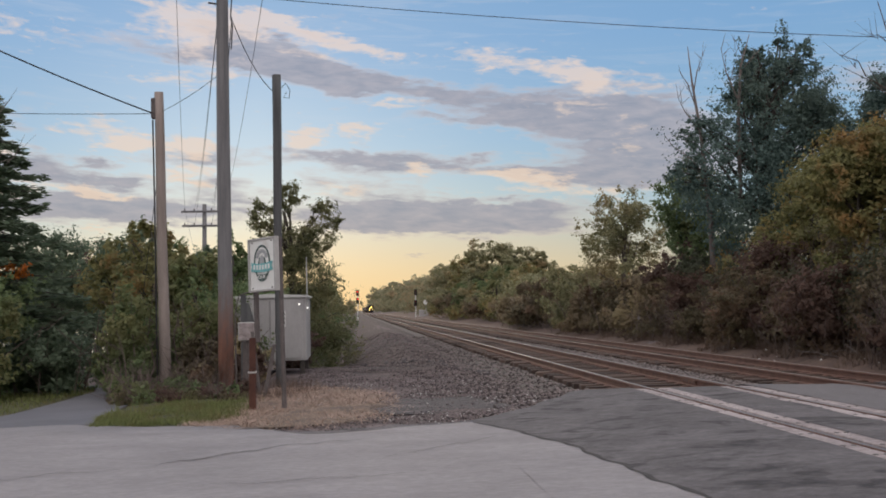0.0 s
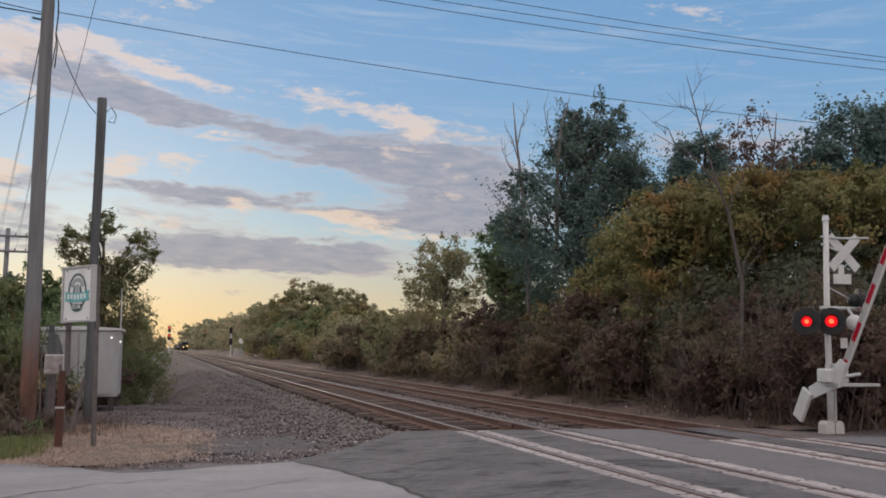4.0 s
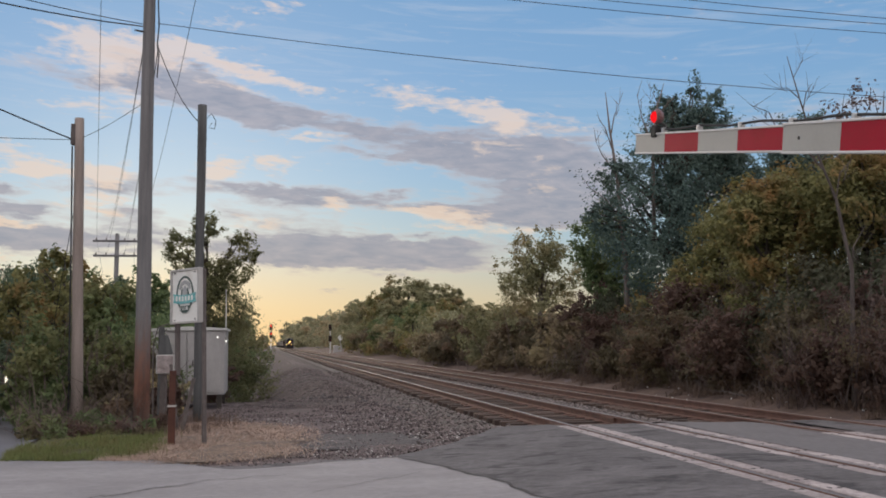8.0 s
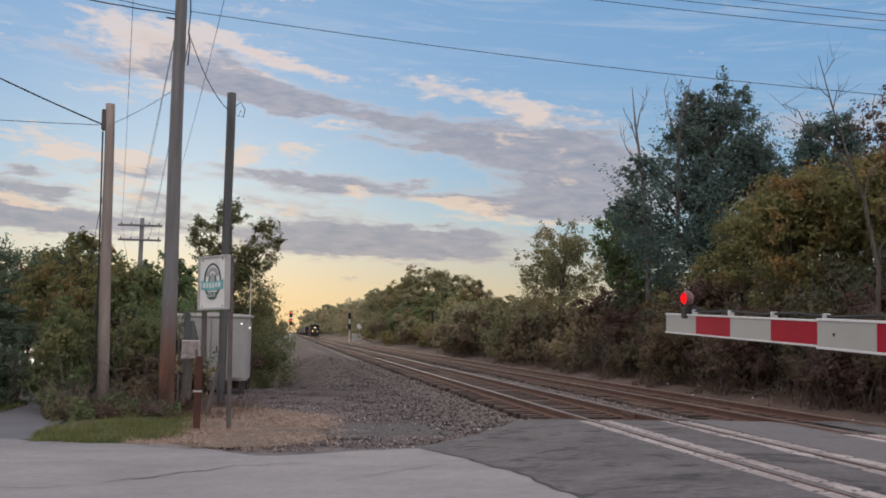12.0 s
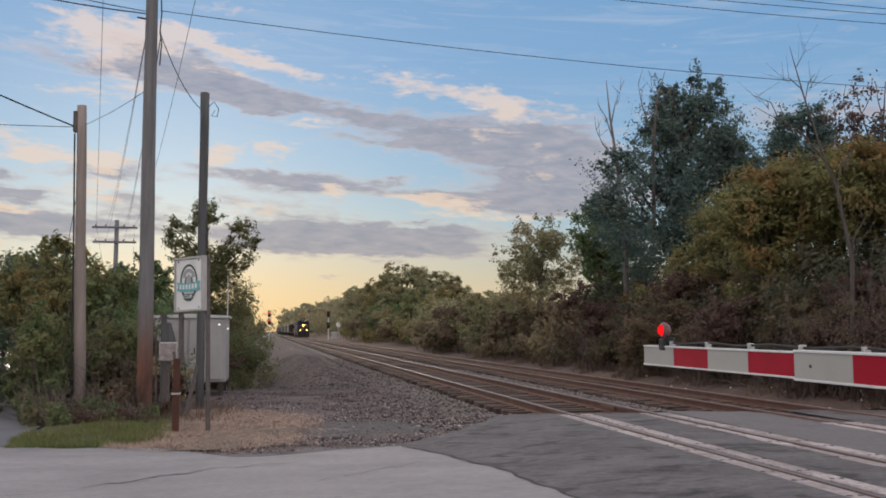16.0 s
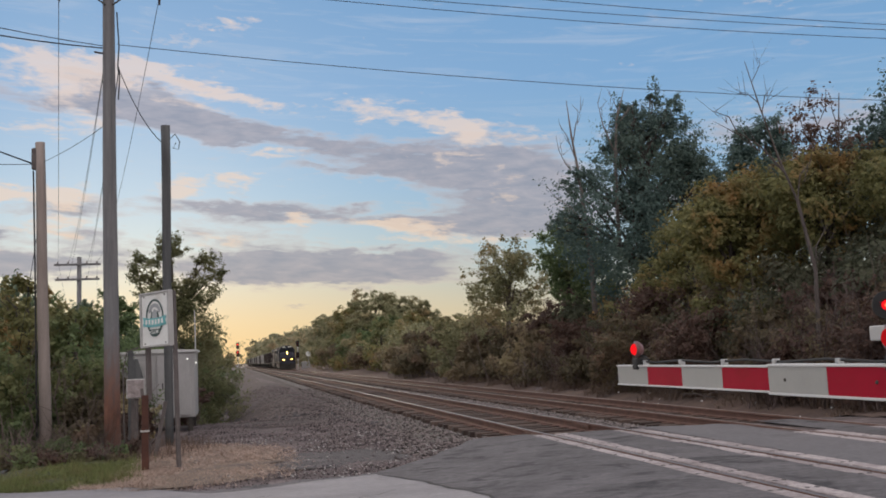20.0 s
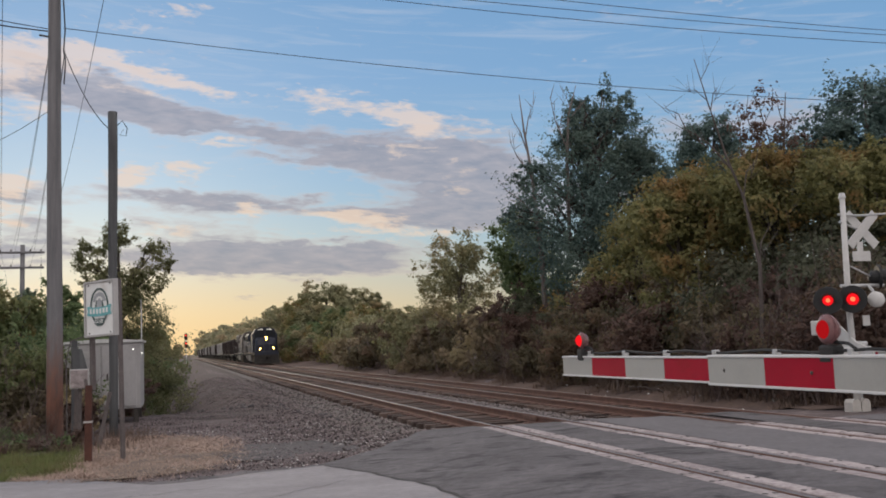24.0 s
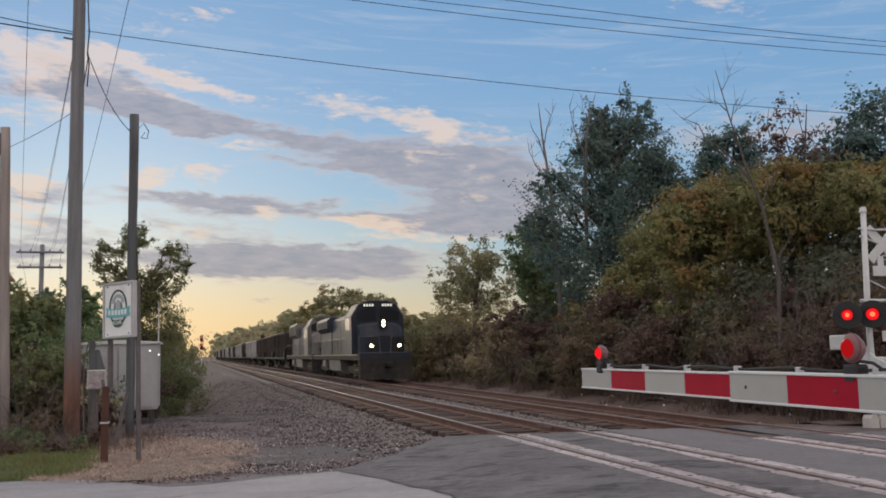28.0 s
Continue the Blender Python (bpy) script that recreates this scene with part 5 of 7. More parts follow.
MAST = thing("crossing_gate", "white crossing mast with crossbuck, red flashers and gate", "crossing gate", (12.6, 15.8, 0.0), "crossing gates")
for x in (-0.10, 0.12):
    part("foundation", Shape().prism([(x - 0.10, -0.2), (x + 0.10, -0.2), (x + 0.095, 0.19), (x + 0.045, 0.25), (x - 0.045, 0.25), (x - 0.095, 0.19)], 1, -0.12, 0.12), CONCRETE, MAST)
part("mast", Shape().tube([(0.02, 0, 0.1), (0.0, 0, 2.2), (0.05, 0, 4.24)], [0.070, 0.060, 0.053], 14), WHITEPAINT, MAST, "", True)
part("finial", Shape().tube([(0.05, 0, 4.2), (0.05, 0, 4.30)], [0.075, 0.05], 12), GALV, MAST)
part("conduit", Shape().tube([(0.16, 0.05, 0.0), (0.17, 0.05, 1.1)], 0.025, 8), GALV, MAST)
for s in (-1, 1):
    m = pose(0.55, 0.12, 3.58, 0, 45 * s, 0)
    part("crossbuck_board", Shape().box(-0.46, 0.46, -0.012 + 0.014 * s, 0.012 + 0.014 * s, -0.095, 0.095, 0.004, 0, m), WHITEPAINT, MAST, "white crossbuck board")
part("bracket", Shape().tube([(-0.08, 0, 3.87), (0.45, 0.08, 3.86), (1.15, 0.12, 3.90)], 0.022, 8), GALV, MAST)
part("bracket", Shape().tube([(-0.06, 0, 3.72), (0.4, 0.1, 3.60)], 0.025, 8), GALV, MAST)
part("track_plate", Shape().box(0.24, 0.66, 0.06, 0.08, 2.94, 3.14, 0.004), WHITEPAINT, MAST, "white plate below the crossbuck")
part("track_plate_stem", Shape().box(0.36, 0.50, 0.062, 0.078, 3.14, 3.33, 0.004), WHITEPAINT, MAST)
part("stay", Shape().tube([(0.05, 0, 2.86), (0.85, 0.1, 2.55)], 0.016, 6), GALV, MAST)
part("flasher_arm", Shape().tube([(-0.15, 0, 2.45), (0.85, 0.0, 2.45)], 0.035, 8), GALV, MAST)
part("flasher_arm", Shape().tube([(-0.60, -0.06, 2.18), (0.65, -0.06, 2.18)], 0.04, 8), BLACKPAINT, MAST)
flasher(MAST, -0.58, -0.14, 2.17, (-0.62, -0.78, 0), True, 0.10, 0.27)
flasher(MAST, -0.06, -0.20, 2.18, (-0.62, -0.78, 0), True, 0.115, 0.27)
flasher(MAST, 0.80, 0.06, 2.62, (0.9, -0.4, 0), False, 0.13, 0.24)
bell = part("bell", Shape().dome((0.44, -0.25, 2.16), 0.16, (-0.5, -0.85, 0.15), 0.75, 18, 5), WHITEPAINT, MAST, "white round bell", True)
part("bell_mount", Shape().tube([(0.44, -0.2, 2.30), (0.44, -0.05, 2.46)], 0.03, 6), GALV, bell)
part("label_plate", Shape().box(0.22, 0.38, -0.10, -0.085, 1.66, 1.86), WHITEPAINT, MAST)
part("machine", Shape().box(-0.16, 0.30, -0.22, 0.18, 0.98, 1.26, 0.03), WHITEPAINT, MAST, "white gate machine housing")
part("tray", Shape().box(-0.10, 0.95, -0.30, 0.02, 0.92, 0.98, 0.01), GALV, MAST)
part("crank", Shape().tube([(0.0, -0.26, 1.10), (0.5, -0.27, 1.16)], 0.035, 8), GALV, MAST)
part("hood", Shape().box(-0.02, 0.24, -0.18, 0.12, 1.26, 1.36, 0.03), GALV, MAST)
FARARM = gate_arm(MAST, 6.4, 0.32, 0.112, 0.13, ((6.15, 0.04), (4.2, 0.05), (1.4, 0.05)))
FARARM.location = (0.05, -0.28, 1.10)
part("counterweight", Shape().box(0.10, 0.19, -1.33, -0.66, 0.40, 0.70, 0.02), WHITEPAINT, FARARM, "white counterweight plate")
part("counterweight_arm", Shape().prism([(-0.80, 0.44), (-0.62, 0.62), (-0.1, 0.24), (0.35, 0.10), (0.35, -0.10), (-0.12, -0.16), (-0.3, 0.02)], 0, 0.05, 0.10), WHITEPAINT, FARARM, "white bracket of the counterweight")

# ---- the train ----
TRAIN = []
CAB = [(-1.55, 1.5), (-1.55, 3.75), (-1.12, 4.45), (-0.55, 4.66), (0.55, 4.66), (1.12, 4.45), (1.55, 3.75), (1.55, 1.5)]


def truck(parent, y, axles, base):
    """A bogie: side frames, bolster and wheels."""
    b = new("truck")
    b.parent = parent
    b.location = (0, y, 0)
    for s in (-1, 1):
        half = base / 2 + 0.45
        part("side_frame", Shape().prism([(-half, 0.62), (-half + 0.25, 0.82), (half - 0.25, 0.82), (half, 0.62), (half - 0.2, 0.48), (0.3, 0.40), (-0.3, 0.40), (-half + 0.2, 0.48)], 0, s * 1.08 - 0.06, s * 1.08 + 0.06), LOCOBLACK, b)
    part("bolster", Shape().box(-1.05, 1.05, -0.25, 0.25, 0.6, 0.9, 0.03), LOCOBLACK, b)
    for i in range(axles):
        yy = -base / 2 + base * i / (axles - 1)
        for s in (-1, 1):
            part("wheel", Shape().tube([(s * 0.68, yy, 0.5), (s * 0.72, yy, 0.5), (s * 0.82, yy, 0.5)], [0.53, 0.5, 0.5], 18), LOCOBLACK, b)
    return b


def locomotive(label, lit, cab_mat):
    L = thing("locomotive", label, "locomotive", (0, 0, 0), "train")
    part("underframe", Shape().box(-1.5, 1.5, 0.75, 21.7, 1.18, 1.5, 0.04), LOCOBLACK, L)
    part("walkway_edge", Shape().box(-1.56, -1.5, 0.9, 21.6, 1.45, 1.52, 0.01), LOCOYELLOW if lit else LOCOGREY, L, "pale walkway edge stripe")
    part("walkway_edge", Shape().box(1.5, 1.56, 0.9, 21.6, 1.42, 1.52, 0.01), LOCOGREY, L)
    part("plow", Shape().prism([(0.62, 0.12), (0.0, 0.12), (0.25, 0.75), (0.35, 1.2), (0.75, 1.2)], 0, -1.5, 1.5), LOCOBLACK, L, "black snow plow below the front")
    part("end_plate", Shape().box(-1.5, 1.5, 0.42, 0.75, 1.1, 1.62, 0.05), LOCOBLUE, L)
    part("coupler", Shape().box(-0.14, 0.14, -0.35, 0.45, 0.78, 1.05, 0.04), LOCOBLACK, L)
    nose = [(1.05, 1.5), (1.0, 2.55), (1.35, 3.22), (2.75, 3.38), (2.75, 1.5)]
    sh = Shape()
    rows = []
    for x, f in ((-1.25, 0.55), (-1.0, 0.15), (-0.55, 0.0), (0.55, 0.0), (1.0, 0.15), (1.25, 0.55)):
        rows.append([(x, min(y + f * (0.9 if y < 2.0 else 0.0), 2.75), z - f * (0.35 if z > 3 else 0.0)) for y, z in nose])
    n = len(nose)
    sh.add([p for r in rows for p in r], [(i * n + k, i * n + (k + 1) % n, (i + 1) * n + (k + 1) % n, (i + 1) * n + k) for i in range(len(rows) - 1) for k in range(n)] + [tuple(range(n)), tuple(range((len(rows) - 1) * n, len(rows) * n))[::-1]])
    part("nose", sh, cab_mat, L, "dark wide nose")
    cab = part("cab", Shape().prism(CAB, 1, 2.75, 5.3), cab_mat, L, "dark blue cab with sloped roof shoulders")
    part("roof_edge", Shape().prism([(x * 1.01, z + 0.02) for x, z in CAB[1:-1]] + [(x * 0.985, z - 0.05) for x, z in CAB[1:-1]][::-1], 1, 2.70, 2.80), LOCOGREY, cab)
    for s in (-1, 1):
        part("windscreen", Shape().prism([(s * 0.12, 3.48), (s * 1.25, 3.44), (s * 1.28, 3.92), (s * 0.95, 4.12), (s * 0.12, 4.16)], 1, 2.715, 2.745), DARKGLASS, cab, "dark windscreen pane")
        part("side_window", Shape().box(s * 1.55 - 0.012, s * 1.55 + 0.012, 3.5, 4.35, 2.95, 3.65, 0.01), DARKGLASS, cab, "dark side window")
        part("side_window", Shape().box(s * 1.55 - 0.012, s * 1.55 + 0.012, 4.45, 4.95, 2.95, 3.65, 0.01), DARKGLASS, cab, "dark side window")
        nb = part("number_board", Shape().box(s * 0.55 - 0.36, s * 0.55 + 0.36, 2.64, 2.72, 4.26, 4.48, 0.01), LOCOBLACK, cab, "black number board")
        for k in range(4):
            x = s * 0.55 - 0.24 + 0.16 * k
            part("figure_bar", Shape().box(x - 0.05, x + 0.05, 2.625, 2.638, 4.30, 4.44), BOARDLIT if lit else LOCOGREY, nb, "lit pale bar in place of a figure")
    part("headlight_case", Shape().box(-0.17, 0.17, 0.98, 1.6, 3.02, 3.46, 0.05), LOCOBLACK, L, "black twin headlight case")
    for z in (3.14, 3.34):
        h = part("headlight", Shape().tube([(0, 0.95, z), (0, 1.0, z)], 0.11, 14), LOCOBLACK, L, "round nose headlight")
        if lit:
            part("bulb", Shape().dome((0, 0.948, z), 0.088, (0, -1, 0), 0.4, 12, 3), LAMPWARM, h, "bright warm white lamp")
    for s in (-1, 1):
        h = part("ditch_light", Shape().tube([(s * 0.80, 0.40, 1.98), (s * 0.80, 0.6, 1.98)], 0.12, 14), LOCOBLACK, L, "round ditch light")
        part("bracket", Shape().box(s * 0.80 - 0.03, s * 0.80 + 0.03, 0.5, 0.6, 1.6, 1.9), LOCOBLACK, h)
        if lit:
            part("bulb", Shape().dome((s * 0.80, 0.395, 1.98), 0.09, (0, -1, 0), 0.4, 12, 3), LAMPWARM, h, "bright warm white lamp")
        for k in range(4):
            part("step", Shape().box(s * 1.45 - 0.22, s * 1.45 + 0.05, 0.75, 1.15, 0.35 + 0.28 * k, 0.39 + 0.28 * k), LOCOYELLOW, L)
        part("handrail", Shape().tube([(s * 1.48, 0.55, 0.7), (s * 1.48, 0.5, 2.5), (s * 0.35, 0.45, 2.5), (s * 0.3, 0.45, 1.6)], 0.02, 6), LOCOGREY, L, "thin front handrail")
        part("handrail", Shape().tube([(s * 1.5, 5.4, 2.5), (s * 1.5, 13, 2.5), (s * 1.5, 21.3, 2.5)], 0.022, 6), LOCOGREY, L)
        for k in range(11):
            y = 5.4 + 1.58 * k
            part("stanchion", Shape().tube([(s * 1.5, y, 1.5), (s * 1.5, y, 2.5)], 0.02, 5), LOCOGREY, L)
        part("sill_tank", Shape().box(s * 1.2 - 0.25, s * 1.2 + 0.25, 15.0, 16.6, 0.7, 1.15, 0.05), LOCOGREY, L)
    part("hood", Shape().prism([(-0.92, 1.5), (-0.92, 3.80), (-0.72, 4.02), (0.72, 4.02), (0.92, 3.80), (0.92, 1.5)], 1, 5.3, 15.2), LOCOBLUE, L, "long dark engine hood")
    for s in (-1, 1):
        for k in range(8):
            y = 5.6 + 1.18 * k
            part("hood_door", Shape().box(s * 0.92 - 0.02, s * 0.92 + 0.02, y, y + 1.08, 1.75, 3.45, 0.008), LOCOBLUE, L)
    part("inverter_cabinet", Shape().box(-1.42, -0.88, 5.35, 7.6, 1.5, 3.55, 0.05), LOCOBLUE, L)
    drop = 0.34 if lit else 0.0
    part("radiator", Shape().prism([(-0.98, 1.5), (-0.98, 3.1), (-1.30, 3.4), (-1.30, 4.26 - drop), (-1.05, 4.48 - drop), (1.05, 4.48 - drop), (1.30, 4.26 - drop), (1.30, 3.4), (0.98, 3.1), (0.98, 1.5)], 1, 15.2, 21.2), cab_mat if lit else LOCOGREY, L, "flared radiator housing")
    for s in (-1, 1):
        part("grille", Shape().box(s * 1.30 - 0.015, s * 1.30 + 0.015, 15.6, 20.8, 3.46, 4.20 - drop, 0.01), LOCOBLACK, L)
    part("exhaust", Shape().box(-0.3, 0.3, 10.2, 11.4, 4.02, 4.28, 0.04), LOCOBLACK, L)
    part("blower", Shape().box(-0.7, 0.7, 6.2, 8.6, 4.02, 4.22, 0.06), LOCOBLUE, L)
    part("horn", Shape().tube([(0.5, 8.9, 4.0), (0.5, 8.9, 4.3), (0.5, 8.6, 4.32)], [0.05, 0.05, 0.09], 8), LOCOGREY, L)
    part("fuel_tank", Shape().prism([(-1.35, 0.5), (-1.4, 1.18), (1.4, 1.18), (1.35, 0.5), (0.9, 0.28), (-0.9, 0.28)], 1, 8.3, 13.6), LOCOGREY, L, "dusty grey fuel tank")
    truck(L, 4.3, 3, 3.8)
    truck(L, 17.6, 3, 3.8)
    return L


def hopper(label, mat):
    """An open hopper car, 15.6 m over its couplers, with ribbed sides and sloped ends."""
    C = thing("hopper_car", label, "freight car", (0, 0, 0), "train")
    w, h0, h1 = 1.5, 1.35, 3.75
    side = [(0.35, 2.25), (0.35, h1), (14.85, h1), (14.85, 2.25), (12.9, h0), (2.3, h0)]
    for s in (-1, 1):
        part("side_sheet", Shape().prism(side, 0, s * w - 0.03, s * w + 0.03), mat, C)
        for k in range(11):
            y = 0.7 + 1.38 * k
            lo = h0 if 2.3 < y < 12.9 else 2.0
            part("rib", Shape().box(s * (w + 0.09) - 0.06, s * (w + 0.09) + 0.06, y - 0.07, y + 0.07, lo, h1 - 0.02), mat, C)
        part("top_rail", Shape().box(s * w - 0.09, s * w + 0.12, 0.3, 14.9, h1, h1 + 0.13, 0.02), mat, C)
        part("sill", Shape().box(s * w - 0.1, s * w + 0.08, 0.3, 14.9, 1.12, 1.34, 0.02), LOCOBLACK, C)
    for y, e in ((0.35, 1), (14.85, -1)):
        part("end_sheet", Shape().prism([(y, 2.25), (y, h1), (y + e * 0.08, h1), (y + e * 2.4, h0), (y + e * 1.95, h0)], 0, -w, w), mat, C)
        part("end_platform", Shape().box(-1.3, 1.3, min(y, y - e * 0.3), max(y, y + e * 1.2), 1.1, 1.25, 0.02), LOCOBLACK, C)
        for x in (-1.3, 1.3):
            part("ladder", Shape().tube([(x, y - e * 0.06, 1.2), (x, y - e * 0.06, h1)], 0.025, 5), mat, C)
        part("coupler", Shape().box(-0.12, 0.12, min(y - e * 0.6, y), max(y - e * 0.6, y), 0.75, 1.0), LOCOBLACK, C)
    part("load", Shape().prism([(-w + 0.05, 3.1), (-0.8, 3.55), (0.8, 3.6), (w - 0.05, 3.1)], 1, 0.6, 14.6), LOCOBLACK, C, "dark heaped load")
    part("chutes", Shape().prism([(-1.2, 1.35), (-0.5, 0.45), (0.5, 0.45), (1.2, 1.35)], 1, 5.0, 10.2), LOCOBLACK, C)
    part("centre_sill", Shape().box(-0.2, 0.2, 0.0, 15.2, 0.85, 1.12), LOCOBLACK, C)
    truck(C, 1.9, 2, 1.75)
    truck(C, 13.3, 2, 1.75)
    return C


lead = locomotive("dark blue freight locomotive with lit headlights on the far track", True, LOCOBLUE)
second = locomotive("grey-sided second locomotive behind the leading one", False, LOCOGREY)
TRAIN += [(lead, 0.0), (second, 22.3)]
brown = hopper("dark brown open hopper car with ribbed sides", CARBROWN)
pale = hopper("pale grey open hopper car with ribbed sides", CARGREY)
TRAIN += [(brown, 44.8), (pale, 92.2)]
for i in range(24):
    if i in (0, 3):
        continue
    TRAIN.append((copy_thing(pale if i in (4, 6, 7, 9, 11, 12, 14, 17, 18, 21) else brown, pose(0, 0, 0)), 44.8 + 15.8 * i))

# ---- plants ----
rng = np.random.default_rng(7)


def unit(v):
    return v / np.linalg.norm(v, axis=1)[:, None]


def leaf_cloud(blobs, count, size, droop=0.0, shell=0.55, clump=0.22, per=48, narrow=0.6, tufty=1.3):
    """Corners of leaves that face outwards from rounded clumps, over ellipsoids (x, y, z, rx, ry, rz, weight)."""
    total = sum(b[6] for b in blobs)
    out = []
    for x, y, z, rx, ry, rz, w in blobs:
        n = max(60, int(count * w / total))
        k = max(8, n // per)
        d = unit(rng.normal(size=(k, 3)))
        r = rng.uniform(shell, 1.0, (k, 1)) ** 0.6 * rng.uniform(0.85, 1.08, (k, 1))
        lobe = np.array([noise.noise(Vector(v) * 1.9 + Vector((x * 0.7, y * 0.3, z))) for v in d])
        r = r * (0.96 + 0.40 * lobe[:, None])
        c = d * r * (rx, ry, rz) + (x, y, z)
        hole = np.array([noise.noise(Vector(v) * 0.75) for v in c])
        full = (hole > -0.26) | (rng.random(k) < 0.3)
        if full.sum() > 3:
            c, d = c[full], d[full]
            k = len(c)
        big = max(clump * 1.25, 1.7 / math.sqrt(k)) * (rx * ry * rz) ** (1 / 3) * rng.uniform(0.45, 1.4, (k, 1))
        i = rng.integers(0, k, n)
        e = unit(rng.normal(size=(n, 3)) + d[i] * 0.8 + (0, 0, 0.3))
        spray = unit(d * (1, 1, 0.5) + (0, 0, 0.5) + rng.normal(size=(k, 3)) * 0.4)
        tuft = (rng.random((n, 1)) < 0.3) * rng.uniform(0.0, 1.15, (n, 1))
        p = c[i] + e * big[i] * rng.uniform(0.35, 1.08, (n, 1)) * (1, 1, 0.72) * (1 - 0.5 * tuft) + spray[i] * big[i] * tuft * tufty
        p[:, 2] -= droop * rng.random(n)
        face = unit(e * 0.75 + d[i] * 0.35 + (0, 0, 0.25) + rng.normal(size=(n, 3)) * 0.42)
        a = unit(np.cross(face, rng.normal(size=(n, 3))))
        b = np.cross(face, a)
        s = size * rng.uniform(0.6, 1.25, (n, 1))
        q = np.stack([p - a * s, p + b * s * narrow, p + a * s, p - b * s * narrow], 1)
        out.append(q.reshape(-1, 3))
    return np.concatenate(out)


def limbs(sh, base, tips, r0, wiggle=0.12, n=5):
    """Branches from a point towards the tips, tapering."""
    for tip in tips:
        a, b = Vector(base), Vector(tip)
        pts, rad = [], []
        for i in range(n + 1):
            u = i / n
            p = a.lerp(b, u)
            k = wiggle * (b - a).length * math.sin(math.pi * u)
            pts.append(p + Vector((rng.normal() * k * 0.5, rng.normal() * k * 0.5, k * 0.6)))
            rad.append(r0 * (1 - 0.82 * u))
        sh.tube(pts, rad, 6, cap=False)


def tree(label, x, y, blobs, count, size, leaf, bark=BARK, trunk=0.16, top=None, name="tree", category="tree", clump=0.22, shell=0.45, group="lineside trees", kind=""):
    """Blobs are (x, y, z, rx, ry, rz, weight) from the foot of the tree."""
    if y < 60:
        count, size = int(count * 1.75), size * 0.72
    z = float(ground_z(x, y)) - 0.05
    t = thing(name, label, category, (x, y, z), group, kind)
    h = top if top else max(b[2] + b[5] * 0.5 for b in blobs)
    sh = Shape()
    bend = rng.normal(size=2) * 0.04 * h
    sh.tube([(0, 0, -0.3), (bend[0] * 0.2, bend[1] * 0.2, h * 0.3), (bend[0] * 0.6, bend[1] * 0.6, h * 0.65), (bend[0], bend[1], h)], [trunk * 1.25, trunk, trunk * 0.6, trunk * 0.12], 9)
    for b in blobs:
        u = min(0.8, max(0.18, (b[2] - b[5] * 0.4) / h * 0.75))
        base = (bend[0] * u, bend[1] * u, h * u)
        tips = []
        for k in range(4):
            d = rng.normal(size=3)
            d /= np.linalg.norm(d)
            tips.append((b[0] + d[0] * b[3] * 0.85, b[1] + d[1] * b[4] * 0.85, b[2] + abs(d[2]) * b[5] * 0.8))
        limbs(sh, base, tips, trunk * 0.42)
    part("trunk", sh, bark, t, "", True)
    ob = new("crown", quads_mesh("crown", leaf_cloud(blobs, count, size, 0.0, shell, clump, tufty=1.3 if y < 60 else 0.3), leaf))
    ob.parent = t
    return t


def bush(label, x, y, w, h, count, size, leaf, stems=10, depth=None, group="lineside brush", stem_mat=STEM, overtop=0.0, rad=0.022):
    if y < 60:
        count, size = int(count * 1.5), size * 0.76
    z = float(ground_z(x, y)) - 0.03
    t = thing("bush", label, "bush", (x, y, z), group)
    d = depth or w
    sh = Shape()
    for k in range(stems):
        bx, by = rng.uniform(-0.5, 0.5) * w, rng.uniform(-0.5, 0.5) * d
        tx, ty = bx + rng.normal() * 0.25 * w, by + rng.normal() * 0.25 * d
        hh = h * rng.uniform(0.55, 1.0 + overtop)
        mid = ((bx + tx) / 2 + rng.normal() * 0.2, (by + ty) / 2 + rng.normal() * 0.2, hh * 0.55)
        rs = rad * rng.uniform(0.4, 1.2)
        sh.tube([(bx, by, -0.1), mid, (tx, ty, hh)], [rs, rs * 0.7, rs * 0.22], 5, cap=False)
        for j in range(3):
            u = rng.uniform(0.4, 0.9)
            p = Vector((bx, by, 0)).lerp(Vector((tx, ty, hh)), u)
            sh.tube([p, p + Vector((rng.normal() * 0.35, rng.normal() * 0.35, rng.uniform(0.2, 0.7)))], [rs * 0.45, rs * 0.15], 4, cap=False)
    tagged(part("branchwork", sh, stem_mat, t, "", False), kind="stuff")
    blobs = []
    for k in range(6):
        s = rng.uniform(0.28, 0.5)
        blobs.append((rng.uniform(-0.42, 0.42) * w, rng.uniform(-0.42, 0.42) * d, h * rng.uniform(0.28, 0.82), s * w * 0.75, s * d * 0.75, h * rng.uniform(0.16, 0.3), s))
    blobs.append((0, 0, h * 0.25, w * 0.5, d * 0.5, h * 0.25, 0.6))
    ob = new("foliage", quads_mesh("foliage", leaf_cloud(blobs, count, size, 0, 0.3, 0.3, tufty=1.3 if y < 42 else 0.4), leaf))
    ob.parent = t
    return t


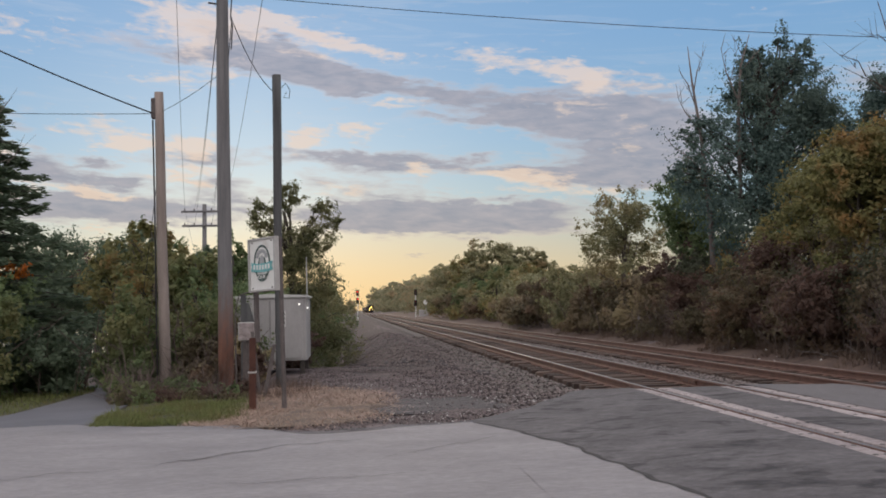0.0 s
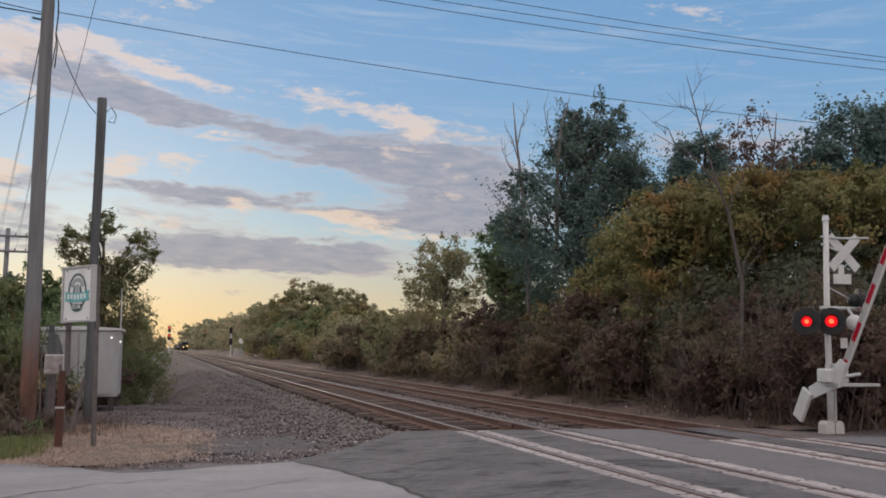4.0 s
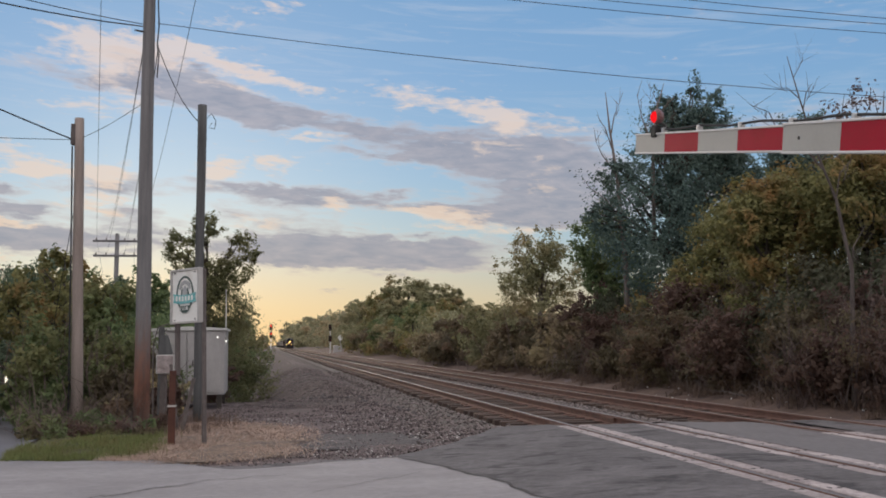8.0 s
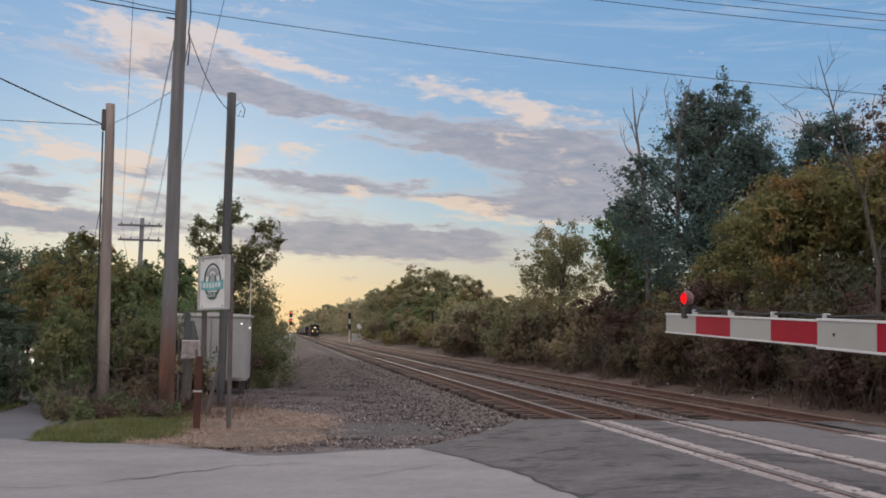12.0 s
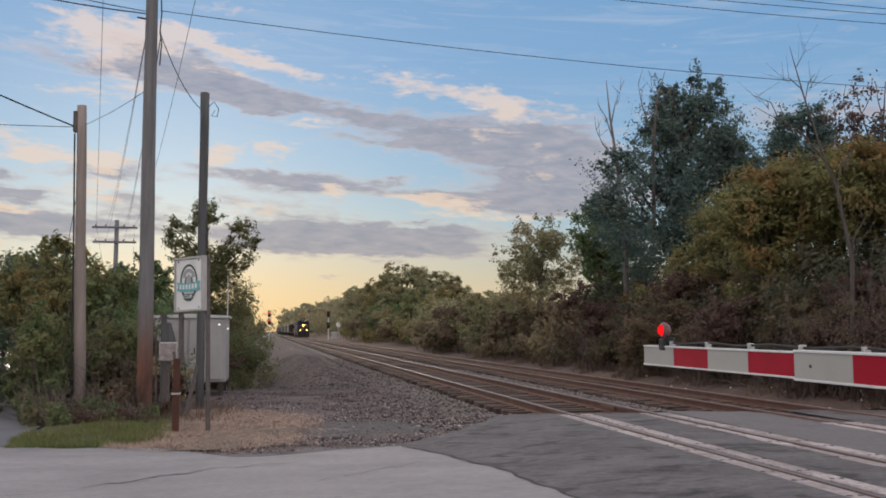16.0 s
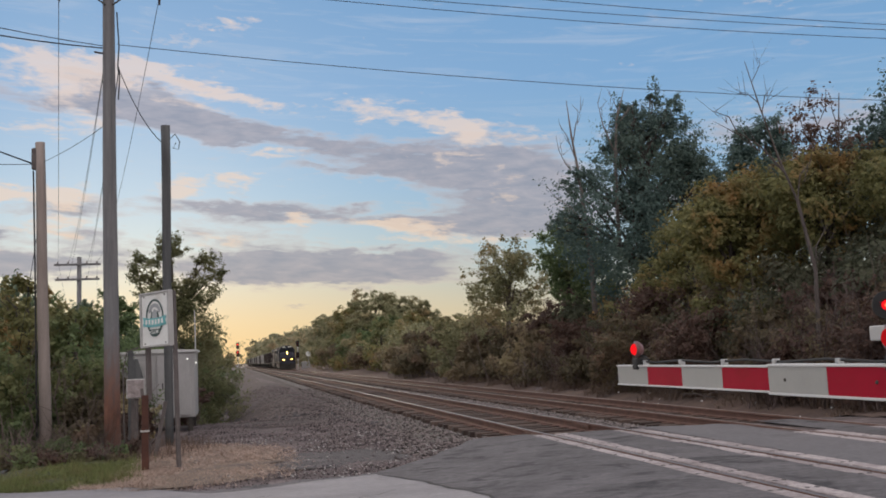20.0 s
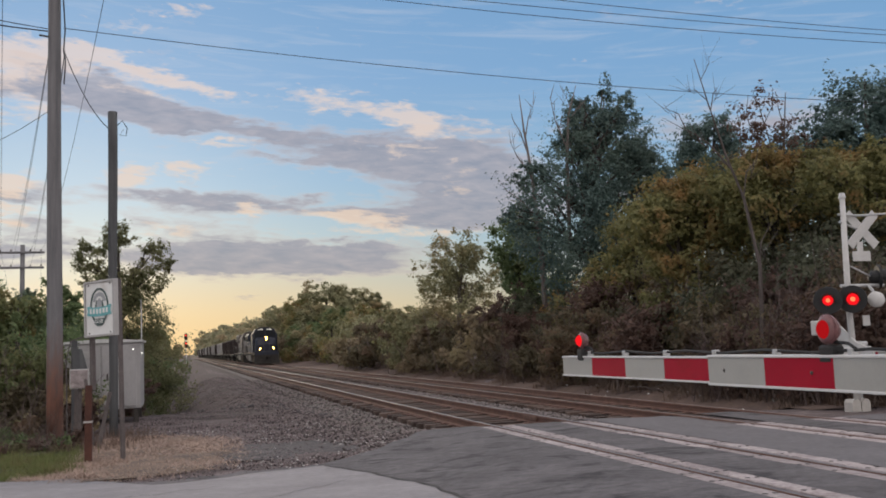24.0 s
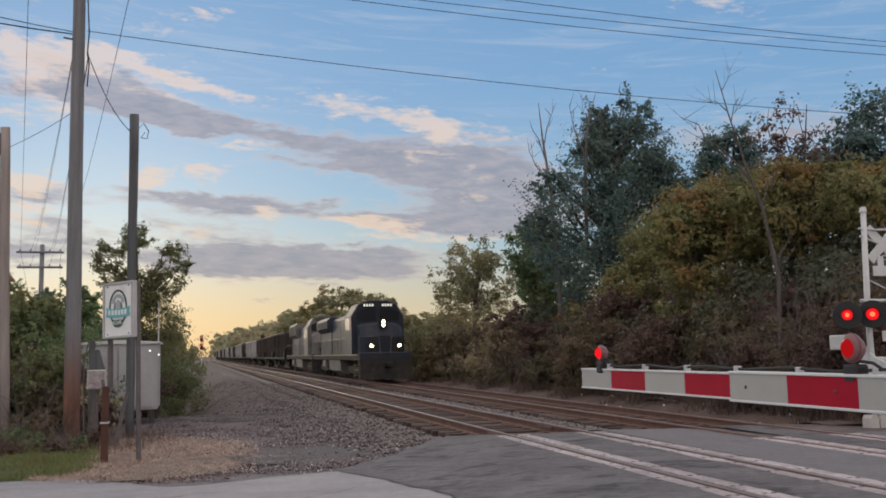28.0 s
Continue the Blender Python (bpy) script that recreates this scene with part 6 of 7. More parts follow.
def bare(label, x, y, trunk_pts, radii, branches, name="dead_tree", mat=BARKGREY):
    t = thing(name, label, "dead tree", (x, y, float(ground_z(x, y))), "lineside trees")
    part("trunk", Shape().tube(trunk_pts, radii, 8), mat, t, "", True)
    for b in branches:
        sh = Shape()
        p, tip, r = Vector(b[0]), Vector(b[1]), b[2]
        m = p.lerp(tip, 0.5) + Vector((rng.normal() * 0.15, rng.normal() * 0.1, 0.12))
        sh.tube([p, m, tip], [r, r * 0.7, r * 0.25], 6)
        for k in range(5):
            q = p.lerp(tip, rng.uniform(0.3, 0.98))
            d = (tip - p).normalized()
            e = q + d * rng.uniform(0.1, 0.4) + Vector((rng.normal() * 0.3, rng.normal() * 0.2, rng.uniform(0.0, 0.5)))
            sh.tube([q, e], [r * 0.45, r * 0.15], 4)
        part("branch", sh, mat, t)
    return t


# big trees on the east side
tree("tall dense dark green maple behind the brush", 18.9, 41.0, [(0.5, 0, 9.2, 2.3, 2.4, 2.9, 1.0), (-1.8, -0.4, 6.6, 2.4, 2.4, 3.0, 0.9), (1.9, 0, 6.6, 2.3, 2.4, 3.2, 0.9), (-0.3, -1.0, 4.2, 3.4, 2.6, 2.6, 0.9), (1.6, 0.2, 10.6, 1.2, 1.3, 1.9, 0.35), (-0.2, 0.2, 10.7, 1.0, 1.1, 1.5, 0.3), (0.7, 0, 12.0, 0.5, 0.5, 0.9, 0.08), (1.9, 0, 11.8, 0.5, 0.5, 0.9, 0.08), (-0.1, 0, 11.7, 0.45, 0.5, 0.8, 0.07), (-1.3, 0, 9.5, 0.7, 0.7, 1.0, 0.12), (2.8, 0, 9.5, 0.6, 0.7, 1.1, 0.12), (-3.0, 0, 8.3, 0.7, 0.7, 0.9, 0.12), (-3.9, 0, 6.4, 0.7, 0.7, 0.8, 0.12), (3.6, 0, 8.0, 0.6, 0.6, 0.9, 0.1), (2.5, 0, 8.3, 1.3, 1.5, 1.6, 0.5), (3.0, -0.2, 4.6, 1.8, 1.8, 2.2, 0.6)], 40000, 0.108, LEAF_DARK, trunk=0.26, top=11.5)
tree("dark green tree behind the dead trunk", 25.4, 42.0, [(0.5, 0, 9.8, 1.4, 1.6, 2.4, 1.0), (-0.6, 0, 7.4, 1.7, 2.0, 2.2, 0.9), (1.2, 0, 7.2, 1.8, 2.0, 2.2, 0.8)], 16150, 0.129, LEAF_DARK, trunk=0.22, top=11.8)
tree("broad dark green tree beside the road", 22.6, 27.0, [(0.3, 0, 7.4, 1.8, 1.9, 1.9, 1.0), (-1.6, 0, 6.0, 1.5, 1.7, 1.7, 0.8), (1.9, 0, 5.9, 1.9, 1.8, 2.1, 0.9), (1.4, -0.4, 8.3, 1.2, 1.2, 1.1, 0.4)], 17850, 0.114, LEAF_DARK, trunk=0.2, top=9.2)
tree("broad green tree over the far road", 28.0, 24.0, [(0, 0, 7.6, 2.5, 2.3, 2.8, 1.0), (2.4, 0, 6.0, 2.2, 2.2, 2.6, 0.9), (-1.6, 0, 5.4, 2.0, 2.0, 2.2, 0.8)], 15300, 0.122, LEAF_DARK, trunk=0.22, top=9)
tree("brown and green tree behind the thin reddish one", 21.6, 31.0, [(0, 0, 6.3, 2.0, 1.8, 1.5, 1.0), (-1.4, 0, 5.2, 1.6, 1.6, 1.4, 0.8), (1.6, 0, 5.4, 1.7, 1.6, 1.5, 0.8), (0.4, 0, 7.3, 1.0, 1.0, 0.8, 0.3)], 11000, 0.10, LEAF_BRUSH, trunk=0.15, top=7.6)
tree("thin reddish tree with sparse leaves", 18.3, 26.2, [(0, 0, 7.9, 0.8, 0.8, 1.2, 0.6), (0.4, 0, 6.4, 1.2, 1.2, 1.2, 0.8)], 1300, 0.084, LEAF_RUST, trunk=0.09, top=8.6, clump=0.24)
tree("autumn tree turning yellow and orange above brush", 16.2, 28.0, [(-1.2, 0, 4.9, 0.9, 1.0, 0.8, 0.8), (-0.4, 0.2, 5.7, 1.0, 1.0, 0.8, 0.9), (0.7, 0, 6.1, 1.0, 1.0, 0.75, 0.9), (1.6, 0.2, 5.5, 1.0, 1.0, 0.9, 0.9), (-0.6, -0.3, 4.0, 1.2, 1.1, 0.9, 0.9), (0.9, -0.4, 4.4, 1.3, 1.1, 1.0, 1.0), (2.3, 0, 6.2, 0.8, 0.8, 0.6, 0.5)], 17000, 0.095, LEAF_AUTUMN, trunk=0.12, clump=0.3)
tree("brown and orange tree behind the dead trunk", 18.0, 25.8, [(-1.2, 0, 5.5, 0.9, 1.0, 0.7, 0.8), (-0.2, 0, 6.0, 0.9, 1.0, 0.7, 0.8), (0.8, 0.2, 5.6, 1.0, 1.0, 0.8, 0.9), (1.6, 0, 6.1, 0.9, 1.0, 0.6, 0.7), (-0.5, -0.3, 4.5, 1.2, 1.1, 0.9, 0.9), (0.9, -0.3, 4.5, 1.2, 1.1, 0.9, 0.9)], 14500, 0.095, LEAF_AUTUMN, trunk=0.12, clump=0.3)
tree("autumn tree with brown and yellow leaves", 19.8, 23.0, [(-1.4, 0, 5.0, 0.9, 1.0, 0.8, 0.8), (-0.4, 0, 5.5, 0.9, 0.9, 0.7, 0.8), (0.7, 0.3, 5.2, 1.0, 1.0, 0.8, 0.9), (1.7, 0.3, 5.6, 1.0, 1.0, 0.7, 0.9), (0, -0.5, 4.0, 1.6, 1.2, 0.9, 0.9), (1.8, -0.3, 4.0, 1.2, 1.2, 1.0, 0.8)], 14000, 0.09, LEAF_AUTUMN, trunk=0.12, clump=0.3)
tree("yellowing tree near the crossing road", 23.0, 21.5, [(-0.8, 0, 4.3, 1.9, 1.6, 1.5, 1.0), (1.4, 0.3, 4.6, 1.9, 1.5, 1.4, 1.0), (0, -0.5, 2.8, 2.2, 1.3, 1.3, 0.8)], 12000, 0.102, LEAF_AUTUMN, trunk=0.12, clump=0.28)
tree("green tree with a few yellow leaves", 17.0, 33.5, [(-1.0, 0, 3.4, 1.0, 1.2, 0.9, 0.7), (0.5, 0.3, 5.0, 1.3, 1.4, 1.2, 1.0), (0, -0.5, 2.6, 1.7, 1.4, 1.2, 0.8), (1.4, 0, 4.4, 1.1, 1.2, 1.2, 0.6)], 12750, 0.099, LEAF_AUTUMN, trunk=0.13, clump=0.28)
tree("pale olive tree with sparse leaves", 15.2, 52.0, [(0.2, 0, 6.6, 1.4, 1.4, 1.4, 0.8), (-1.2, 0, 5.2, 1.4, 1.4, 1.5, 0.8), (1.2, 0, 5.2, 1.3, 1.4, 1.8, 0.8), (-0.3, -0.5, 3.2, 2.4, 1.8, 1.6, 1.0)], 8200, 0.115, LEAF_OLIVE, BARKGREY, trunk=0.13, clump=0.26)
tree("olive green tree among the lineside wood", 17.4, 47.0, [(0, 0, 6.0, 1.6, 1.5, 1.8, 0.9), (0.8, 0, 4.2, 1.9, 1.6, 1.8, 1.0)], 11050, 0.122, LEAF_GREEN, trunk=0.14)
# dead trunk leaning over the brush, and bare tops by the maple
bare("bare grey dead tree leaning above the brush", 13.4, 20.0, [(0, 0, -0.2), (0.05, 0, 1.5), (0.12, 0, 3.2), (-0.2, 0, 4.9), (-0.6, 0, 5.9), (-1.0, 0, 7.2), (-1.3, 0, 8.3)], [0.062, 0.056, 0.046, 0.036, 0.028, 0.018, 0.007],
     [((-0.5, 0, 5.6), (-1.6, 0.1, 6.6), 0.028), ((-1.6, 0.1, 6.6), (-2.2, 0.1, 7.1), 0.016), ((-0.95, 0, 7.0), (-0.6, 0.1, 7.7), 0.016), ((-1.05, 0, 7.3), (-1.5, 0, 7.5), 0.013), ((-0.2, 0, 4.9), (0.35, 0.1, 5.9), 0.02), ((0.1, 0, 3.0), (0.55, 0, 4.3), 0.02), ((-1.15, 0, 7.8), (-0.9, 0, 8.4), 0.01)], mat=BARKDULL)
bare("bare dead treetop beside the maple", 15.7, 41.0, [(0.6, 0, -0.2), (0.5, 0, 5), (0.2, 0, 9.0), (-0.1, 0, 11.2), (-0.25, 0, 12.9)], [0.16, 0.13, 0.08, 0.05, 0.015],
     [((0.2, 0, 9.0), (-0.8, 0, 10.6), 0.035), ((-0.05, 0, 10.8), (0.45, 0, 12.5), 0.035), ((0.0, 0, 10.2), (-0.7, 0, 11.8), 0.03), ((0.3, 0, 7.0), (-1.2, 0, 8.4), 0.04)])
bare("bare grey branches over the maple crown", 17.4, 40.5, [(0, 0, 5), (0.1, 0, 9.5), (0.3, 0, 11.6), (0.75, 0, 13.0)], [0.10, 0.08, 0.05, 0.012],
     [((0.1, 0, 10), (-0.6, 0, 12.4), 0.04), ((0.25, 0, 11.2), (1.2, 0, 12.3), 0.03), ((0.1, 0, 9.6), (1.1, 0, 11.5), 0.03), ((0.2, 0, 11), (0.0, 0, 12.9), 0.025)])
bare("thin bare saplings between the dark trees", 21.9, 41.0, [(0, 0, -0.2), (0.1, 0, 6), (-0.1, 0, 9.0), (0.0, 0, 10.9)], [0.09, 0.07, 0.04, 0.01],
     [((0, 0, 7.5), (0.6, 0, 9.6), 0.025), ((0, 0, 8.2), (-0.6, 0, 9.9), 0.025), ((0, 0, 6.4), (0.9, 0, 8.2), 0.025)])
# brush row beyond the far track
for i in range(15):
    y = 17.2 + 1.75 * i
    x = 14.5 + 0.5 * math.sin(2.1 * i) - (0.0 if i < 4 else 0.25)
    bush("dense russet and olive brush with bare stems", x, y, 2.4, 2.3 + 0.5 * math.sin(1.7 * i), 4200, 0.085, (LEAF_RUST, LEAF_BRUSH, LEAF_RUST, LEAF_BRUSH, LEAF_BRUSH)[i % 5], 18, rad=0.016)
for i in range(13):
    y = 18.5 + 2.1 * i
    x = 16.0 + 0.7 * math.sin(1.3 * i + 1)
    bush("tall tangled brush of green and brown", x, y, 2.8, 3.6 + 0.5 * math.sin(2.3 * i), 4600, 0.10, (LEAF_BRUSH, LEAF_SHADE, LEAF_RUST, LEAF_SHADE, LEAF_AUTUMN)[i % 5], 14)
for i in range(6):
    bush("shaded brush beside the far road", 18.5 + 2.3 * i, 17.6 + 0.8 * math.sin(2 * i), 2.8, 2.8 + 0.4 * math.sin(3 * i), 3600, 0.10, (LEAF_RUST, LEAF_GREEN)[i % 2], 12)
# twiggy thicket by the mast, with hardly a leaf, and a darker screen behind it
for x, y, w, h in ((13.6, 18.2, 1.6, 2.6), (14.6, 17.3, 1.8, 2.2), (13.9, 19.9, 1.7, 3.2), (14.9, 18.9, 1.8, 3.6), (13.4, 21.6, 1.4, 2.0), (16.2, 17.6, 2.0, 3.0), (17.8, 16.9, 2.2, 2.4)):
    bush("thicket of bare mauve-brown stems and vines", x, y, w, h, 2400, 0.07, (LEAF_RUST, LEAF_BRUSH)[int(x * 10) % 2], 48, stem_mat=TWIG, overtop=0.1, rad=0.014)
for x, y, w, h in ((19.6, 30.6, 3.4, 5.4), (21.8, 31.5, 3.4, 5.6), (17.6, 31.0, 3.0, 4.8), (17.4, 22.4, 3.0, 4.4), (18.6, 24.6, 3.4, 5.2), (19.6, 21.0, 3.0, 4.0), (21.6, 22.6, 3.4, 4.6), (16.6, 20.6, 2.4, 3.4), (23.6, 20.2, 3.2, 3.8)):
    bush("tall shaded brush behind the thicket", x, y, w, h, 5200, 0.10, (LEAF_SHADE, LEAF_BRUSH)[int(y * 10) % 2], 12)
for i in range(9):
    y = 44.5 + 4.6 * i
    bush("olive brush along the track", 14.3 + 0.5 * math.sin(1.9 * i), y, 4.2, 3.2 + 0.8 * math.sin(2.7 * i), 3200, 0.15, (LEAF_BROWN, LEAF_BRUSH, LEAF_BROWN, LEAF_OLIVE)[i % 4], 8)
for i in range(4, 10):
    y = 66 + 8 * i
    tree("olive lineside tree going yellow", 17.5 + 1.2 * math.sin(2.2 * i), y, [(0, 0, 3.2, 2.6, 3.2, 1.9, 1.0), (0.8, 0.5, 4.3 + 0.6 * math.sin(3 * i), 1.7, 2.0, 1.4, 0.7)], 6400, 0.145, (LEAF_OLIVE, LEAF_AUTUMN, LEAF_GREEN)[i % 3], trunk=0.14)
for i in range(14):
    y = 58 + 7.6 * i
    bush("olive scrub along the far track", 15.9 + 0.6 * math.sin(1.9 * i) + 0.01 * i, y, 5.4, 3.0 + 1.1 * math.sin(2.7 * i), 3200, 0.17, (LEAF_BROWN, LEAF_AUTUMN, LEAF_BRUSH, LEAF_OLIVE)[i % 4], 6, 9.0)
# wooded rise further on
for i, (x, y, h, r, m) in enumerate([(17.5, 128, 7.4, 3.4, LEAF_OLIVE), (20.5, 140, 11.2, 5.0, LEAF_OLIVE), (24.0, 141, 10.6, 4.8, LEAF_OLIVE), (17.9, 143, 9.2, 4.2, LEAF_AUTUMN), (28.4, 140, 9.4, 2.9, LEAF_OLIVE), (16.0, 150, 7.4, 3.2, LEAF_OLIVE), (18.5, 168, 9.0, 4.0, LEAF_OLIVE),
                                     (22.5, 186, 9.5, 4.2, LEAF_AUTUMN), (20.5, 215, 11.0, 4.4, LEAF_OLIVE), (33, 150, 7.0, 3.6, LEAF_OLIVE), (36, 135, 6.4, 3.6, LEAF_AUTUMN), (31, 120, 5.4, 3.2, LEAF_OLIVE), (27, 105, 5.0, 3.0, LEAF_OLIVE)]):
    cone = i == 4
    tree("distant lineside tree in early autumn colour", x, y, [(0, 0, h * 0.35, r * 1.05, r, h * 0.26, 1.0), (r * 0.2, 0, h * 0.60, r * (0.7 if cone else 0.9), r * 0.8, h * 0.22, 0.9), (-r * 0.1, 0, h * 0.82, r * (0.35 if cone else 0.72), r * 0.6, h * 0.15, 0.5)], 11000, 0.18, m, trunk=0.2, clump=0.24)


def far_wood(name, label, x0, x1, y0, y1, n, h, mat, size=0.8, leaves=70):
    """Woods so far off that single trees merge."""
    pts = []
    for k in range(n):
        x, y = rng.uniform(x0, x1), rng.uniform(y0, y1)
        hh = h * rng.uniform(0.6, 1.1)
        r = hh * 0.33
        pts.append(leaf_cloud([(x, y, hh * 0.35 - 0.5, r * 1.1, r, hh * 0.35, 1.0), (x + r * 0.2, y, hh * 0.75, r * 0.75, r * 0.7, hh * 0.22, 0.6)], leaves * 2, size, 0, 0.4, 0.25, tufty=0.3))
    tagged(new(name, quads_mesh(name, np.concatenate(pts), mat)), label, "woods", "", "stuff")


# the haze of these woods lies in their pale leaf colour
far_wood("far_woods", "hazy olive woods along the line", 19, 27, 206, 300, 46, 12.0, LEAF_FAR_HAZE, 0.42, 260)
far_wood("far_woods", "hazy olive woods further along the line", 19, 34, 300, 430, 46, 14.0, LEAF_FAR_HAZE, 0.6, 180)
far_wood("far_woods", "hazy woods at the end of the line", 16.5, 60, 430, 700, 80, 16.5, LEAF_FAR_HAZE, 1.0, 120)
far_wood("far_woods", "hazy woods on the rise beyond the line", 19, 90, 900, 1250, 60, 24.0, LEAF_FAR_HAZE, 1.8, 120)
far_wood("far_woods", "hazy woods west of the line", -60, -7, 240, 800, 90, 9.0, LEAF_FAR_HAZE, 1.2)
far_wood("far_woods", "dark woods beyond the water", -190, -40, 400, 520, 90, 9.0, LEAF_GREEN, 1.0, 60)
# open trees at the water's edge, bare below
for i in range(24):
    x, y = -26 + 0.78 * i + 0.5 * math.sin(5.1 * i), 52 + 7 * math.sin(2.3 * i)
    h = 6.4 + 0.9 * math.sin(3.7 * i) + 0.05 * (12 - i)
    tree("slender dark tree at the edge of the water", x, y, [(0, 0, h * 0.58, 1.3, 1.2, h * 0.17, 1.0), (0.2, 0, h * 0.80, 1.1, 1.0, h * 0.16, 0.8)], 1700, 0.125, (LEAF_GREEN, LEAF_PINE, LEAF_RUST, LEAF_GREEN)[i % 4], trunk=0.10, top=h, group="trees at the water")
for i in range(9):
    bush("undergrowth along the lane", lerp(LANE_L, 22.5 + 1.4 * i) - 1.1 - 0.3 * math.sin(3.3 * i), 22.5 + 1.4 * i, 1.7, 1.35 + 0.3 * math.sin(2 * i), 2600, 0.08, (LEAF_PINE, LEAF_PINE, LEAF_GREEN)[i % 3], 8, group="roadside shrubs")
far_wood("far_woods", "woods behind the eastern trees", 32, 90, 20, 200, 120, 7.0, LEAF_GREEN, 0.6, 60)
far_wood("far_woods", "haze-pale woods at the end of the track", -4.0, -1.0, 560, 900, 8, 9.0, LEAF_FAR_HAZE, 1.3)
# west side of the line
tree("yellow-green lineside tree with an open knobbly top", -2.6, 45.0, [(-1.3, 0, 7.7, 0.75, 0.8, 0.8, 0.4), (-0.2, 0, 8.5, 0.7, 0.75, 0.7, 0.4), (-0.9, 0, 6.7, 0.7, 0.8, 0.6, 0.3), (1.5, 0, 7.6, 0.7, 0.75, 0.85, 0.4), (1.0, 0, 6.6, 0.9, 0.9, 0.8, 0.4), (-0.1, 0, 6.1, 1.2, 1.1, 1.2, 0.8), (0.4, 0, 4.6, 1.55, 1.5, 1.5, 1.2), (0.9, -0.3, 2.6, 1.9, 1.7, 1.6, 1.4), (-0.6, 0, 3.0, 1.5, 1.5, 1.7, 1.0), (1.2, -0.2, 1.2, 2.0, 1.7, 1.2, 1.1)], 27000, 0.078, LEAF_BACKLIT, trunk=0.16, top=8.8, clump=0.26)
for i, (x, y, h, w) in enumerate([(-0.6, 50, 4.2, 3.0), (-1.6, 58, 5.2, 3.6), (-1.8, 68, 5.0, 3.6), (-2.6, 80, 5.5, 4.2), (-3.6, 95, 5.6, 4.6), (-4.2, 115, 6.2, 5.5), (-5, 140, 6.5, 6.5), (-6, 175, 7.0, 7.5), (-7, 215, 7.5, 8)]):
    bush("green brush at the foot of the bank", x - 1.35, y, w, h, 3200 if i < 4 else 2200, 0.13 + 0.03 * i, (LEAF_GREEN, LEAF_OLIVE)[i % 2], 8, w * 1.6)
for i, (x, y, h, r, m) in enumerate([(-3.6, 31.0, 3.8, 1.1, LEAF_GREEN), (-4.9, 32.5, 3.7, 1.5, LEAF_GREEN), (-6.6, 33.0, 5.1, 1.3, LEAF_PINE), (-5.6, 28.5, 3.8, 1.3, LEAF_AUTUMN), (-4.3, 27.5, 2.7, 1.1, LEAF_GREEN), (-4.0, 36, 4.1, 1.5, LEAF_PINE)]):
    h += 0.9
    tree("small roadside tree in mixed green and brown", x, y, [(0, 0, h * 0.30, r * 1.05, r, h * 0.26, 1.0), (r * 0.2, 0, h * 0.58, r, r, h * 0.22, 0.9), (-r * 0.1, 0, h * 0.85, r * 0.62, r * 0.6, h * 0.15, 0.5)], 4600, 0.10, m, trunk=0.09, group="roadside trees")
for x, y, w, h, m in ((-3.3, 24.4, 1.7, 1.9, LEAF_GREEN), (-4.6, 24.8, 1.6, 2.0, LEAF_GREEN), (-2.9, 22.9, 1.2, 1.3, LEAF_OLIVE), (-4.4, 22.9, 1.0, 1.1, LEAF_GREEN), (-2.9, 26.5, 1.8, 2.6, LEAF_GREEN), (-3.4, 21.9, 0.9, 0.8, LEAF_OLIVE), (-2.2, 22.3, 0.8, 1.0, LEAF_OLIVE), (-4.75, 21.0, 0.9, 1.9, LEAF_GREEN), (-4.6, 22.6, 1.3, 2.6, LEAF_GREEN), (-3.6, 22.9, 1.3, 2.4, LEAF_GREEN), (-3.2, 21.7, 0.75, 1.15, LEAF_BRUSH), (-3.55, 20.0, 0.45, 0.35, LEAF_GREEN), (-4.1, 18.9, 0.6, 0.40, LEAF_GREEN), (-4.5, 19.9, 0.6, 0.6, LEAF_GREEN), (-2.95, 20.3, 0.5, 0.5, LEAF_BRUSH), (-2.15, 21.4, 0.5, 0.8, LEAF_RUST), (-2.95, 23.6, 1.2, 1.8, LEAF_BRUSH), (-3.4, 29.0, 2.0, 2.4, LEAF_RUST), (-1.6, 28.8, 1.2, 1.2, LEAF_RUST)):
    bush("shrub at the foot of the utility poles", x, y, w, h, 3400, 0.065, m, 8, group="roadside shrubs")
for x, y, h, r, m in ((-8.6, 36.5, 6.4, 1.7, LEAF_PINE), (-7.2, 37.5, 6.1, 1.5, LEAF_GREEN), (-6.2, 40.5, 6.0, 1.5, LEAF_PINE), (-5.0, 43.0, 5.7, 1.4, LEAF_GREEN)):
    tree("dense dark green tree behind the utility poles", x, y, [(0, 0, h * 0.32, r, r, h * 0.26, 1.0), (r * 0.3, 0, h * 0.6, r * 0.9, r, h * 0.2, 0.9), (-r * 0.3, 0, h * 0.78, r * 0.6, r * 0.6, h * 0.15, 0.5), (r * 0.2, 0, h * 0.92, r * 0.35, r * 0.4, h * 0.09, 0.2)], 6500, 0.10, m, trunk=0.10, group="roadside trees")
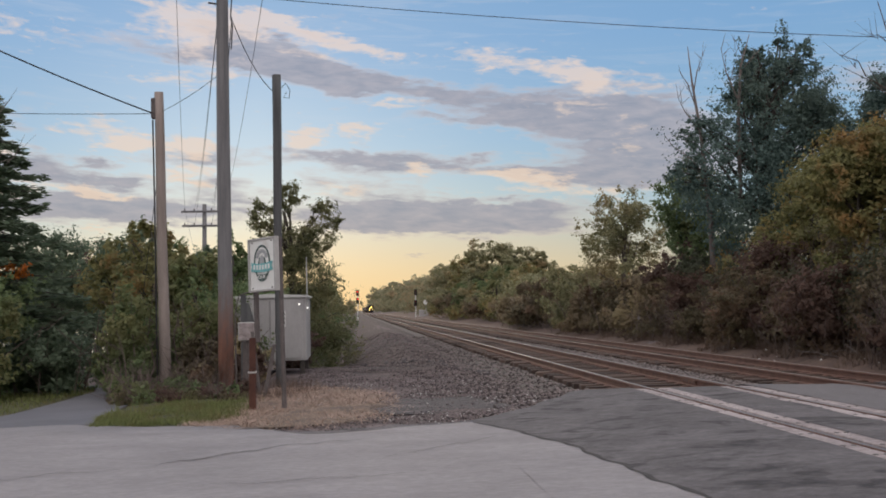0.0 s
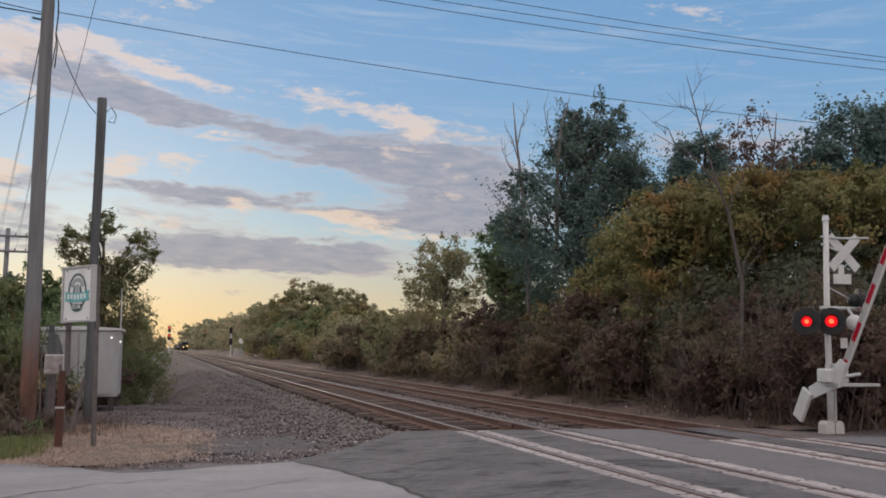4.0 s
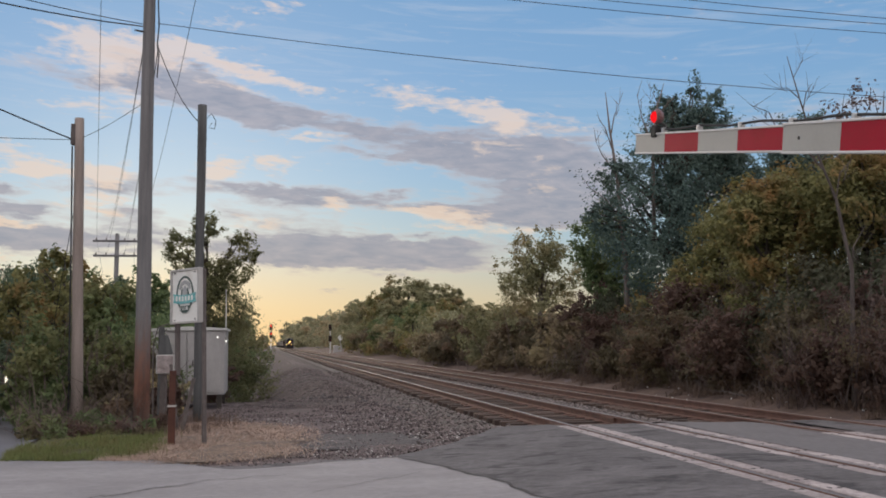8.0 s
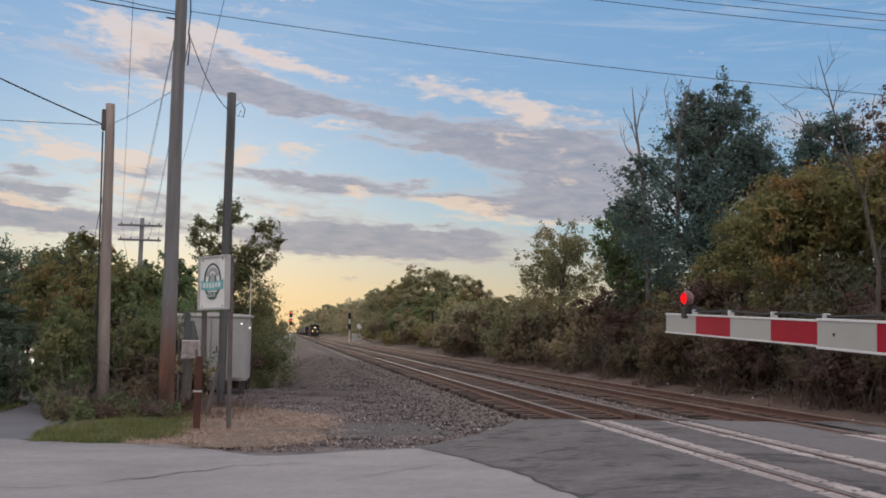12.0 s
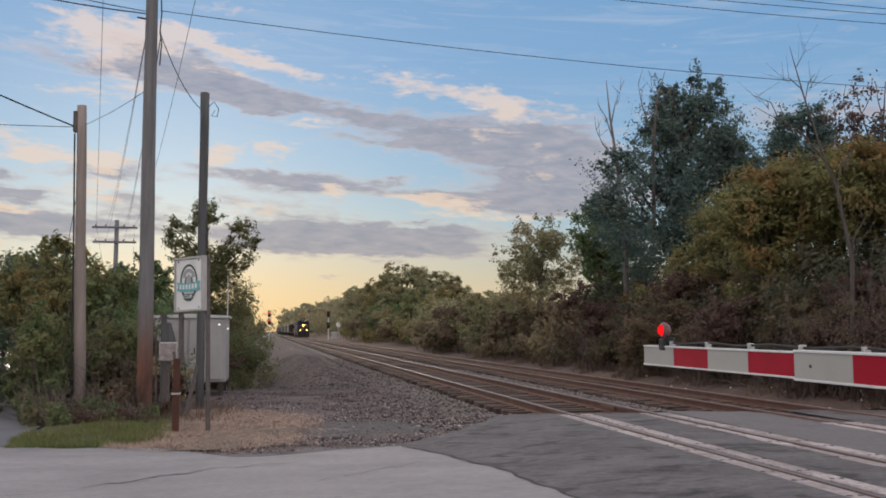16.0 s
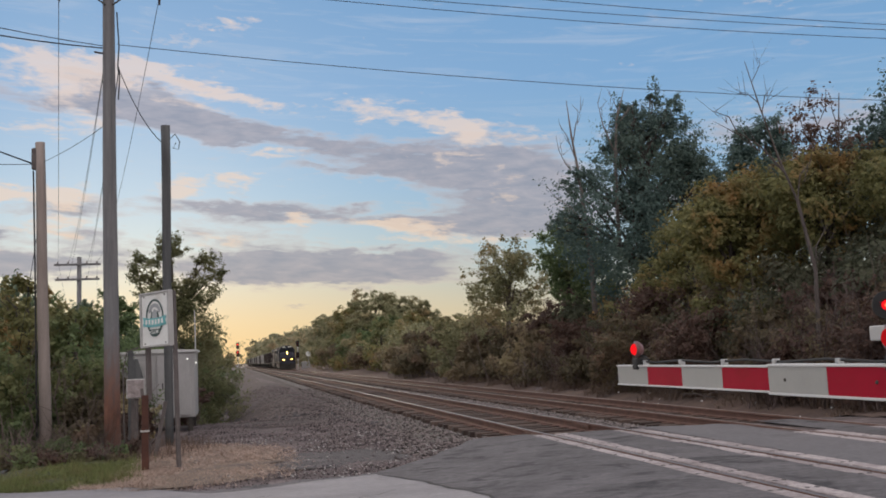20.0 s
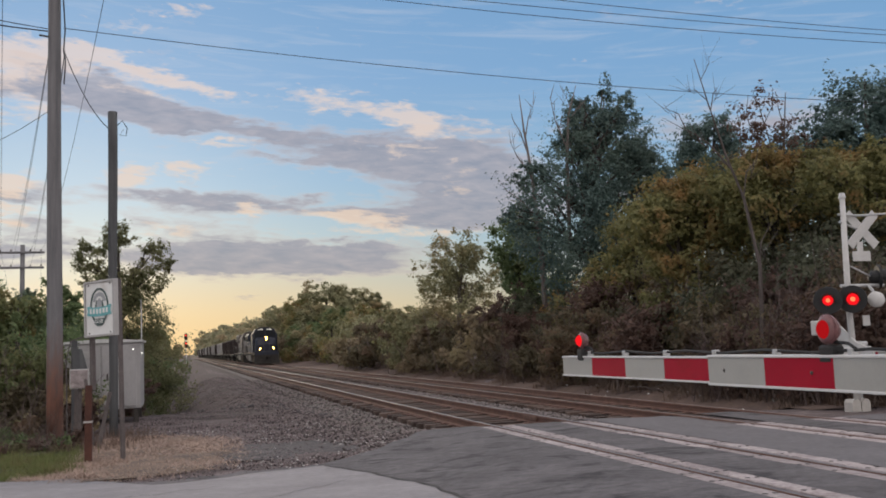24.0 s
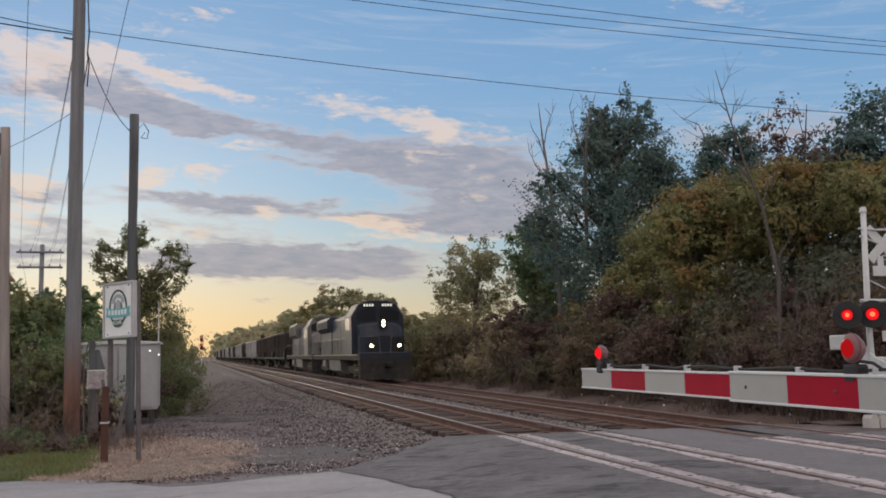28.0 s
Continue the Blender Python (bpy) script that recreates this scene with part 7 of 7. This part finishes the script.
# lane side
def conifer(label, x, y, h, r, levels, boughs, needles, size, leaf, trunk=0.16, group="roadside trees"):
    """A conifer with whorls of drooping boughs, each a flat spray of needles."""
    t = thing("tree", label, "tree", (x, y, float(ground_z(x, y)) - 0.05), group)
    sh = Shape().tube([(0, 0, -0.3), (0.03, 0, h * 0.5), (0, 0, h)], [trunk, trunk * 0.6, 0.012], 8)
    out = []
    for k in range(levels):
        u = k / (levels - 1)
        z = h * (0.08 + 0.90 * u)
        for j in range(boughs):
            w = 2 * math.pi * (j + rng.random()) / boughs
            l = r * (1 - u) ** 0.75 * rng.uniform(0.65, 1.1) + 0.15
            rise = rng.uniform(0.02, 0.30)
            d, side = np.array((math.cos(w), math.sin(w), 0.0)), np.array((-math.sin(w), math.cos(w), 0.0))
            at = lambda v: d * l * v + np.array((0, 0, z + l * (rise * v - 0.30 * v * v + 0.12 * v ** 4)))
            sh.tube([at(0.0), at(0.5), at(1.0)], [trunk * 0.16 * (1.1 - u), trunk * 0.09, 0.004], 5, cap=False)
            n = max(12, int(needles * l / r))
            v = rng.uniform(0.12, 1.0, n)
            c = np.stack([at(q) for q in v]) + side * (rng.normal(size=n) * 0.23 * l * (1.05 - v))[:, None] + rng.normal(size=(n, 3)) * 0.035
            c[:, 2] -= 0.10 * rng.random(n)
            a = unit(d + side * rng.normal(size=n)[:, None] * 0.7 + rng.normal(size=(n, 3)) * 0.25)
            b = unit(np.cross(a, rng.normal(size=(n, 3)) * 0.5 + (0, 0, 1)))
            s = size * rng.uniform(0.6, 1.3, (n, 1))
            out.append(np.stack([c - a * s, c + b * s * 0.3, c + a * s, c - b * s * 0.3], 1).reshape(-1, 3))
    part("trunk", sh, BARK, t, "", True)
    ob = new("crown", quads_mesh("crown", np.concatenate(out), leaf))
    ob.parent = t
    return t


conifer("dark green conifer beside the lane", -9.0, 24.0, 8.4, 3.1, 26, 11, 330, 0.115, LEAF_PINE)
bush("green hedge along the lane", -8.0, 20.5, 2.0, 2.6, 5000, 0.075, LEAF_GREEN, 8, 3.0, group="roadside shrubs")
bush("green hedge along the lane", -8.9, 26.5, 2.0, 1.7, 4200, 0.085, LEAF_GREEN, 8, 3.0, group="roadside shrubs")
tree("autumn tree with bare lower trunk beside the lane", -7.6, 32.0, [(0, 0, 3.6, 1.3, 1.2, 0.7, 1.0), (0.3, 0, 4.5, 1.1, 1.0, 0.7, 0.8), (0.9, -0.4, 2.9, 0.9, 0.9, 0.6, 0.5)], 5200, 0.095, LEAF_AUTUMN, trunk=0.09, top=5.0, group="roadside trees")
tree("dark pine behind the lane", -12.6, 42.0, [(0, 0, 5.6, 1.5, 1.5, 1.4, 0.8), (0.4, 0, 4.3, 1.9, 1.8, 0.9, 0.8)], 7650, 0.099, LEAF_PINE, trunk=0.15, top=6.6, group="roadside trees")
tree("slender brown tree behind the lane", -10.0, 41.0, [(0, 0, 4.6, 1.4, 1.4, 1.3, 0.8), (0.4, 0, 3.6, 1.2, 1.2, 0.7, 0.4)], 3400, 0.099, LEAF_RUST, trunk=0.12, top=6.0, group="roadside trees")
tree("slender sapling with a sprig of orange leaves", -7.9, 22.8, [(0.1, 0, 3.0, 0.55, 0.4, 0.16, 1.0), (-0.5, 0, 3.1, 0.5, 0.4, 0.2, 0.8)], 714, 0.053, LEAF_ORANGE, trunk=0.03, top=3.2, group="roadside trees")
bare("bare twigs above the conifer", -8.6, 22.5, [(0, 0, 0), (0.1, 0, 3), (0.2, 0, 5.5), (0.35, 0, 7.4)], [0.06, 0.05, 0.03, 0.008], [((0.2, 0, 5.6), (0.9, 0, 6.9), 0.02), ((0.25, 0, 6.2), (-0.4, 0, 7.3), 0.02), ((0.15, 0, 4.8), (1.1, 0, 5.6), 0.02)])


# ---- grass, straw, stones ----
def blades(n, xs, ys, inside, h, lean, width):
    x, y = rng.uniform(*xs, n), rng.uniform(*ys, n)
    keep = inside(x, y)
    x, y = x[keep], y[keep]
    n = len(x)
    z = ground_z(x, y)
    hh = h * rng.uniform(0.4, 1.3, n)
    a = rng.uniform(0, 2 * np.pi, n)
    l = lean * rng.uniform(0.2, 1.4, n)
    w = width * rng.uniform(0.6, 1.3, n)
    p = np.stack([x, y, z], 1)
    side = np.stack([np.cos(a + 1.57), np.sin(a + 1.57), np.zeros(n)], 1) * w[:, None]
    tip = p + np.stack([np.cos(a) * l, np.sin(a) * l, hh], 1)
    return np.stack([p - side, p + side, tip], 1).reshape(-1, 3)


def stuff(name, label, verts, mat, per):
    tagged(new(name, quads_mesh(name, verts, mat, per)), label, name.replace("_", " "), "", "stuff")


def in_verge(x, y):
    right = np.interp(y, [13.9, 14.6, 17, 19.6], [-2.3, -1.75, -1.6, -2.0])
    left = np.interp(y, [p[0] for p in LANE_R], [p[1] for p in LANE_R])
    back = 17.0 + 0.6 * np.sin(2.1 * x) + 0.4 * np.sin(5.7 * x) + 0.4 * rng.normal(size=len(x))
    return (x < right + rng.normal(size=len(x)) * 0.14) & (x > left) & (y > 14.15) & (y < back)


def in_straw(x, y):
    right = np.interp(y, [13.3, 14, 16.5, 18.5, 20.2], [-0.7, 0.25, 0.75, 0.6, -0.6])
    left = np.interp(y, [13.3, 14, 16, 20.2], [-1.3, -2.2, -1.7, -1.4])
    return (x < right + rng.normal(size=len(x)) * 0.35) & (x > left - rng.random(len(x)) * 0.25)


stuff("grass", "short green grass blades on the verge", blades(60000, (-5, -1.3), (13.9, 19), lambda x, y: in_verge(x, y) & (rng.random(len(x)) < 0.62 + 0.3 * np.sin(3.1 * x + 1.7 * y) + 0.25 * np.sin(5.3 * y - 2.3 * x)), 0.085, 0.08, 0.006), BLADE, 3)
stuff("grass", "taller grass tufts on the verge", blades(5000, (-5, -1.3), (13.9, 19.5), lambda x, y: in_verge(x, y) & (np.sin(5 * x + 2 * y) + np.sin(3 * y - 4 * x) > 0.7), 0.26, 0.14, 0.007), BLADE, 3)
stuff("grass", "mown grass blades along the lane", blades(16000, (-12, -5.8), (15, 32), lambda x, y: x < np.interp(y, [p[0] for p in LANE_L], [p[1] for p in LANE_L]) - 0.05, 0.12, 0.06, 0.012), BLADE, 3)
stuff("straw", "loose dry straw and cut stalks", blades(26000, (-2.3, 1.0), (13.2, 20.3), in_straw, 0.05, 0.14, 0.007), STRAW, 3)
stuff("straw", "longer pale stalks lying over the straw", blades(2600, (-2.3, 1.4), (13.2, 20.3), in_straw, 0.04, 0.34, 0.006), STRAW, 3)
stuff("weeds", "thin dry weeds at the foot of the posts", blades(3000, (-2.2, 0.4), (17.6, 21.6), lambda x, y: rng.random(len(x)) < np.clip(0.9 - np.abs(x + 1.2 - 0.3 * np.sin(2 * y)), 0, 1), 0.2, 0.16, 0.005), DEADGRASS, 3)
stuff("dead_grass", "dead grass tufts at the brush foot", blades(26000, (12.2, 14.6), (16.5, 60), lambda x, y: x > 13.0 + 0.4 * np.sin(y * 1.3) + 0.3 * np.sin(y * 3.7), 0.20, 0.2, 0.011), DEADGRASS, 3)
stuff("dead_stalks", "pale dead stalks leaning before the brush", blades(700, (12.8, 13.8), (16.3, 40), lambda x, y: x > 12.9, 0.6, 0.6, 0.008), DEADGRASS, 3)


def stones(n, xs, ys, inside, size, height_at):
    """Loose angular stones, eight faces each."""
    x, y = rng.uniform(*xs, n), rng.uniform(*ys, n)
    keep = inside(x, y)
    x, y = x[keep], y[keep]
    n = len(x)
    c = np.stack([x, y, height_at(x, y)], 1)
    s = size * rng.uniform(0.5, 1.5, (n, 1))
    axes = np.array([(1, 0, 0), (0, 1, 0), (-1, 0, 0), (0, -1, 0), (0, 0, 1), (0, 0, -1)], float)
    v = axes[None] + rng.normal(size=(n, 6, 3)) * 0.28
    a = rng.uniform(0, 6.28, n)
    ca, sa = np.cos(a)[:, None], np.sin(a)[:, None]
    v = np.stack([v[..., 0] * ca - v[..., 1] * sa, v[..., 0] * sa + v[..., 1] * ca, v[..., 2] * 0.7], -1) * s[:, :, None] + c[:, None]
    f = np.array([(0, 1, 4), (1, 2, 4), (2, 3, 4), (3, 0, 4), (1, 0, 5), (2, 1, 5), (3, 2, 5), (0, 3, 5)])
    idx = (f[None] + (np.arange(n) * 6)[:, None, None]).reshape(-1, 3)
    me = bpy.data.meshes.new("stones")
    me.vertices.add(n * 6)
    me.vertices.foreach_set("co", v.astype(np.float32).ravel())
    me.loops.add(len(idx) * 3)
    me.loops.foreach_set("vertex_index", idx.astype(np.int32).ravel())
    me.polygons.add(len(idx))
    me.polygons.foreach_set("loop_start", np.arange(0, len(idx) * 3, 3, dtype=np.int32))
    me.polygons.foreach_set("loop_total", np.full(len(idx), 3, np.int32))
    me.materials.append(STONE)
    me.update(calc_edges=True)
    return me


for i in range(11):
    bush("low brown weeds at the back of the verge", -4.05 + 0.22 * i, 18.4 + 0.5 * math.sin(2.7 * i), 0.5, 0.26 + 0.1 * math.sin(4 * i), 500, 0.045, (LEAF_BRUSH, LEAF_RUST, LEAF_GREEN)[i % 3], 6, group="roadside shrubs", rad=0.008)
# fallen sticks in front of the brush
for i in range(16):
    x, y = 13.0 + 0.9 * rng.random(), 19.5 + 9.0 * rng.random()
    t = thing("fallen_branch", "pale dead branch lying before the brush", "branch", (x, y, float(ground_z(x, y)) + 0.02), "fallen branches")
    a, l = rng.uniform(0, 6.28), rng.uniform(0.5, 1.3)
    tip = Vector((math.cos(a) * l, math.sin(a) * l, rng.uniform(0.1, 0.55)))
    part("stick", Shape().tube([(0, 0, 0), tip * 0.5 + Vector((0, 0, 0.06)), tip], [0.018, 0.013, 0.006], 5), BARKGREY, t)
    part("twig", Shape().tube([tip * 0.55, tip * 0.8 + Vector((0.1, 0.05, 0.22))], [0.009, 0.004], 4), BARKGREY, t)

bed_x, bed_h = [p[0] for p in BED], [p[1] for p in BED]
def bed_at(x, y):
    return np.interp(x, bed_x, bed_h) + 0.005


def free_of_track(x, y):
    near, far = np.abs(x - CAR_TRACK), np.abs(x - FAR_TRACK)
    keep = rng.random(len(x)) < np.clip(45 / (y + 5), 0, 1)
    on = ((near < 1.36) | (far < 1.36)) & (rng.random(len(x)) < 0.9)
    return keep & ~on & ((y > 17.9) | (x < 4.5))


tagged(new("ballast_stones", stones(34000, (3.3, 12.6), (17.7, 62), free_of_track, 0.032, bed_at)), "grey crushed ballast stones round the sleepers", "ballast stones", "", "stuff")


tagged(new("ballast_stones", stones(15000, (7.25, 9.05), (17.5, 44), lambda x, y: rng.random(len(x)) < np.clip(34 / (y + 8), 0, 1), 0.031, lambda x, y: bed_at(x, y) + 0.02)), "pale grey ballast stones between the tracks", "ballast stones", "", "stuff")


def in_yard(x, y):
    edge = np.interp(y, [p[0] for p in APRON_LEFT], [p[1] for p in APRON_LEFT])
    front = np.interp(x, [p[0] for p in ROAD_EDGE], [p[1] for p in ROAD_EDGE])
    clump = np.array([noise.noise(Vector((a * 0.7, b * 0.7, 2.0))) for a, b in zip(x, y)])
    return (y > front + 0.05) & ((x < edge) | (y > 17.8)) & (x > -1.2) & (rng.random(len(x)) < 0.5 + 0.9 * clump + 0.3 * step(1.5, 4.0, x)) & ((np.hypot((x - 1.45) / 1.15, (y - 15.9) / 1.3) > 1) | (rng.random(len(x)) < 0.75)) & (rng.random(len(x)) < np.clip(22 / (y + 3), 0, 1))


gravel = new("gravel", stones(120000, (-1.2, 4.4), (12.6, 70), in_yard, 0.0145, lambda x, y: ground_z(x, y) + 0.004))
gravel.data.materials[0] = GRAVEL
tagged(gravel, "loose dark gravel between road and track", "gravel", "", "stuff")
coarse = new("coarse_gravel", stones(9000, (1.6, 4.5), (13.6, 40), lambda x, y: in_yard(x, y) & (rng.random(len(x)) < 0.25 + 0.75 * step(2.0, 3.6, x)), 0.030, lambda x, y: ground_z(x, y) + 0.008))
tagged(coarse, "coarse grey stones spilled from the track bed", "gravel", "", "stuff")
pale = new("pale_stones", stones(2600, (-0.9, 3.4), (12.75, 22), lambda x, y: in_yard(x, y) & (np.sin(2.1 * x + 1.3 * y) + np.sin(3.7 * y - 1.1 * x) > -0.2), 0.013, lambda x, y: ground_z(x, y) + 0.012))
pale.data.materials[0] = STONEPALE
tagged(pale, "scattered pale chips among the dark gravel", "stone chips", "", "stuff")
lumps = new("rubble", stones(260, (0.4, 4.2), (24, 34), lambda x, y: np.abs(y - 28 - 2.0 * np.sin(x * 1.3)) < 2.2 * rng.random(len(x)), 0.085, lambda x, y: ground_z(x, y)))
lumps.data.materials[0] = CRUMB
tagged(lumps, "dark lumps of spoil on the bank beside the track", "rubble", "", "stuff")
tagged(new("litter_scraps", stones(20, (11.9, 13.6), (17.5, 32), lambda x, y: x > 0, 0.05, lambda x, y: ground_z(x, y) + 0.02)), "few pale scraps of litter by the track", "litter", "", "stuff").data.materials[0] = SIGNWHITE

# ---- sleepers and crossing panels, piece by piece ----
def sleepers(parent, first, count):
    base = Shape().box(-1.3, 1.3, -0.115, 0.115, -0.32, -0.172, 0.012)
    me = mesh_of("sleeper", base, TIE)
    plate = mesh_of("tie_plate", Shape().box(-0.19, 0.19, -0.09, 0.09, -0.173, -0.158, 0.004), RAIL_SIDE)
    for k in range(count):
        y = first + 0.51 * k
        ob = new("sleeper", me)
        ob.parent = parent
        ob.matrix_basis = pose(rng.normal() * 0.04, y + rng.normal() * 0.015, rng.normal() * 0.006, 0, 0, rng.normal() * 0.8)
        if k < 40:
            for s in (-1, 1):
                pl = new("tie_plate", plate)
                pl.parent = ob
                pl.location = (s * GAUGE / 2, 0, 0)
    far = Shape()
    for k in range(count, 700):
        y = first + 0.51 * k
        far.box(-1.3, 1.3, y - 0.115, y + 0.115, -0.3, -0.172)
    tagged(part("distant_sleeper", far, TIE, parent, "dark sleepers running into the distance"), kind="stuff")


def rail_joint(parent, side, y):
    """A pair of bolted bars that hold two rail ends together."""
    c = side * GAUGE / 2
    for s in (-1, 1):
        bar = part("joint_bar", Shape().box(c + s * 0.030 - 0.012, c + s * 0.030 + 0.012, y - 0.38, y + 0.38, -0.135, -0.045, 0.006), RAIL_SIDE, parent, "bolted rust-brown joint bar")
        for k in range(4):
            part("bolt", Shape().dome((c + s * 0.042, y - 0.27 + 0.18 * k, -0.09), 0.018, (s, 0, 0), 0.7, 8, 2), BOLT, bar)


for side, y in ((-1, 17.3), (1, 18.6)):
    rail_joint(TRACK_NEAR, side, y)
sleepers(TRACK_NEAR, 16.52, 133)
sleepers(TRACK_FAR, 17.75, 130)


def panels(parent, offsets, width, length, y_end, mat):
    """Pale timber-like panels each side of the rails, with bolt holes."""
    sh = Shape().box(-width / 2, width / 2, 0.004, length - 0.004, -0.16, 0.0, 0.01)
    me = mesh_of("crossing_panel", sh, mat)
    bolt = mesh_of("bolt", Shape().tube([(0, 0, -0.002), (0, 0, 0.004)], 0.028, 8), BOLT)
    for x in offsets:
        y = y_end - length
        while y > -8:
            ob = new("crossing_panel", me)
            ob.parent = parent
            ob.matrix_basis = pose(x, y, -0.004 + rng.normal() * 0.003, 0, 0, rng.normal() * 0.06)
            for b in (0.3, length / 2, length - 0.3):
                for s in (-0.25, 0.25):
                    if (b + s * 3) % 0.9 < 0.5:
                        bo = new("bolt", bolt)
                        bo.parent = ob
                        bo.location = (width * s, b, 0.0)
            y -= length


H = GAUGE / 2
panels(TRACK_NEAR, (-H - 0.195, -H + 0.225, H - 0.225, H + 0.195), 0.22, 2.44, 16.4, PANEL)
panels(TRACK_FAR, (-H - 0.215, -H + 0.23, H - 0.23, H + 0.215), 0.24, 2.44, 14.6, PANEL)


# ---- moving things ----
def motions():
    # front of the train along the far track
    front = [(0.0, 573.0), (3.0, 516.0), (6.0, 458.0), (11.0, 356.0), (14.0, 292.0), (16.0, 251.5), (18.0, 217.0), (20.0, 184.3), (22.0, 152.2), (24.0, 118.8), (25.5, 93.0), (26.5, 76.6), (27.5, 60.2), (28.0, 52.0)]
    for car, back in TRAIN:
        walk(car, [(t, pose(FAR_TRACK, y + back, FAR_TOP)) for t, y in front])
    # both gates come down; angles over the level, in degrees
    drop = [(0.0, 84), (1.0, 80), (2.0, 70), (3.0, 56), (4.0, 41), (5.0, 29), (5.5, 24.5), (6.0, 20.9), (6.5, 17.9), (7.0, 15.3), (7.5, 13.2), (8.0, 11.15), (8.5, 9.6), (9.0, 8.05),
            (9.5, 6.7), (10.0, 5.55), (10.5, 4.45), (11.0, 3.5), (11.5, 2.75), (12.0, 2.1), (12.5, 1.6), (13.5, 0.9), (14.5, 0.45), (16.0, 0.15), (18.0, 0.0), (28.0, 0.0)]
    walk(ARM, [(t, pose(0, 0, 1.455, a, 0, 0)) for t, a in drop])
    walk(FARARM, [(t, pose(0.05, -0.28, 1.10, a, 0, 180)) for t, a in [(t, min(86, a * 1.45)) for t, a in drop]])


motions()
